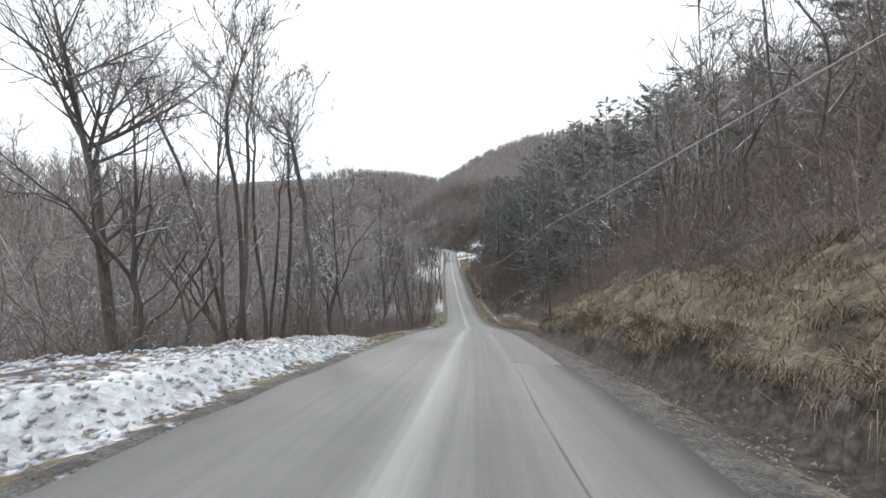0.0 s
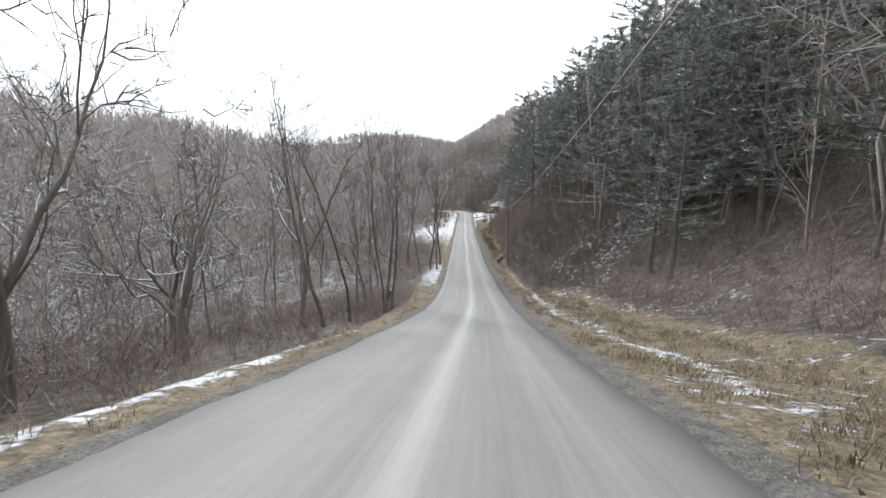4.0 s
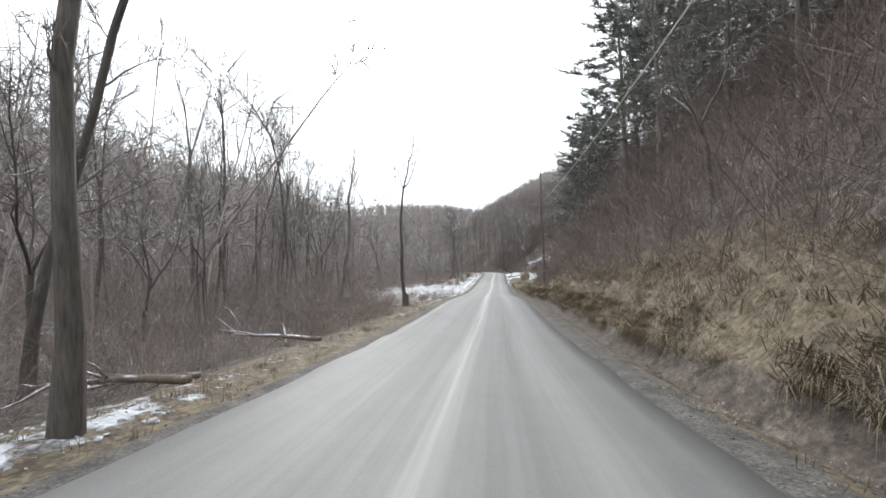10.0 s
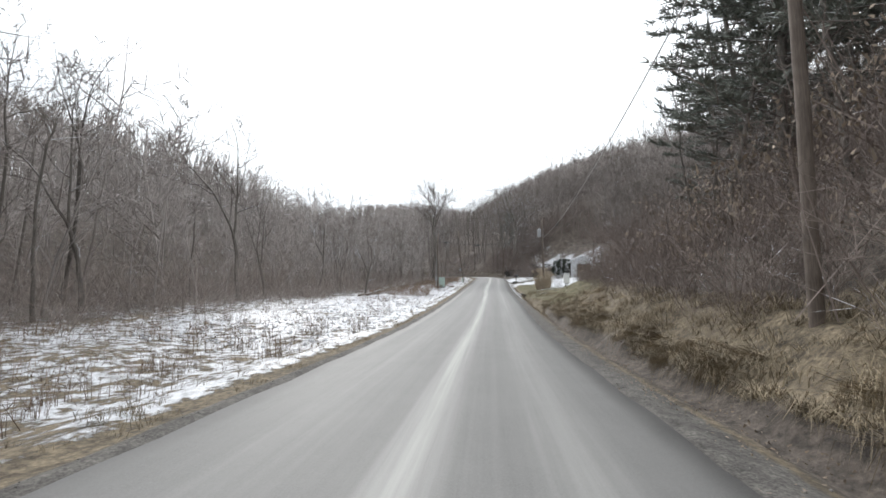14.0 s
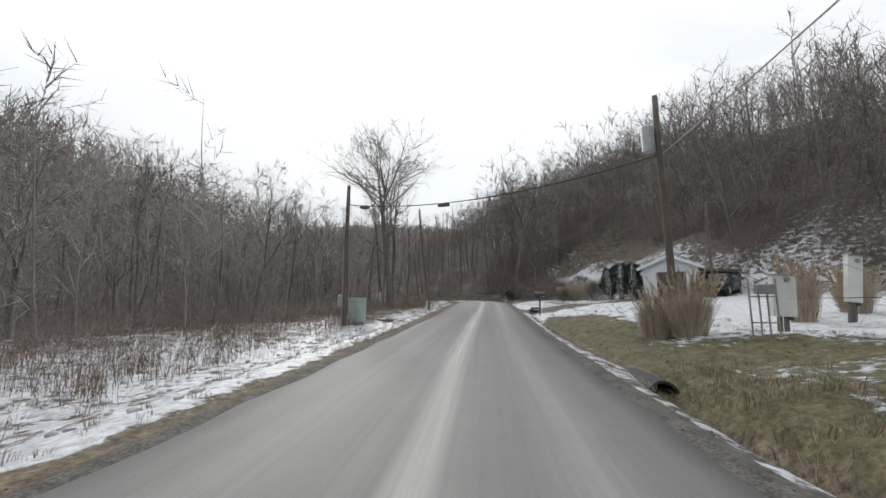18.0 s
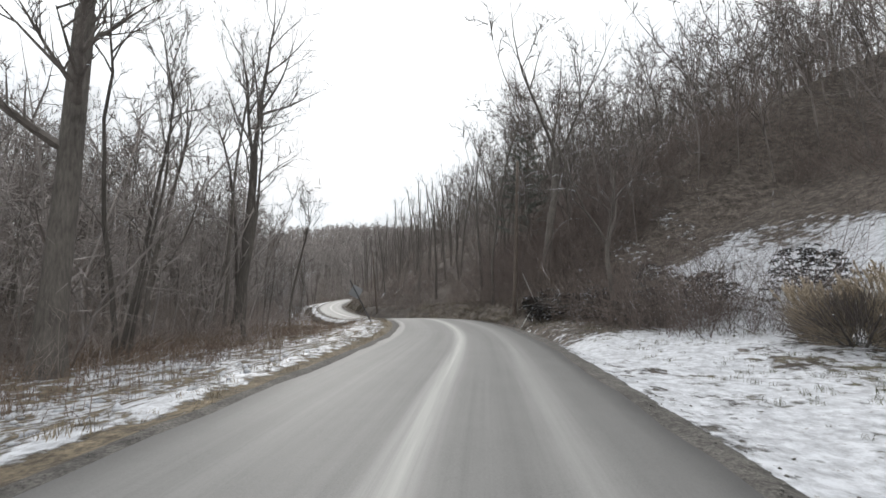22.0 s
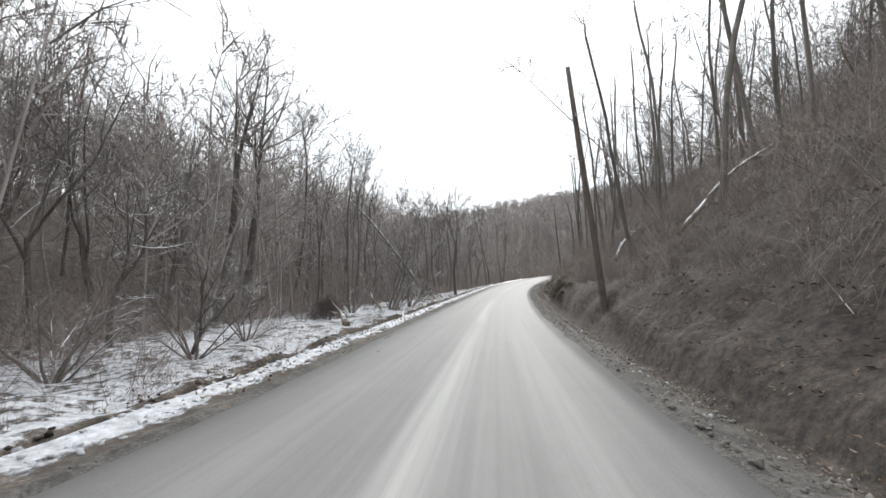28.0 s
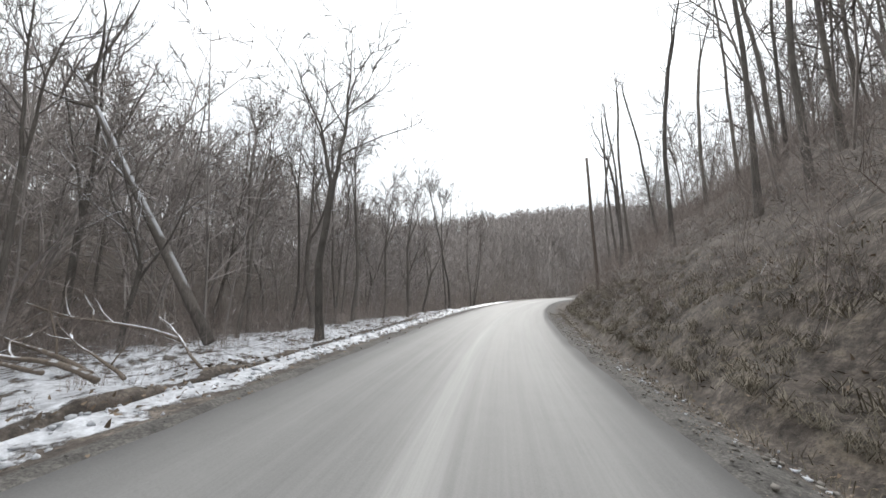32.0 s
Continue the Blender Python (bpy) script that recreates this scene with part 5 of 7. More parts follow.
for name, mat, s_r, d_r, count, low, high in (
        ("brush", VINE, (-4, 60), (-24, -5), 520, .9, 2.4), ("brush", BRUSH, (60, 112), (-24, -5), 420, .8, 2.2), ("brush", BRUSH, (84, 113), (-11, -5.4), 300, .4, 1.3), ("brush", VINE, (54, 80), (-12, -5.0), 260, .6, 1.8), ("brush", BRUSH, (90, 200), (-28, -8), 760, .8, 2.4), ("brush", BRUSH, (195, 300), (-24, -7), 750, .7, 2.0),
        ("brush", VINE, (-4, 38), (4.5, 17), 520, 1.2, 2.8), ("brush", VINE, (38, 66), (6.5, 17), 220, 1.0, 2.4), ("brush", DARK_VINE, (64, 86), (5.2, 15), 260, 1.3, 3.0), ("brush", VINE, (86, 137), (5.0, 15), 680, 1.3, 3.2), ("brush", VINE, (176, 215), (4.4, 26), 560, 1.2, 3.4), ("brush", BRUSH, (205, 300), (4.4, 20), 1300, .6, 2.2), ("brush", VINE, (222, 257), (4.6, 12), 420, .5, 1.5),
        ("brush", DARK_VINE, (62, 86), (4.1, 11), 420, .5, 1.8), ("brush", VINE, (86, 122), (4.4, 8.5), 340, .5, 1.6), ("brush", VINE, (134, 152), (6.4, 14), 330, .8, 2.4), ("brush", VINE, (0, 32), (4.6, 7.5), 200, .6, 1.6), ("brush", VINE, (140, 182), (24, 44), 420, 1.5, 3.5), ("brush", VINE, (183, 207), (4.6, 15), 430, 1.2, 3.0), ("tall_brush", VINE, (185, 208), (6, 17), 150, 3, 5), ("brush", VINE, (177, 190), (14, 24), 160, 1.5, 3.2),
        ("tall_brush", VINE, (0, 38), (8, 28), 190, 3.0, 5.0), ("tall_brush", VINE, (38, 68), (9, 30), 70, 2.6, 4.2), ("tall_brush", VINE, (66, 138), (7.5, 24), 400, 3.2, 6.0), ("tall_brush", VINE, (140, 212), (8, 50), 560, 3, 5.5), ("tall_brush", BRUSH, (205, 300), (7, 34), 250, 2.2, 4.4),
        ("tall_brush", VINE, (6, 46), (-22, -8.5), 170, 2.4, 4.4), ("tall_brush", BRUSH, (0, 110), (-34, -9), 330, 3, 5), ("tall_brush", BRUSH, (95, 200), (-44, -14), 420, 3, 5), ("tall_brush", BRUSH, (198, 310), (-44, -14), 430, 2.4, 4.6), ("tall_brush", BRUSH, (214, 300), (-20, -10), 190, 2.6, 4.4), ("tall_brush", BRUSH, (300, 345), (-30, 30), 260, 3, 5.5)):
    pairs = scatter(count, s_r, d_r, .5, far_rng, brushy)
    join_copies(name, TALL_SHRUBS if name == "tall_brush" else SHRUBS, spots_of(pairs), far_rng.uniform(low, high, len(pairs)), mat, "tangled leafless brown brush on the slope", "brush", far_rng, lean=.15)

pairs = scatter(110, (148, 178), (19, 28), 1.2, far_rng) + scatter(80, (180, 198), (9, 20), .9, far_rng)
join_copies("slope_brush", SHRUBS, spots_of(pairs), far_rng.uniform(.5, 1.6, len(pairs)), BRUSH, "scattered bare brush on the snowy slope", "brush", far_rng, lean=.2)
pairs = scatter(70, (222, 285), (-11, -5.6), 1.1, far_rng)
join_copies("creek_brush", SHRUBS, spots_of(pairs), far_rng.uniform(.5, 1.6, len(pairs)), BRUSH, "bare saplings and brush along the snowy creek", "brush", far_rng, lean=.3)

def on_face(s, d):
    """Whether the bare earth face of the cut bank is there."""
    if d < ROAD_RIGHT or not (s < 32 or 80 < s < 134 or 222 < s < 257):
        return False
    return -.35 < d - ROAD_RIGHT - float(across(RIGHT, 1, s)) - .3 < .3


# dry grass on the verges and banks
for name, mat, s_r, d_r, count, low, high, lab in (
        ("dry_grass", STRAW, (-2, 34), (3.2, 6.4), 1300, .15, .35, "matted straw-coloured grass on the cut bank"),
        ("dry_grass", STRAW, (30, 65), (2.5, 6.6), 2700, .14, .3, "straw-coloured grass on the verge"), ("dry_grass", STRAW, (64, 84), (2.4, 3.6), 500, .1, .26, "straw-coloured grass on the narrow verge"),
        ("dry_grass", STRAW, (86, 142), (3.0, 5.0), 1300, .15, .35, "matted straw-coloured grass on the cut bank"),
        ("long_grass", STRAW, (0, 34), (3.8, 6.0), 260, .3, .5, "long drooping straw grass on the cut bank"), ("long_grass", STRAW, (80, 136), (3.8, 5.8), 450, .3, .5, "long drooping straw grass on the cut bank"),
        ("dry_grass", STRAW, (136, 171), (2.35, 3.1), 700, .07, .16, "pale straw along the ditch"), ("dry_grass", STRAW, (132, 152), (2.7, 5.0), 900, .12, .3, "brown tufted grass above the ditch"), ("dry_grass", GREENISH, (134, 192), (3.6, 9.0), 2700, .06, .15, "short olive winter lawn grass"),
        ("dry_grass", DULL, (190, 224), (3.0, 6.5), 650, .14, .32, "dull dry grass on the shaded bank"), ("dry_grass", DULL, (255, 292), (2.7, 6.5), 1300, .12, .3, "dull dry grass on the shaded bank"), ("long_grass", DULL, (198, 222), (3.4, 5.6), 120, .3, .5, "long drooping dull grass on the shaded bank"), ("long_grass", DULL, (254, 292), (3.6, 5.6), 200, .3, .5, "long drooping dull grass on the shaded bank"),
        ("dry_grass", STRAW, (9, 205), (-4.6, -3.5), 2800, .08, .2, "thin dry grass along the road edge"),
        ("brown_weeds", WEED, (92, 128), (-14, -4.6), 1100, .3, .8, "thin brown weeds standing in the snowy field"), ("brown_weeds", WEED, (128, 200), (-14, -5.4), 1000, .25, .7, "thin brown weeds standing in the snowy field"),
        ("brown_weeds", WEED, (150, 206), (-13.5, -6.6), 2100, .4, .9, "band of brown weeds before the trees"), ("brown_weeds", WEED, (195, 285), (-8, -4.4), 900, .2, .5, "thin brown weeds on the creek bank")):
    pairs = [(far_rng.uniform(*s_r), far_rng.uniform(*d_r)) for _ in range(count)]
    pairs = [(s, d) for s, d in pairs if rough(s, d, .55, 7) + .5 * rough(s, d, 2.1, 8) > -.22 and not on_face(s, d)]
    join_copies(name, LONG_TUFTS if name == "long_grass" else TUFTS if mat is not WEED else WEEDS, spots_of(pairs), far_rng.uniform(low, high, len(pairs)), mat, lab, "grass", far_rng)


def tussock(seed):
    rng = np.random.default_rng(seed)
    so = Soup()
    for _ in range(32):
        a = rng.uniform(0, 2 * math.pi)
        out = np.array([math.cos(a), math.sin(a), 0])
        ln, fl = rng.uniform(.5, 1.1), rng.uniform(.7, 1.6)
        p = np.array([*rng.normal(0, .16, 2), 0])
        q = p + out * ln * .4 * fl + np.array([0, 0, ln * (.6 - .25 * fl)])
        so.blade(p - np.array([0, 0, .1]), q, q + out * ln * .35 * fl + np.array([0, 0, ln * (.2 - .55 * fl)]), .012)
    return triangles(so)


TUSSOCKS = [tussock(480 + k) for k in range(6)]
for mat, s_r, count, low, high in ((STRAW, (-2, 33), 950, .25, .52), (STRAW, (80, 140), 1650, .25, .55), (DULL, (199, 222), 500, .25, .5), (DULL, (252, 292), 900, .25, .5)):
    pairs = []
    for s in far_rng.uniform(*s_r, count):
        ws, bw = float(across(RIGHT, 1, s)), float(across(RIGHT, 4, s))
        d = ROAD_RIGHT + ws + .35 + (.22 + .12 * far_rng.random() if far_rng.random() < .3 else bw * far_rng.uniform(.22, 1.2))
        if rough(s, d, .9, 4) > -.45:
            pairs.append((s, d))
    join_copies("tussock_grass", TUSSOCKS, spots_of(pairs), far_rng.uniform(low, high, len(pairs)), mat, "drooping tussocks of dead grass on the cut bank", "grass", far_rng)


def drape(seed):
    """A mat of dead grass that hangs over an edge towards -x."""
    rng = np.random.default_rng(seed)
    so = Soup()
    for _ in range(34):
        p = np.array([rng.uniform(.0, .5), rng.normal(0, .35), rng.uniform(-.04, .08)])
        out, ln = np.array([-1, rng.normal(0, .3), 0]), rng.uniform(.5, 1.15)
        q = p + out * ln * .45 + np.array([0, 0, rng.uniform(.02, .16)])
        so.blade(p, q, q + out * ln * .22 + np.array([0, 0, -ln * rng.uniform(.3, .95)]), .008)
    return triangles(so)


DRAPES = [drape(490 + k) for k in range(6)]
for mat, s_r, count in ((STRAW, (-2, 31), 620), (STRAW, (83, 133), 900), (DULL, (248, 258), 160)):
    pairs, turns = [], []
    for s in far_rng.uniform(*s_r, count):
        if rough(s, s * 0, 1.9, 23) > -.5:
            pairs.append((s, ROAD_RIGHT + float(across(RIGHT, 1, s)) + .3 + far_rng.uniform(.18, .9)))
            turns.append(radians(heading(s)) + far_rng.normal(0, .35))
    join_copies("hanging_grass", DRAPES, spots_of(pairs, .03), far_rng.uniform(.3, .7, len(pairs)), mat, "dead grass hanging over the earth face of the bank", "grass", far_rng, turns=turns)


def leaf_bit(seed):
    rng = np.random.default_rng(seed)
    so = Soup()
    for _ in range(10):
        p = np.array([*rng.normal(0, .5, 2), rng.uniform(.02, .10)])
        w = np.array([*rng.normal(0, 1, 2), rng.normal(0, .45)])
        w /= np.linalg.norm(w)
        so.blade(p - w * .06, p, p + w * .06, .03)
    return triangles(so)


LEAVES = [leaf_bit(440 + k) for k in range(5)]
for s_r, d_r, count, low, high in (((192, 290), (2.8, 10), 3000, .35, .7), ((0, 40), (2.8, 5.0), 700, .35, .65), ((80, 138), (2.8, 4.6), 500, .3, .5), ((36, 80), (3.5, 7), 400, .35, .65), ((205, 285), (-6.5, -3.5), 500, .5, .9)):
    pairs = [(far_rng.uniform(*s_r), far_rng.uniform(*d_r)) for _ in range(count)]
    join_copies("dead_leaves", LEAVES, spots_of(pairs), far_rng.uniform(low, high, len(pairs)), LEAF, "curled dead leaves littering the bank", "leaves", far_rng)
pairs = [(far_rng.uniform(220, 256), far_rng.uniform(2.6, 9.5)) for _ in range(1300)]
join_copies("dead_leaves", LEAVES, spots_of(pairs), far_rng.uniform(.16, .34, len(pairs)), PALE_LEAF, "pale curled leaves scattered over the dark slope", "leaves", far_rng)
pairs = [(far_rng.uniform(205, 284), 2.15 + abs(far_rng.normal(0, .5))) for _ in range(1500)]
join_copies("dead_leaves", LEAVES, spots_of(pairs), far_rng.uniform(.14, .3, len(pairs)), PALE_LEAF, "pale crumbled leaves along the road shoulder", "leaves", far_rng)
pairs = [(far_rng.uniform(-2, 140), 2.2 + abs(far_rng.normal(0, .45))) for _ in range(1700)]
join_copies("dead_leaves", LEAVES, spots_of(pairs), far_rng.uniform(.14, .32, len(pairs)), PALE_LEAF, "pale crumbled leaves along the road shoulder", "leaves", far_rng)
# dry leaves that still hang in the brush above the cut bank
pairs = [(far_rng.uniform(108, 128), far_rng.uniform(5.6, 10)) for _ in range(420)]
join_copies("hanging_leaves", LEAVES, spots_of(pairs) + np.stack([np.zeros(420), np.zeros(420), far_rng.uniform(.5, 3.2, 420)], 1), far_rng.uniform(.5, .9, 420), PALE_LEAF, "pale dry leaves hanging in the brush", "leaves", far_rng, squash=3.0)


def stone(seed):
    rng = np.random.default_rng(seed)
    v = np.array([(1, 0, 0), (-1, 0, 0), (0, 1, 0), (0, -1, 0), (0, 0, .7), (0, 0, -.5)]) * rng.uniform(.6, 1.2, (6, 1))
    return v, np.array([(0, 2, 4), (2, 1, 4), (1, 3, 4), (3, 0, 4), (2, 0, 5), (1, 2, 5), (3, 1, 5), (0, 3, 5)])


def clod(seed):
    rng = np.random.default_rng(seed)
    bm = bmesh.new()
    bmesh.ops.create_icosphere(bm, subdivisions=1, radius=1)
    bm.verts.ensure_lookup_table()
    v = np.array([tuple(x.co) for x in bm.verts])
    f = np.array([[x.index for x in q.verts] for q in bm.faces])
    bm.free()
    k = rng.normal(0, 1, (4, 3))
    v = v * (1 + .3 * np.sin(v @ k.T * 2).sum(1, keepdims=True) / 2) * np.array([1, rng.uniform(.6, 1), rng.uniform(.5, .9)]) * rng.uniform(.55, 1.3, (len(v), 1))
    return v, f


SOILY = grainy("dirty_earth", (0.09, 0.08, 0.07), (0.40, 0.375, 0.335), 7, 0.95, 0.4, island=0.5)
EARTHY = grainy("dark_earth", (0.03, 0.025, 0.021), (0.13, 0.105, 0.085), 7, 0.95, 0.5, island=0.5)
STONES, CLODS = [stone(450 + k) for k in range(6)], [clod(460 + k) for k in range(12)]
for s_r, d_r, count, low, high, mat, temp, name, lab in (
        ((-2, 285), (1.95, 2.7), 2800, .008, .026, STONE, STONES, "gravel", "loose grey gravel on the road shoulder"), ((0, 262), (-3.6, -3.2), 1300, .008, .02, STONE, STONES, "gravel", "loose grey gravel on the road edge"),
        ((-2, 14.5), (-8.2, -3.6), 3200, .018, .065, SNOWY, CLODS, "snow_clods", "ploughed lumps of old snow"), ((66, 84), (-5.4, -3.7), 700, .015, .055, SNOWY, CLODS, "snow_clods", "ploughed lumps of old snow"),
        ((205, 285), (-4.6, -3.6), 1700, .015, .06, SNOWY, CLODS, "snow_clods", "ploughed lumps of old snow"), ((122, 186), (-12, -4.2), 1900, .03, .11, SNOWY, CLODS, "snow_clods", "lumpy old snow between weeds"),
((215, 284), (-6.2, -5.0), 260, .03, .08, EARTHY, CLODS, "soil_clods", "dark washed-out earth along the creek"),
        ((205, 284), (2.0, 3.1), 3200, .012, .042, SOILY, CLODS, "soil_clods", "dirty clods of earth and snow on the verge"), ((205, 280), (2.3, 3.2), 700, .012, .04, SNOWY, CLODS, "snow_clods", "dirty lumps of snow on the verge")):
    pairs = [(far_rng.uniform(*s_r), far_rng.uniform(*d_r)) for _ in range(count)]
    join_copies(name, temp, spots_of(pairs, .005), far_rng.uniform(low, high, len(pairs)), mat, lab, name.replace("_", " "), far_rng)


# ---- materials of the made things ----
POLE_WOOD = grainy("weathered_pole_wood", (0.06, 0.046, 0.037), (0.17, 0.138, 0.115), 14, 0.85, 0.5, stretch=(4, 4, 0.25))
GALV = grainy("galvanised_steel", (0.28, 0.29, 0.30), (0.42, 0.43, 0.44), 30, 0.5, 0.1, metal=0.7)
CABLE = grainy("black_cable", (0.035, 0.035, 0.036), (0.075, 0.075, 0.078), 20, 0.6, 0)
CABINET = grainy("pale_green_cabinet_paint", (0.30, 0.40, 0.36), (0.38, 0.48, 0.43), 5, 0.5, 0.05)
WHITE_PAINT = grainy("white_siding_paint", (0.60, 0.63, 0.66), (0.74, 0.77, 0.80), 3, 0.6, 0.1)
ROOFING = grainy("grey_shingles_with_snow", (0.30, 0.30, 0.31), (0.48, 0.48, 0.49), 8, 0.9, 0.4, snow=0.6)
DOOR_WOOD = grainy("brown_door_boards", (0.07, 0.05, 0.041), (0.19, 0.145, 0.118), 9, 0.75, 0.4, stretch=(6, 6, 0.4), vary=0.4)
RUBBER = grainy("black_rubber", (0.018, 0.018, 0.018), (0.05, 0.05, 0.05), 18, 0.8, 0.2, snow=0.5)
CAR_PAINT = grainy("dark_car_paint", (0.012, 0.014, 0.016), (0.03, 0.033, 0.036), 3, 0.25, 0)
CAR_GLASS = grainy("tinted_car_glass", (0.01, 0.012, 0.014), (0.02, 0.022, 0.025), 2, 0.08, 0)
CHROME = grainy("bright_metal", (0.5, 0.5, 0.5), (0.65, 0.65, 0.66), 20, 0.3, 0, metal=1.0)
BLACK_BOX = grainy("black_mailbox_metal", (0.015, 0.015, 0.016), (0.04, 0.04, 0.042), 12, 0.45, 0.1, snow=0.2)
RED_FLAG = grainy("red_flag_paint", (0.30, 0.05, 0.03), (0.42, 0.08, 0.05), 10, 0.5, 0)
OLD_POST = grainy("grey_post_wood", (0.07, 0.06, 0.052), (0.19, 0.168, 0.148), 12, 0.9, 0.4, stretch=(5, 5, 0.4))
PANEL_WHITE = grainy("off_white_meter_panel", (0.52, 0.53, 0.50), (0.68, 0.69, 0.66), 4, 0.6, 0.1)
PIPE_BLACK = grainy("black_plastic_pipe", (0.012, 0.012, 0.012), (0.04, 0.04, 0.04), 8, 0.5, 0.1)
SIGN_BACK = grainy("bare_aluminium_sign_back", (0.24, 0.25, 0.26), (0.38, 0.39, 0.40), 9, 0.5, 0.1, metal=0.4)
PLUME = grainy("tan_plume_grass", (0.40, 0.33, 0.25), (0.70, 0.60, 0.46), 1.5, 0.95, 0, island=0.5)
CONIFER = grainy("dark_hedge_foliage", (0.025, 0.036, 0.026), (0.075, 0.092, 0.062), 1.5, 0.8, 0, snow=1.25, island=0.4)
DEAD_WOOD = grainy("dead_wood", (0.10, 0.08, 0.062), (0.25, 0.205, 0.165), 8, 0.9, 0.5, stretch=(4, 4, 0.5), snow=0.6)


# ---- utility poles and cables ----
def utility_pole(s, d, tall, label, lean=(0, 0), r=.14, extras=()):
    e = thing("utility_pole", place(s, d, -.02), label, "utility pole", "utility poles")
    e.matrix_world = pose(*place(s, d, -.02), 0, 0, heading(s)) @ pose(0, 0, 0, lean[0], lean[1], 0)
    so = Soup()
    zs = np.linspace(-.6, tall, 7)
    so.stem(np.stack([.02 * np.sin(zs * .9 + s), .02 * np.cos(zs * .7 + s), zs], 1), r * (1 - .3 * np.linspace(0, 1, 7)), 16)
    v, f = so.arrays()
    top = len(v)
    link_mesh("pole", np.vstack([v, [[0, 0, tall + .01]]]), f + [(top - 16 + j, top - 16 + (j + 1) % 16, top) for j in range(16)], POLE_WOOD, e, smooth_shade=True)
    part("ground_wire", rod((r * .98, 0, 0), (r * .72, 0, tall * .92), .008, .008, 5), GALV, e)
    bm = rod((0, -r * .9, tall * .78), (0, -r - .12, tall * .78), .02, .02, 8)
    rod((0, -r - .1, tall * .78 - .05), (0, -r - .1, tall * .78 + .06), .035, .03, 10, bm)
    part("bracket", bm, GALV, e, "galvanised cable bracket")
    if "transformer" in extras:
        bm = rod((-.32, 0, tall - 1.9), (-.32, 0, tall - 1.1), .2, .2, 18)
        rod((-.32, 0, tall - 1.1), (-.32, 0, tall - 1.02), .2, .14, 18, bm)
        rod((-.32, 0, tall - 1.02), (-.32, 0, tall - .84), .035, .02, 8, bm)
        part("transformer", bm, GALV, e, "grey transformer can")
    if "cap" in extras:
        part("pin_insulator", rod((0, 0, tall), (0, 0, tall + .18), .05, .03, 10), GALV, e)
    if "conduit" in extras:
        part("conduit", rod((-r - .04, -.02, 0), (-r - .03, -.02, tall * .55), .035, .035, 8), GALV, e, "grey cable conduit")
        part("junction_box", box((.26, .14, .55), pose(-r - .08, -.08, 1.25), .015), GALV, e)
    return e


utility_pole(-12, 8.2, 9.0, "weathered wooden utility pole above the cut bank", r=.129)
utility_pole(27.2, 5.0, 10.2, "weathered wooden utility pole on the brushy bank", lean=(0, -5), r=.075)
utility_pole(79, 4.1, 9.4, "weathered wooden utility pole at the foot of the slope", lean=(0, -1), r=.112, extras=("cap",))
utility_pole(118, 4.75, 10.8, "brown wooden utility pole standing on the grassy bank", lean=(0, -.6), r=.099, extras=("cap",))
utility_pole(156.6, 5.7, 7.8, "wooden utility pole with a transformer beside dry plume grass", lean=(0, -.8), r=.125, extras=("transformer",))
utility_pole(163.2, -7.2, 7.3, "wooden utility pole with a conduit beside the green cabinet", r=.129, extras=("conduit",))
utility_pole(176.4, -4.95, 8.6, "thick wooden utility pole at the edge of the snowy field", lean=(0, -6), r=.116)
utility_pole(171.3, 14.5, 6.4, "thin dark wooden pole in the snowy yard", r=.095)
utility_pole(199.5, 4.15, 10, "wooden utility pole at the foot of the wooded bank", lean=(0, 2.5), r=.138)
utility_pole(238.3, 3.9, 9.5, "dark utility pole leaning over the road verge", lean=(0, -6), r=.125)
utility_pole(283, 5.2, 9.3, "dark leaning utility pole where the road bends", lean=(0, -4), r=.120)


def cable(a, b, sag, r=.014, lumps=(), sheath=None):
    """A hanging cable between two places."""
    a, b = Vector(a), Vector(b)
    pts = []
    for k in range(25):
        u = k / 24
        p = a.lerp(b, u)
        p.z -= sag * 4 * u * (1 - u)
        pts.append(p)
    so = Soup()
    so.stem(np.array([tuple(p) for p in pts]), [r] * 25, 6)
    v, f = so.arrays()
    e = thing("overhead_cable", a, "black overhead cable hung between wooden poles", "cable", "overhead cables")
    link_mesh("cable", v - np.array(a), f, sheath or CABLE, e)
    for u in lumps:
        i = int(u * 24)
        q = (pts[i + 1] - pts[i]).normalized()
        c = pts[i] - a - Vector((0, 0, .09))
        part("splice_case", rod(c - q * .28, c + q * .28, .075, .075, 12), CABLE, e, "fat black splice case")
    return e


def up(s, d, z):
    p = place(s, d)
    return Vector((p.x, p.y, p.z + z))


# a paler grey than CABLE, for the roadside spans up to s 157
GREY_CABLE = grainy("pale_grey_cable", (0.30, 0.29, 0.28), (0.46, 0.45, 0.43), 20, 0.6, 0)
cable(up(-12, 8.2, 1.4), up(27.2, 4.5, 6.9), .3, .02, sheath=GREY_CABLE)
cable(up(27.2, 4.5, 6.9), up(79, 4.1, 6.8), .8, .018, sheath=GREY_CABLE)
cable(up(79, 4.1, 6.8), up(118, 4.75, 8.0), .6, .018, sheath=GREY_CABLE)
cable(up(79, 4.1, 9.2), up(118, 4.75, 10.4), .6, .008)
cable(up(118, 4.75, 8.0), up(156.6, 5.7, 5.8), 1.0, .02, (.72,), GREY_CABLE)
cable(up(156.6, 5.7, 5.8), up(163.2, -7.2, 6.25), .65, .022, (.62, .93))
cable(up(163.2, -7.2, 6.3), up(176.4, -5.3, 7.2), .15, .014)
cable(up(156.6, 5.7, 6.2), up(171.3, 14.5, 4.9), .5, .012)
cable(up(171.3, 14.5, 4.9), up(150, 34, 2.5), .4, .012)


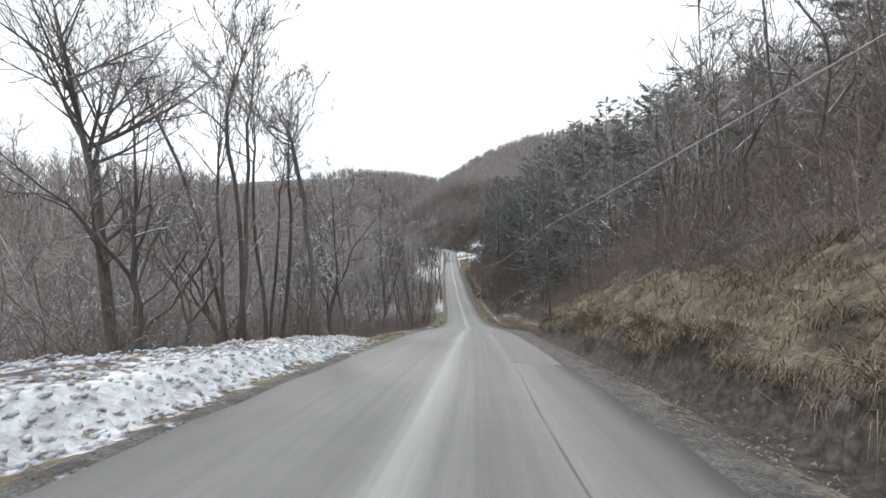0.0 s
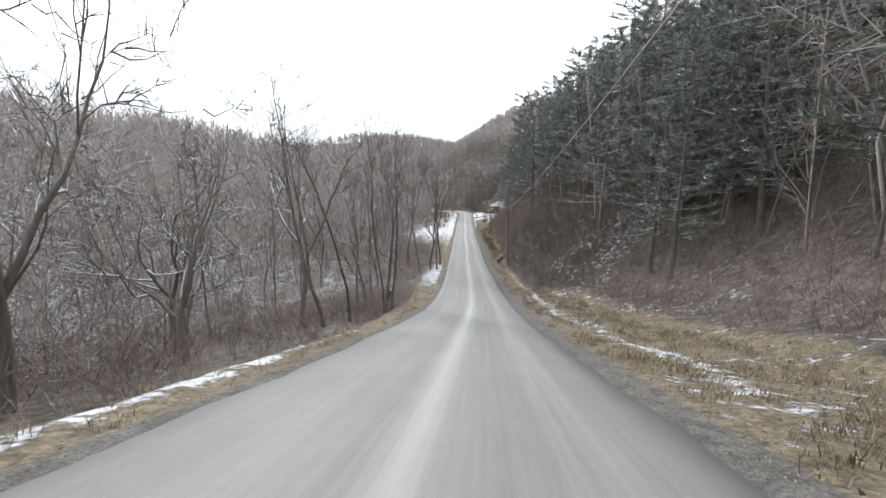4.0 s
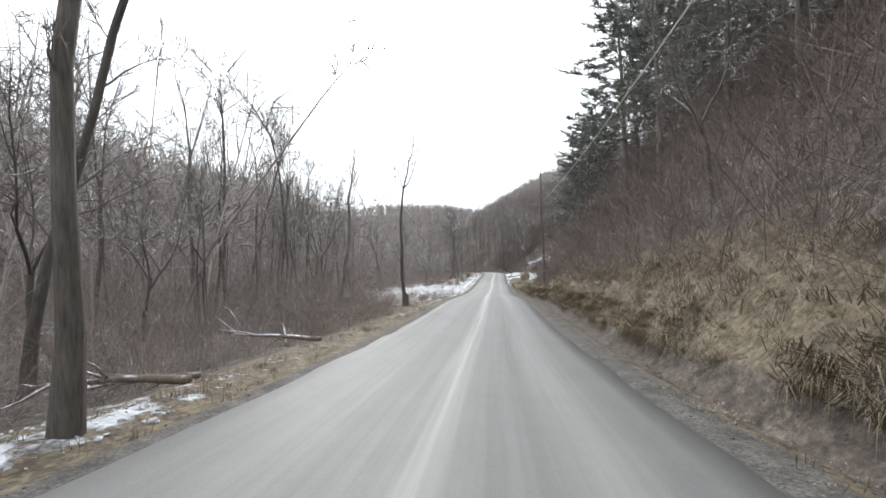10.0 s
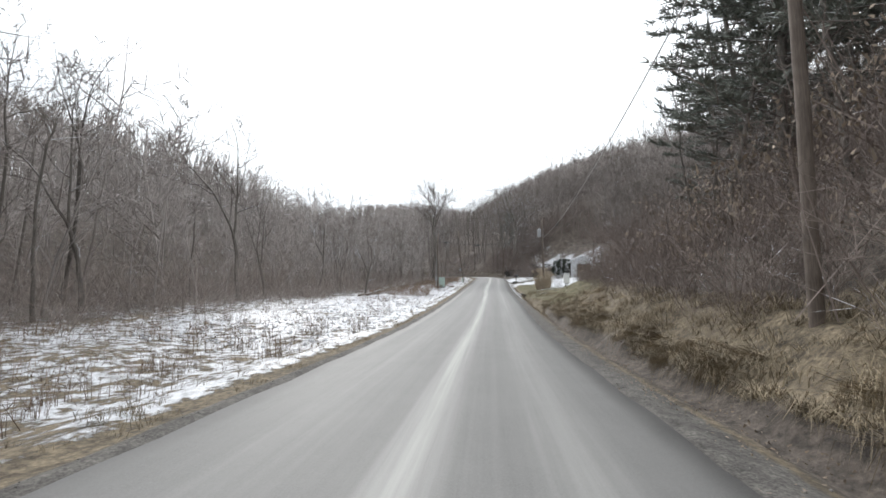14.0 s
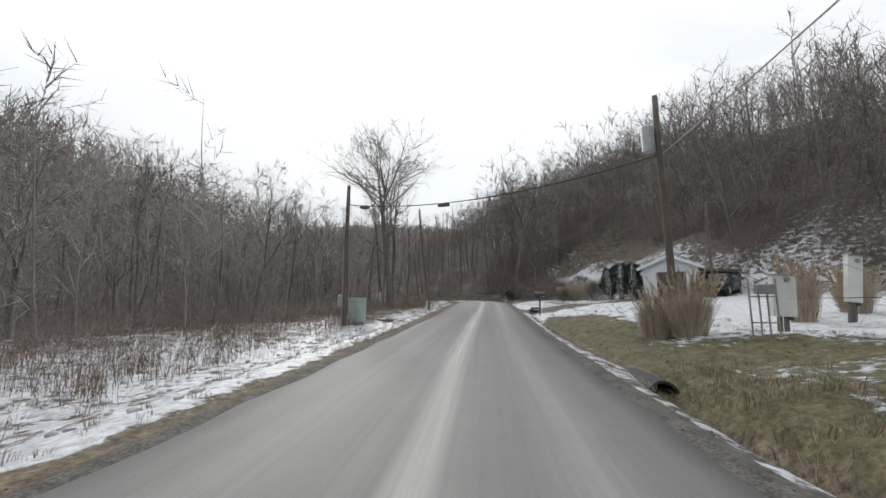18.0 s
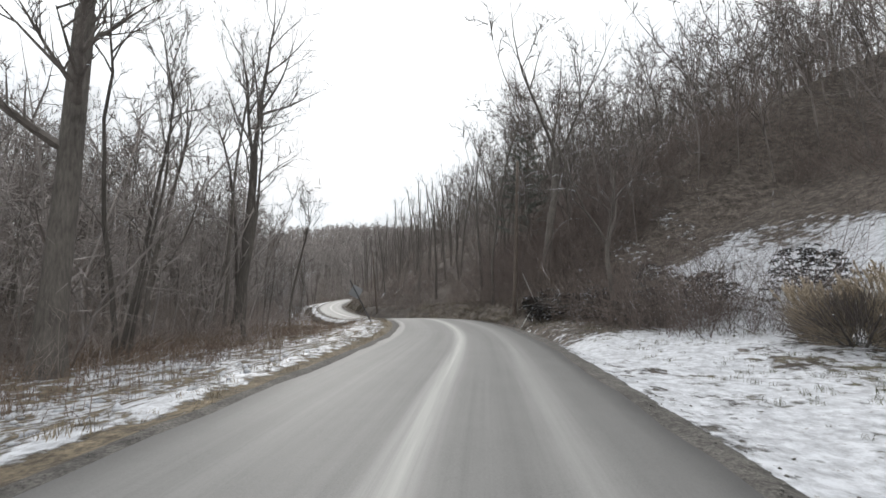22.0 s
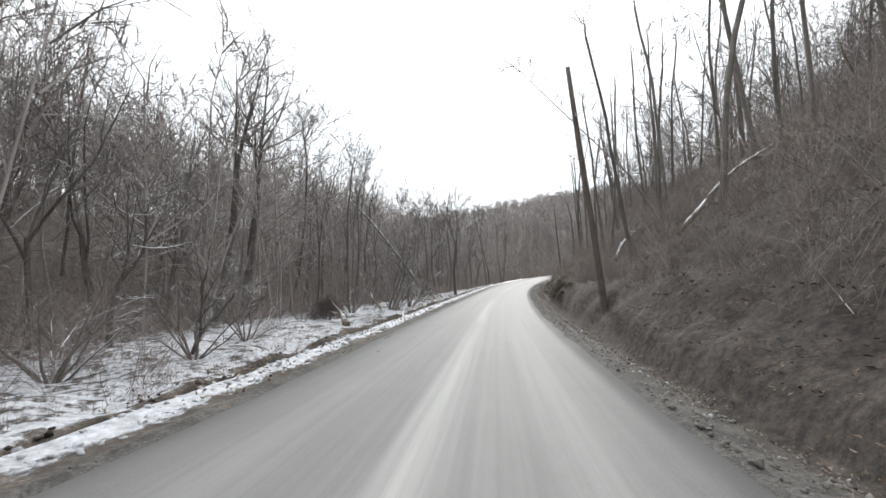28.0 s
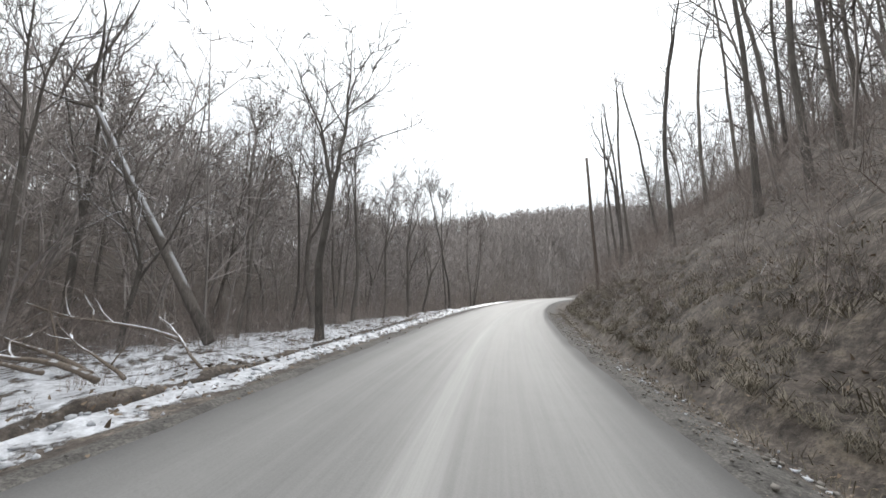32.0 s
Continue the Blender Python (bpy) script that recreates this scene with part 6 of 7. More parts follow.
# ---- green cabinet by the pole ----
def utility_cabinet(s, d):
    e = thing("utility_cabinet", place(s, d), "pale green metal utility cabinet beside a pole in snow", "cabinet", turn=heading(s) + 10)
    part("body", box((.84, .6, 1.2), pose(0, 0, .72), .02), CABINET, e)
    part("roof", box((.92, .68, .07), pose(0, 0, 1.35), .02), CABINET, e)
    part("plinth", box((.76, .5, .3), pose(0, 0, .02)), GALV, e)
    for k in (-1, 1):
        dr = part("door", box((.39, .025, 1.08), pose(k * .203, -.31, .74), .008), CABINET, e)
        part("handle", box((.03, .03, .16), pose(k * .04, -.335, .78), .006), GALV, dr)
    for k in range(2):
        part("vent", box((.26, .012, .08), pose(-.2 + k * .4, -.328, 1.16), .003), GALV, e)


utility_cabinet(164.1, -6.85)


def cable_pedestal(s, d):
    e = thing("cable_pedestal", place(s, d), "small pale green metal cable pedestal beside the pole", "pedestal", turn=heading(s) + 6)
    part("body", box((.13, .13, .8), pose(0, 0, .34), .012), CABINET, e)
    part("lid", box((.15, .15, .08), pose(0, 0, .76), .015), CABINET, e)
    part("latch", box((.04, .02, .06), pose(0, -.073, .6), .004), GALV, e)


cable_pedestal(176.1, -5.05)


# ---- mailbox, tyres, stake, culverts ----
def mailbox(s, d):
    e = thing("mailbox", place(s, d), "black metal mailbox on a weathered wooden post", "mailbox", turn=heading(s) + 6)
    part("post", box((.10, .10, 1.3), pose(0, 0, .42), .008), OLD_POST, e)
    part("platform", box((.5, .2, .03), pose(0, 0, 1.075), .004), OLD_POST, e)
    bm = bmesh.new()
    prof = [(-.15, 0), (.15, 0), (.15, .2)] + [(.15 * math.cos(a), .2 + .15 * math.sin(a)) for a in np.linspace(.3, math.pi - .3, 7)] + [(-.15, .2)]
    rings = [[bm.verts.new((x, py, 1.09 + pz)) for py, pz in prof] for x in (-.33, .33)]
    n = len(prof)
    for i in range(n):
        bm.faces.new((rings[0][i], rings[0][(i + 1) % n], rings[1][(i + 1) % n], rings[1][i]))
    bm.faces.new(rings[0][::-1])
    bm.faces.new(rings[1])
    part("box", bm, BLACK_BOX, e)
    part("door", box((.015, .29, .3), pose(-.34, 0, 1.245), .006), BLACK_BOX, e)
    part("flag", box((.2, .012, .035), pose(-.1, -.165, 1.3), .003), RED_FLAG, e, "faded red flag")
    for k in range(3):
        part("plate_bar", box((.035, .008, .07), pose(.13 + k * .05, -.157, 1.17), .001), PANEL_WHITE, e)
    part("snow_cap", box((.6, .12, .03), pose(0, 0, 1.448), .012), SNOWY, e, "thin snow on the lid")


mailbox(169.95, 3.25)


def tyre(s, d, turn, tall=.23):
    e = thing("tyre", place(s, d, .0), "old black tyre lying flat on the gravel", "tyre", "tyres beside the drive", turn=turn)
    bm = bmesh.new()
    prof = [(.31, .02), (.33, .06), (.33, tall - .06), (.34, tall - .02), (.27, tall), (.21, tall - .04), (.2, tall - .06), (.29, tall - .07), (.29, .07), (.2, .06), (.21, .04), (.27, 0)]
    rings = []
    for k in range(28):
        a = k * 2 * math.pi / 28
        rings.append([bm.verts.new((r * math.cos(a), r * math.sin(a), z)) for r, z in prof])
    n = len(prof)
    for k in range(28):
        a, b = rings[k], rings[(k + 1) % 28]
        for i in range(n):
            bm.faces.new((a[i], a[(i + 1) % n], b[(i + 1) % n], b[i]))
    part("carcass", bm, RUBBER, e, soft=True)
    for k in range(28):
        a = (k + .5) * 2 * math.pi / 28
        part("tread_block", box((.012, .05, tall * .55), pose(.332 * math.cos(a), .332 * math.sin(a), tall / 2, 0, 0, math.degrees(a))), RUBBER, e)
    return e


tyre(172.0, 3.12, 10)
tyre(173.1, 3.35, 50)


def culvert(s, d, r, label):
    e = thing("culvert_pipe", place(s, d, -.12 if r > .2 else -.42), label, "culvert pipe", "culvert pipes", turn=heading(s))
    bm = bmesh.new()
    rings = []
    for k in range(26):
        rr = r * (1.0 if k % 2 else 1.07)
        rings.append([bm.verts.new((rr * math.cos(a), k * .06, r * .75 + rr * math.sin(a))) for a in np.linspace(0, 2 * math.pi, 20, endpoint=False)])
    inner = [[bm.verts.new((r * .9 * math.cos(a), y, r * .75 + r * .9 * math.sin(a))) for a in np.linspace(0, 2 * math.pi, 20, endpoint=False)] for y in (0, 1.5)]
    for a, b in list(zip(rings, rings[1:])) + [(inner[1], inner[0]), (inner[0], rings[0])]:
        for i in range(20):
            bm.faces.new((a[i], a[(i + 1) % 20], b[(i + 1) % 20], b[i]))
    bm.faces.new(inner[1])
    part("corrugated_pipe", bm, PIPE_BLACK, e, soft=False)


culvert(151.3, 3.05, .26, "black corrugated plastic culvert under the gravel drive")
culvert(165.6, 3.2, .18, "black corrugated culvert mouth in the snowy ditch")


def stake(s, d, tall, lean, label, mat, r=.02):
    e = thing("stake", place(s, d), label, "stake", "roadside stakes")
    e.matrix_world = pose(*place(s, d), 0, 0, heading(s)) @ pose(0, 0, 0, lean[0], lean[1], 0)
    part("shaft", rod((0, 0, -.2), (0, 0, tall), r, r * .9, 8), mat, e)
    part("cap", rod((0, 0, tall), (0, 0, tall + .05), r * 1.15, r * 1.1, 8), OLD_POST, e)
    return e


stake(166.6, 2.75, 1.1, (0, 22), "pale leaning marker stake by the ditch", PANEL_WHITE)
stake(197.0, 3.4, 1.35, (4, 31), "short pale leaning board stake by the dark shrubs", PANEL_WHITE, .03)
stake(198.6, 5.3, 2.4, (0, -24), "long pale pole leaning in the brush", PANEL_WHITE, .018)


def road_sign(s, d):
    e = thing("road_sign", place(s, d), "back of a diamond road sign on a leaning post", "road sign")
    e.matrix_world = pose(*place(s, d), 0, 0, heading(s) + 8) @ pose(0, 0, 0, 3, -29, 0)
    part("post", box((.06, .04, 2.9), pose(0, -.03, 1.2), .004), CABLE, e)
    part("plate", box((.61, .006, .61), pose(0, 0, 1.92, 0, 57, 0)), SIGN_BACK, e, "bare aluminium sign back")
    for z in (1.66, 2.18):
        part("bolt", rod((0, -.02, z), (0, -.003, z), .012, .012, 8), GALV, e)


road_sign(199.2, -4.6)


# ---- meter panels and rack in the yard ----
def meter_panel(s, d, wide, tall, foot, label, lean=3):
    e = thing("meter_panel", place(s, d), label, "meter panel", "meter panels in the yard", turn=heading(s) + 4, lean=(0, lean))
    part("board", box((wide, .16, tall), pose(0, 0, foot + tall / 2), .012), PANEL_WHITE, e)
    for k in (-1, 1):
        part("post", box((.09, .09, foot + .3 + .2), pose(k * wide * .14, .02, (foot + .3) / 2 - .1), .006), OLD_POST, e)
    part("dial", rod((wide * .1, -.08, foot + tall * .9), (wide * .1, -.13, foot + tall * .9), .07, .065, 16), GALV, e)
    part("roof_strip", box((wide + .06, .22, .03), pose(0, 0, foot + tall + .01), .005), GALV, e)
    part("cable_gland", box((.12, .1, .1), pose(wide * .25, -.02, foot - .04), .01), BLACK_BOX, e)


meter_panel(155.4, 7.9, .62, 1.1, .4, "white meter panel on a short post in the yard")
meter_panel(157.4, 11.2, .44, 1.45, .6, "tall narrow white meter panel on two posts in the yard", 7)


def rack(s, d):
    e = thing("pipe_rack", place(s, d), "green-grey steel pipe rack with a meter box", "rack", turn=heading(s))
    for x in (-.32, -.1, .1, .32):
        part("upright", rod((x, 0, -.15), (x, 0, 1.45 if abs(x) > .3 else 1.1), .022, .022, 8), GALV, e)
    for z in (.35, 1.0):
        part("crossbar", rod((-.34, 0, z), (.34, 0, z), .018, .018, 6), GALV, e)
    part("meter_box", box((.42, .14, .24), pose(0, -.09, 1.18), .012), GALV, e, "grey metal meter box")


rack(154.6, 6.95)


# ---- garage ----
def garage(x, y, z, turn):
    e = thing("garage", (x, y, z), "small white garage with brown board doors and a gable roof", "garage", turn=turn)
    w, l, h, pk = 3.75, 5.5, 2.45, 3.3
    dx0, dx1, dh = .95, 2.95, 2.1
    t = .16
    # front wall round the doorway, gable on top
    part("front_wall", box((dx0, t, h + .5), pose(dx0 / 2, t / 2, h / 2 - .25)), WHITE_PAINT, e)
    part("front_wall", box((w - dx1, t, h + .5), pose((w + dx1) / 2, t / 2, h / 2 - .25)), WHITE_PAINT, e)
    part("lintel_wall", box((dx1 - dx0, t, h - dh), pose((dx0 + dx1) / 2, t / 2, (h + dh) / 2)), WHITE_PAINT, e)
    for yy in (0, l - t):
        bm = bmesh.new()
        a = [bm.verts.new((px, yy + q, pz)) for q in (0, t) for px, pz in ((0, h), (w, h), (w / 2, pk))]
        bm.faces.new(a[:3])
        bm.faces.new(a[5:2:-1])
        for i in range(3):
            bm.faces.new((a[i], a[(i + 1) % 3], a[3 + (i + 1) % 3], a[3 + i]))
        bmesh.ops.recalc_face_normals(bm, faces=bm.faces)
        part("gable", bm, WHITE_PAINT, e)
    for xx in (t / 2, w - t / 2):
        part("side_wall", box((t, l - 2 * t, h + .5), pose(xx, l / 2, h / 2 - .25)), WHITE_PAINT, e)
    part("back_wall", box((w, t, h + .5), pose(w / 2, l - t / 2, h / 2 - .25)), WHITE_PAINT, e)
    # lap siding
    for k in range(9):
        zz = .15 + k * .29
        for a, b in (((0, dx0 - .02), (dx1 + .02, w)) if zz < dh else ((0, w),)) if zz < dh else ((0, w),):
            part("siding_board", box((b - a, .022, .27), pose((a + b) / 2, -.008, zz + .02, 3, 0, 0)), WHITE_PAINT, e)
    for k in range(11):
        part("side_board", box((.022, l, .22), pose(-.008, l / 2, .12 + k * .24, 0, 3, 0)), WHITE_PAINT, e)
    slope = math.degrees(math.atan2(pk - h, w / 2))
    run = math.hypot(pk - h, w / 2) + .45
    for k, sx in ((0, -1), (1, 1)):
        m = pose(w / 2, l / 2, pk + .1) @ pose(0, 0, 0, 0, sx * slope, 0) @ pose(sx * run / 2, 0, 0)
        rf = part("roof", box((run, l + .7, .1), m, .01), ROOFING, e, "grey shingle roof with thin snow")
        part("fascia", box((run, .04, .2), pose(w / 2, -.36, pk + .02) @ pose(0, 0, 0, 0, sx * slope, 0) @ pose(sx * run / 2, 0, 0)), WHITE_PAINT, e)
    for k in range(2):
        x0 = dx0 + (dx1 - dx0) / 2 * k
        dr = part("door", box(((dx1 - dx0) / 2 - .03, .06, dh - .05), pose(x0 + (dx1 - dx0) / 4, .05, dh / 2)), DOOR_WOOD, e)
        for j in range(7):
            part("board", box((.138, .025, dh - .08), pose(x0 + .085 + j * .15, .008, dh / 2), .004), DOOR_WOOD, dr)
        part("brace", box((.12, .03, 2.1), pose(x0 + (dx1 - dx0) / 4, -.022, dh / 2, 0, (34 if k else -34), 0)), DOOR_WOOD, dr)
    for xx in (dx0 - .05, dx1 + .05):
        part("door_trim", box((.1, .05, dh), pose(xx, -.03, dh / 2)), WHITE_PAINT, e)
    # open lean-to on the right side
    part("lean_to_roof", box((2.7, 4.2, .1), pose(w + 1.3, 2.4, 2.15, 0, 4, 0), .01), ROOFING, e)
    part("lean_to_fascia", box((2.7, .05, .2), pose(w + 1.3, .28, 2.1, 0, 4, 0)), DOOR_WOOD, e)
    for xx in (w + .1, w + 2.45):
        part("lean_to_post", box((.1, .1, 2.2), pose(xx, .45, 1.0)), OLD_POST, e)
    part("lean_to_back", box((2.6, .1, 2.0), pose(w + 1.3, 4.45, .95)), WHITE_PAINT, e)
    part("window", box((.9, .06, .7), pose(w + 1.1, 4.37, 1.3), .01), CAR_GLASS, e)
    return e


gx, gy = 16.2, 175.1
gz = float(place(177.6, 13.6).z) - .05
garage(gx, gy, gz, -28)


def in_yard(a, b):
    """A place in the garage's own axes: a along its front, b behind it."""
    c, s_ = math.cos(radians(-28)), math.sin(radians(-28))
    return gx + a * c - b * s_, gy + a * s_ + b * c


def ground_z(x, y):
    s = np.linspace(140, 215, 301)
    c = at_s(NEAR, s)
    best = None
    for d in (6, 10, 14, 18, 22, 26):
        p = spot(s, np.full_like(s, d))
        k = int(np.argmin((p[:, 0] - x) ** 2 + (p[:, 1] - y) ** 2))
        e = (p[k, 0] - x) ** 2 + (p[k, 1] - y) ** 2
        if best is None or e < best[0]:
            best = (e, s[k], d)
    s0, d0 = best[1], best[2]
    ds = np.linspace(d0 - 3, d0 + 3, 61)
    p = spot(np.full_like(ds, s0), ds)
    k = int(np.argmin((p[:, 0] - x) ** 2 + (p[:, 1] - y) ** 2))
    return float(p[k, 2])


# ---- dark car beside the garage ----
def car(x, y, turn):
    e = thing("car", (x, y, ground_z(x, y)), "dark sport utility car parked by the garage", "car", turn=turn)
    bm = bmesh.new()
    side = [(-2.25, .35), (2.25, .35), (2.28, .7), (2.2, .95), (1.2, 1.08), (.55, 1.62), (-1.75, 1.68), (-2.2, 1.1), (-2.28, .75)]
    rows = []
    for yy, k in ((-.9, 1), (-.72, 1), (.72, 1), (.9, 1)):
        inset = abs(yy) > .8
        rows.append([bm.verts.new((px * (1 if not inset else .985), yy if pz < 1.2 else yy * .86, pz - (.03 if inset and pz > 1.2 else 0))) for px, pz in side])
    n = len(side)
    for a, b in zip(rows, rows[1:]):
        for i in range(n):
            bm.faces.new((a[i], a[(i + 1) % n], b[(i + 1) % n], b[i]))
    bm.faces.new(rows[0][::-1])
    bm.faces.new(rows[-1])
    bmesh.ops.recalc_face_normals(bm, faces=bm.faces)
    bmesh.ops.bevel(bm, geom=list(bm.edges), offset=.05, segments=2, affect="EDGES")
    part("body", bm, CAR_PAINT, e, soft=True)
    for yy in (-.80, .80):
        for x0, x1 in ((-1.65, -.75), (-.65, .45)):
            part("side_window", box((x1 - x0, .03, .38), pose((x0 + x1) / 2, yy * 1.035, 1.36, 6 * (1 if yy < 0 else -1) * -1, 0, 0), .02), CAR_GLASS, e)
    part("windscreen", box((.03, 1.35, .72), pose(.92, 0, 1.36, 0, -50, 0), .02), CAR_GLASS, e)
    part("rear_window", box((.03, 1.3, .45), pose(-2.0, 0, 1.42, 0, 38, 0), .02), CAR_GLASS, e)
    for yy in (-.62, .62):
        part("headlight", box((.12, .34, .15), pose(2.24, yy, .83), .03), CHROME, e)
        part("tail_light", box((.08, .16, .34), pose(-2.27, yy * 1.2, 1.0), .02), RED_FLAG, e)
        part("mirror", box((.12, .2, .14), pose(.75, yy * 1.65, 1.18), .03), CAR_PAINT, e)
    part("grille", box((.05, .7, .2), pose(2.28, 0, .72), .02), BLACK_BOX, e)
    for xx in (-1.4, 1.4):
        for yy in (-.82, .82):
            wh = part("wheel", rod((xx, yy - .11, .34), (xx, yy + .11, .34), .34, .34, 24), RUBBER, e)
            part("rim", rod((xx, yy - .12, .34), (xx, yy + .12, .34), .21, .21, 18), CHROME, wh)


cx, cy = in_yard(5.0, .5)
car(cx, cy, 227)


def bin_box(a, b):
    x, y = in_yard(a, b)
    e = thing("rubbish_bin", (x, y, ground_z(x, y)), "black wheeled rubbish bin beside the garage", "bin", turn=-10)
    bm = box((.58, .6, 1.0), pose(0, 0, .52), .03)
    part("body", bm, BLACK_BOX, e)
    part("lid", box((.62, .66, .06), pose(0, 0, 1.05, 4, 0, 0), .02), BLACK_BOX, e)
    for k in (-1, 1):
        part("wheel", rod((k * .27, .28, .09), (k * .32, .28, .09), .09, .09, 12), RUBBER, e)


bin_box(-.45, -.2)


# ---- garden plants ----
def hedge_tree(a, b, tall, wide, seed, mat, label):
    x, y = in_yard(a, b)
    e = thing("arborvitae", (x, y, ground_z(x, y)), label, "shrub", "shrubs by the garage")
    rng = np.random.default_rng(seed)
    for k in range(4):
        part("stem", rod((.12 * math.cos(k * 1.6), .12 * math.sin(k * 1.6), -.2), (.5 * wide * math.cos(k * 1.6), .5 * wide * math.sin(k * 1.6), tall * .6), .045, .025, 7), BARK, e)
    so = Soup()
    k1, k2 = rng.uniform(0, 6, 2)
    for _ in range(3800):
        u = rng.uniform(0, 1) ** .85
        ang = rng.uniform(0, 2 * math.pi)
        rr = wide * math.sqrt(max(0, 1 - (1.9 * u - .9) ** 2)) * (.78 + .2 * math.sin(3 * ang + 5 * u + k1) + .18 * math.sin(9 * u + k2 + 2 * ang)) * rng.uniform(.6, 1.05)
        p = np.array([rr * math.cos(ang), rr * math.sin(ang), .45 + u * (tall - .45)])
        w = np.array([math.cos(ang), math.sin(ang), rng.uniform(-.5, .8)]) + rng.normal(0, .3, 3)
        ln = rng.uniform(.14, .32)
        so.blade(p, p + w * ln * .5, p + w * ln + np.array([0, 0, -.05]), rng.uniform(.014, .03))
    v, f = so.arrays()
    tagged(link_mesh("foliage", v, f, mat, e), kind="stuff")


for a, b, tall, wide, sd in ((-.9, .9, 2.9, .75, 1), (-1.9, 1.3, 3.0, .8, 2), (-2.9, 1.7, 2.7, .75, 5)):
    hedge_tree(a, b, tall, wide, sd, CONIFER, "dark evergreen shrub with snow on its sprays")


def dome_bush(x, y, z, tall, wide, seed, label, group):
    """A dense bare bush, round as a haycock."""
    e = thing("bare_bush", (x, y, z), label, "shrub", group)
    rng = np.random.default_rng(seed)
    for k in range(7):
        an = k * .9
        part("stem", rod((.1 * math.cos(an), .1 * math.sin(an), -.15), (.5 * wide * math.cos(an), .5 * wide * math.sin(an), tall * .5), .03, .014, 6), BARK, e)
    so = Soup()
    for _ in range(1500):
        an, u = rng.uniform(0, 6.283), rng.random() ** .7
        el = rng.uniform(.05, 1.5)
        out = np.array([wide * math.cos(an) * math.cos(el), wide * math.sin(an) * math.cos(el), tall * math.sin(el)])
        p = out * rng.uniform(.35, .75) * np.array([1, 1, .9])
        so.sliver(p, out * rng.uniform(.85, 1.08) + rng.normal(0, .09, 3), .008, rng)
    v, f = so.arrays()
    tagged(link_mesh("crown", v, f, TWIG, e), kind="stuff")


for a, b, tall, wide, sd in ((-4.4, 2.4, 2.1, 1.25, 3), (-7.6, 4.6, 1.3, 1.5, 4)):
    dome_bush(*in_yard(a, b), ground_z(*in_yard(a, b)), tall, wide, sd, "dense dark brown bare bush with a rounded top", "shrubs by the garage")
for s, d, tall, wide, sd in ((244.2, -9.8, 1.5, 1.2, 5), (245.4, -10.6, 1.1, 1.1, 6)):
    dome_bush(*place(s, d), tall, wide, sd, "tangled heap of arching twigs over an upturned root", "twig heaps by the creek")
DARK_LEAF = grainy("dark_evergreen_leaves", (0.016, 0.016, 0.014), (0.055, 0.048, 0.042), 1.5, 0.6, 0, snow=.6, island=0.5)


def evergreen_shrub(s, d, tall, wide, seed):
    """A low broad-leaved evergreen with drooping dark leaves in whorls and dabs of snow."""
    e = thing("evergreen_shrub", place(s, d), "low dark broad-leaved evergreen shrub dabbed with snow", "shrub", "dark shrubs on the bank")
    rng = np.random.default_rng(seed)
    so = Soup()
    for k in range(9):
        a = rng.uniform(0, 6.283)
        w = np.array([math.cos(a) * wide * .7, math.sin(a) * wide * .7, tall * .8])
        stem = Soup()
        stem.stem(bent((0, 0, -.1), w, float(np.linalg.norm(w)), 5, .14, .0, rng), [.028, .024, .02, .015, .011, .006], 5)
        v, f = stem.arrays()
        link_mesh("stem", v, f, BARK, e)
    for _ in range(210):
        a, u = rng.uniform(0, 6.283), rng.random()
        r = wide * math.sqrt(rng.random()) * (1.05 - .35 * u)
        c = np.array([r * math.cos(a), r * math.sin(a), tall * (.12 + .88 * u) * (1.1 - .45 * (r / wide) ** 2)])
        for j in range(9):
            b = 6.283 * j / 9 + rng.uniform(-.3, .3)
            out = np.array([math.cos(b), math.sin(b), rng.uniform(-.5, .25)]) * rng.uniform(.09, .16)
            so.blade(c, c + out * .6 + np.array([0, 0, .02]), c + out * 1.15 - np.array([0, 0, .035]), .021)
    v, f = so.arrays()
    tagged(link_mesh("foliage", v, f, DARK_LEAF, e), kind="stuff")


for k, (s, d, tall, wide) in enumerate(((196.6, 4.5, .95, .8), (195.2, 5.3, 1.3, 1.0), (193.6, 6.2, 1.4, 1.1), (197.8, 5.6, 1.3, 1.0), (195.6, 7.2, 1.5, 1.2), (192.0, 7.4, 1.4, 1.2), (198.8, 4.9, .8, .7), (190.2, 8.6, 1.5, 1.2), (188.2, 10.2, 1.4, 1.2), (193.5, 8.8, 1.6, 1.3))):
    evergreen_shrub(s, d, tall, wide, 700 + k)


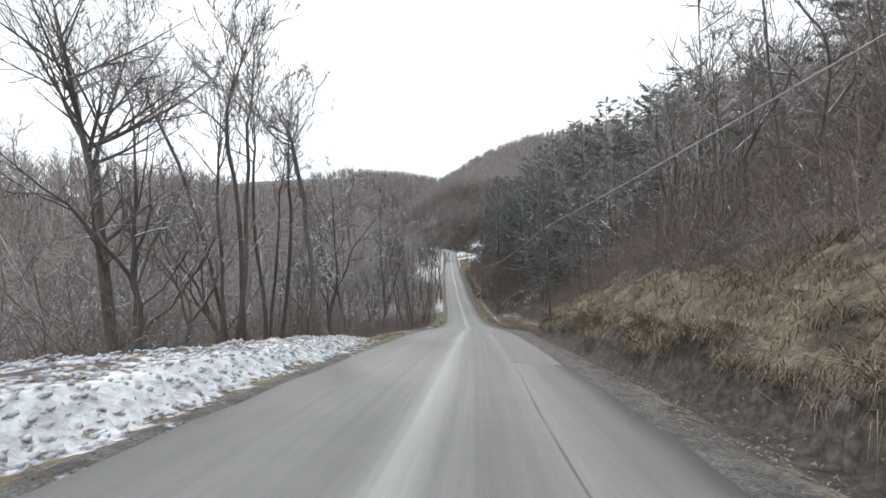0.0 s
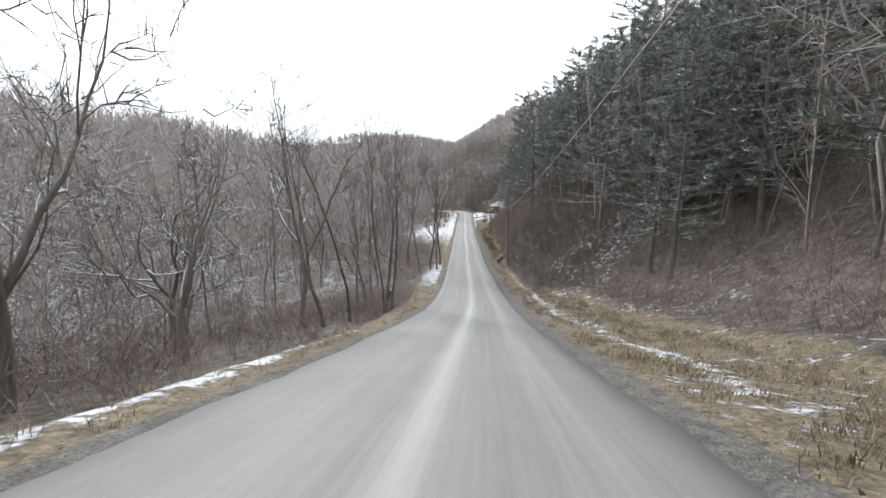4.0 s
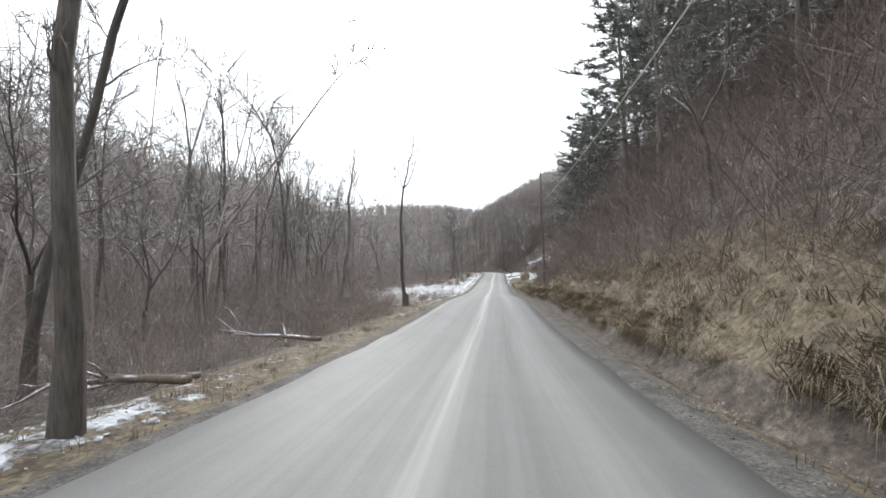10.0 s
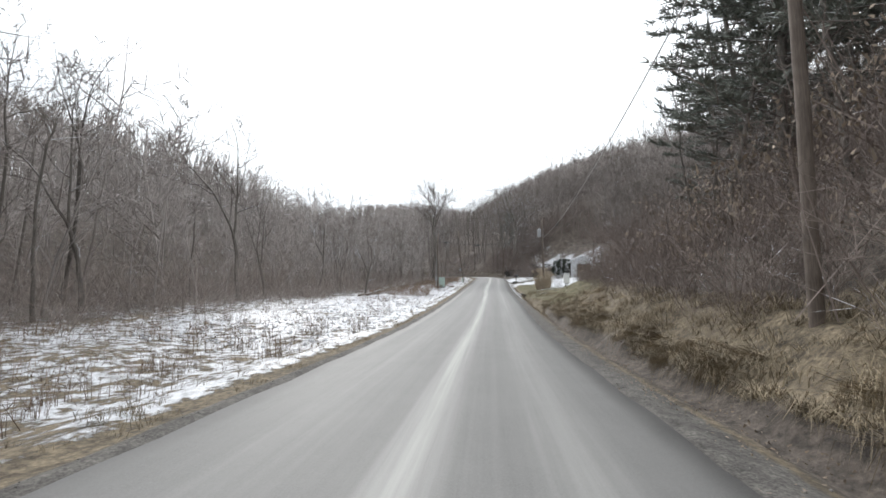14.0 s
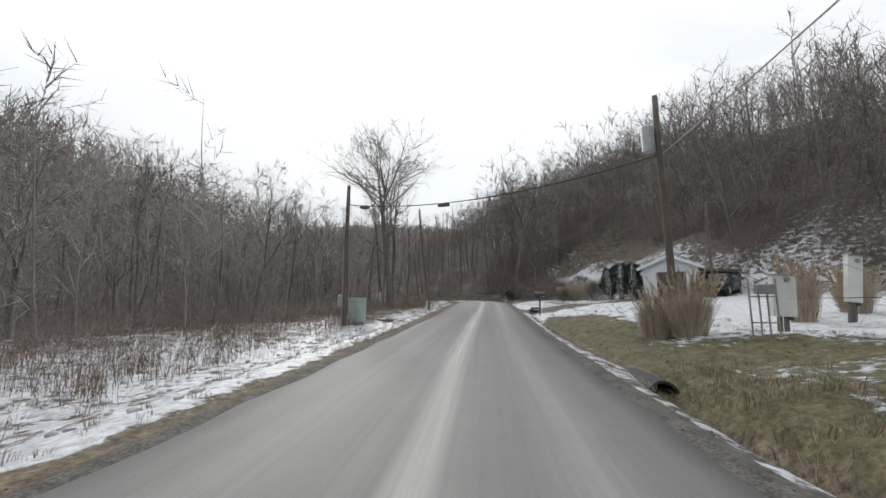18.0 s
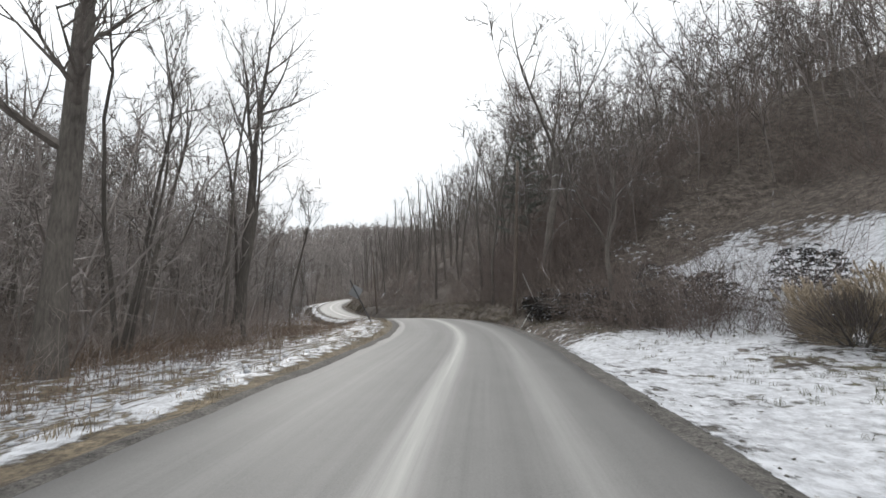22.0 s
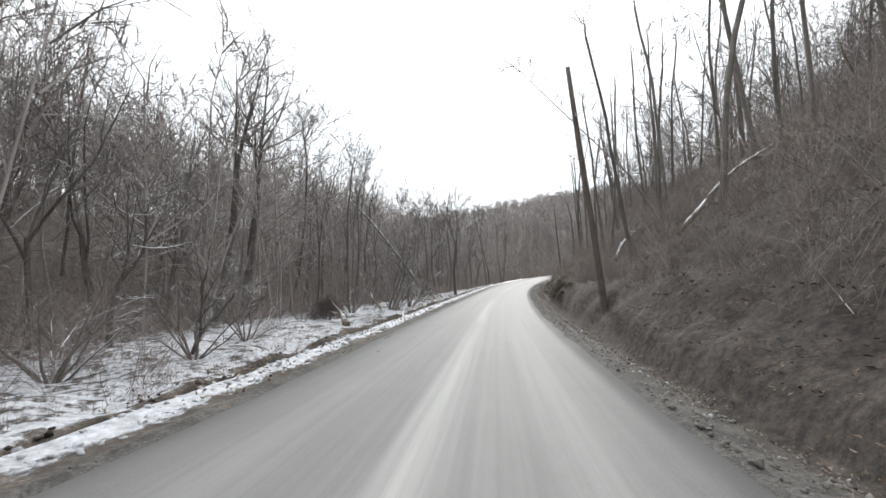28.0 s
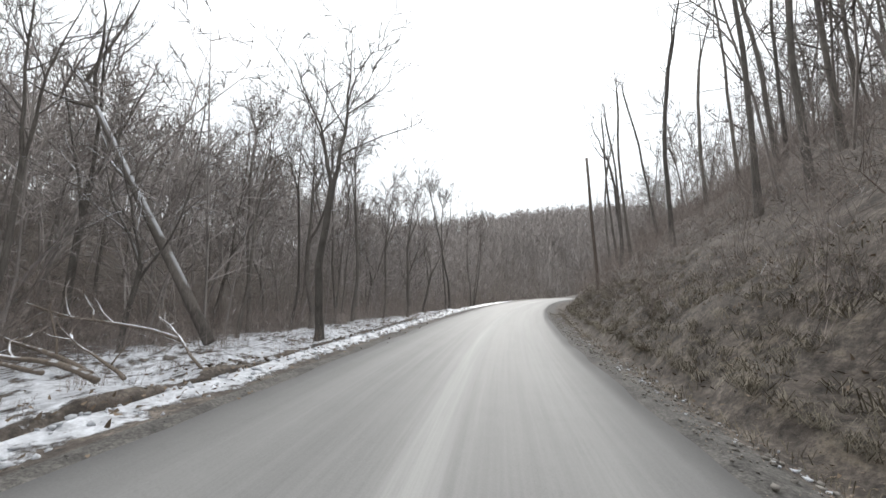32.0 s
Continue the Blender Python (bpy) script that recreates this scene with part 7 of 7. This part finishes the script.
def plume_grass(x, y, z, tall, seed, label, spread=1.0, plumes=60):
    e0 = thing("plume_grass", (x, y, z), label, "ornamental grass", "clumps of tall dry grass")
    rng = np.random.default_rng(seed)
    so, pl = Soup(), Soup()
    for k in range(1500):
        a, r0 = rng.uniform(0, 2 * math.pi), .42 * spread * math.sqrt(rng.random())
        out = np.array([math.cos(a), math.sin(a), 0])
        pale = k > 120
        ln, fl = tall * (rng.uniform(.55, 1.0) if pale else rng.uniform(.2, .5)), spread * rng.uniform(.0, .62 if pale else .9)
        p = out * r0 + rng.normal(0, .04, 3) * np.array([1, 1, 0])
        q = p + out * ln * .42 * fl + np.array([0, 0, ln * (.6 - .22 * fl)]) + rng.normal(0, .05, 3)
        (pl if pale else so).blade(p - np.array([0, 0, .05]), q, q + out * ln * .4 * fl + np.array([0, 0, ln * (.42 - .3 * fl)]) + rng.normal(0, .09, 3), .0055)
    for k in range(plumes):
        a = rng.uniform(0, 2 * math.pi)
        lean = rng.uniform(0, .5) * spread
        w = np.array([math.cos(a) * lean, math.sin(a) * lean, 1])
        h = tall * rng.uniform(.85, 1.2)
        line = bent((.2 * math.cos(a), .2 * math.sin(a), 0), w, h, 4, .05, -.02, rng)
        pl.stem(line, [.006, .005, .005, .004, .003], 3)
        for _ in range(26):
            u = rng.uniform(0, 1)
            q = line[3] + (line[4] - line[3]) * u
            e = q + rng.normal(0, .035, 3) + (line[4] - line[3]) * .22
            pl.sliver(q, e, .017, rng)
    v, f = so.arrays()
    tagged(link_mesh("blades", v, f, WEED, e0), kind="stuff")
    v, f = pl.arrays()
    tagged(link_mesh("plumes", v, f, PLUME, e0, "pale feathery plumes"), kind="stuff")


for s, d, tall, sd, spread in ((156.2, 5.9, 1.7, 11, .85), (157.0, 5.3, 1.35, 12, .8), (158, 10.25, 1.8, 13, .6), (159, 12.6, 1.4, 14, .75), (184.3, 8.3, 1.5, 15, .95), (185.1, 7.5, 1.2, 18, .9), (183.9, 9.2, 1.5, 16, .9), (184.4, 9.9, 1.3, 17, .85)):
    plume_grass(*place(s, d), tall, sd, "clump of tall tan plume grass gone dry in snow", spread)


# ---- fallen wood ----
def fallen(s, d, length, yaw, pitch, r, label, lift=0.0, twiggy=6, seed=1, mat=None):
    e = thing("fallen_limb", place(s, d, lift), label, "fallen limb", "fallen limbs")
    rng = np.random.default_rng(seed)
    a, q = radians(heading(s) + yaw), radians(pitch)
    w = np.array([-math.sin(a) * math.cos(q), math.cos(a) * math.cos(q), math.sin(q)])
    line = bent((0, 0, r * .6), w, length, 8, .07, 0, rng)
    so = Soup()
    so.stem(np.vstack([line[:1] - w * .004, line, line[-1:] + w * .004]), np.concatenate([[.002], r * (1 - np.linspace(0, 1, 9) * .7), [.002]]), 9)
    v, f = so.arrays()
    link_mesh("log", v, f, mat or DEAD_WOOD, e, smooth_shade=True)
    for k in range(twiggy):
        so = Soup()
        i = int(rng.integers(2, 8))
        w2 = side_way(w, rng, rng.uniform(.5, 1.1)) + np.array([0, 0, .35])
        so.stem(bent(line[i], w2, length * rng.uniform(.15, .4), 4, .18, .02, rng), r * np.array([.45, .36, .27, .18, .08]), 5)
        v, f = so.arrays()
        link_mesh("branch", v, f, mat or DEAD_WOOD, e)


for k, (s, d, ln, yaw, pt, r, lab) in enumerate((
        (16.5, -5.2, 4.5, 110, 4, .08, "pale fallen limb beside the road edge"), (17.2, -5.6, 4, 100, 7, .06, "pale fallen limb beside the road edge"), (60.5, -9.8, 4, 80, 12, .08, "snow-topped fallen limb among trees"),
        (90.2, -4.9, 3.4, 80, 3, .075, "pale fallen limb with bare branches at the road edge"), (91.4, -6.6, 2.2, 40, 9, .05, "broken limb in the brush"), (85.4, -4.9, 2.6, 95, 2, .08, "grey fallen limb beside the grove"), (86.0, -5.2, 2.2, 110, 4, .06, "grey fallen limb beside the grove"), (81, -8.5, 5, 60, 15, .08, "snow-lined fallen limb under big trees"),
        (165.4, -5.3, 1.1, 72, 4, .13, "short snow-covered log beside the cabinet"), (258, -8, 3.5, 70, 14, .06, "bent snow-lined limb over the creek"), (260, -7.5, 4, 120, 6, .05, "thin limb lying across the creek"), (256.5, -7, 3, 95, 20, .06, "bent snow-lined limb over the creek"), (236.6, -4.9, 1.6, 150, 3, .12, "pale torn root at the road edge"),
        (243.0, -5.0, 3.4, 14, 4, .13, "snow-covered log on the creek bank"), (239.6, -6.6, 3, 30, 0, .16, "snow-covered log on the creek bank"), (250, -8.6, 4, 40, 30, .07, "snow-lined bent limb over the creek"),
        (245.5, 6.2, 4.5, -30, 32, .1, "pale log lying on the steep bank"), (237.6, 6.3, 6.5, -58, 37, .1, "pale fallen trunk lying up the bank"), (228, -9, 4, 60, 10, .06, "broken limb in the creek bed"), (147.6, -12.6, 5.0, -74, 4, .07, "fallen crown with bare branches at the edge of the snowy field"), (148.2, -12.0, 4.4, -60, 9, .06, "fallen crown with bare branches at the edge of the snowy field"),
        (262.5, -9, 4.5, 80, 12, .07, "tangle of fallen limbs by the creek"), (266, -10, 4, 120, 25, .07, "tangle of fallen limbs by the creek"), (195.5, 6.2, 3.5, 60, 40, .05, "thin dead limb propped on the bank"))):
    fallen(s, d, ln, yaw, pt, r, lab, lift=.35 if pt > 30 else 0, twiggy=0 if ln < 2 else 6, seed=40 + k)


def bowed_sapling(s, d, tall, over, r, seed):
    """A thin tree bowed over by snow, away from the road."""
    e = thing("bowed_sapling", place(s, d), "bare sapling bowed over under a line of snow", "tree", "bowed saplings", turn=heading(s))
    rng = np.random.default_rng(seed)
    u = np.linspace(0, 1, 15)
    line = np.stack([over * (1 - np.cos(u * 1.9)) / 1.32, .15 * np.sin(u * 5 + seed), tall * np.sin(u * 1.9)], 1) + rng.normal(0, .02, (15, 3))
    line[0] = (0, 0, -.2)
    so = Soup()
    so.stem(line, r * (1 - .85 * u), 7)
    v, f = so.arrays()
    link_mesh("trunk", v, f, LIMB, e, smooth_shade=True)
    so = Soup()
    for _ in range(16):
        p, w = along(line, rng.uniform(.35, 1))
        so.stem(bent(p, side_way(w, rng, rng.uniform(.4, 1.0)), rng.uniform(.4, 1.1), 3, .15, 0, rng), [.012, .009, .006, 0], 3)
    v, f = so.arrays()
    tagged(link_mesh("crown", v, f, LIMB, e), kind="stuff")


def thicket(s, d, tall, seed, lean=0.0):
    """A many-stemmed bush of stiff crooked stems, snow along their upper sides."""
    e = thing("thicket_bush", place(s, d), "bare many-stemmed bush with snow along its stems", "shrub", "bushes by the creek", turn=heading(s))
    rng = np.random.default_rng(seed)
    so = Soup()
    for k in range(9):
        a = 6.283 * k / 9 + rng.uniform(-.3, .3)
        w = np.array([math.cos(a) * .62 + lean, math.sin(a) * .62, rng.uniform(.6, 1.2)])
        ln = tall * rng.uniform(.7, 1.15)
        line = bent((.06 * math.cos(a), .06 * math.sin(a), -.12), w, ln, 7, .13, .03, rng)
        st = Soup()
        st.stem(line, .034 * (tall / 2.5) ** .5 * (1 - .85 * np.linspace(0, 1, 8)), 6)
        v, f = st.arrays()
        link_mesh("stem", v, f, LIMB, e)
        for _ in range(8):
            p, x = along(line, rng.uniform(.3, 1))
            pts = bent(p, side_way(x, rng, rng.uniform(.4, .9)), ln * rng.uniform(.2, .42), 3, .13, .04, rng)
            so.stem(pts, [.012, .009, .006, 0], 3)
            for _ in range(4):
                q, y = along(pts, rng.uniform(.2, 1))
                so.sliver(q, q + side_way(y, rng, .6) * rng.uniform(.15, .4), .005, rng)
    v, f = so.arrays()
    tagged(link_mesh("crown", v, f, LIMB, e), kind="stuff")


for k, (s, d, tall, lean) in enumerate(((249.7, -7.7, 3.6, .3), (251.6, -6.9, 2.3, .4), (233.0, -8.3, 2.2, 0), (254, -8.6, 2.6, .2), (247, -9.6, 2.8, 0), (236.5, -9.2, 2.4, .2), (259, -7.6, 2.0, .2), (230.5, -9.6, 2.8, 0))):
    thicket(s, d, tall, 820 + k, lean)
bowed_sapling(200.2, 6.6, 4.3, 3.2, .05, 1)
bowed_sapling(254.2, -9.0, 3.4, 2.6, .05, 2)
bowed_sapling(235.6, -10.5, 1.9, 2.4, .045, 3)


def stump(s, d, tall, r):
    e = thing("tree_stump", place(s, d), "dark broken stump with snow on top", "stump")
    rng = np.random.default_rng(5)
    bm = bmesh.new()
    rings = []
    for k in range(6):
        z = -.2 + (tall + .2) * k / 5
        rings.append([bm.verts.new((r * (1.35 - .4 * min(k, 2) / 2) * math.cos(a) * rng.uniform(.92, 1.08), r * (1.35 - .4 * min(k, 2) / 2) * math.sin(a) * rng.uniform(.92, 1.08), z + (rng.uniform(-.1, .15) if k == 5 else 0))) for a in np.linspace(0, 2 * math.pi, 14, endpoint=False)])
    for a, b in zip(rings, rings[1:]):
        for i in range(14):
            bm.faces.new((a[i], a[(i + 1) % 14], b[(i + 1) % 14], b[i]))
    bm.faces.new(rings[-1])
    part("stump", bm, BARK, e)
    part("snow_cap", rod((0, 0, tall - .02), (0, 0, tall + .08), r * .85, r * .6, 12), SNOWY, e)


stump(104.4, -5.75, .8, .22)
stump(61.8, -6.9, 1.15, .2)
# the long trunk that leans across the creek
for k in range(11):
    fallen(256.6 + .55 * k, -5.4 - 1.35 * (k * .618 % 1) * 2.2, 1.8 + 1.9 * (k * .37 % 1), 40 + 137 * k % 150, 4 + 22 * (k * .53 % 1), .028 + .03 * (k * .71 % 1), "dark broken limb in the tangle over the creek bed", lift=.12, twiggy=5, seed=300 + k)
fallen(267.0, -10.0, 19, 119 - heading(267.3), 52, .2, "long bare trunk leaning out over the creek", twiggy=7, seed=77, mat=BARK)
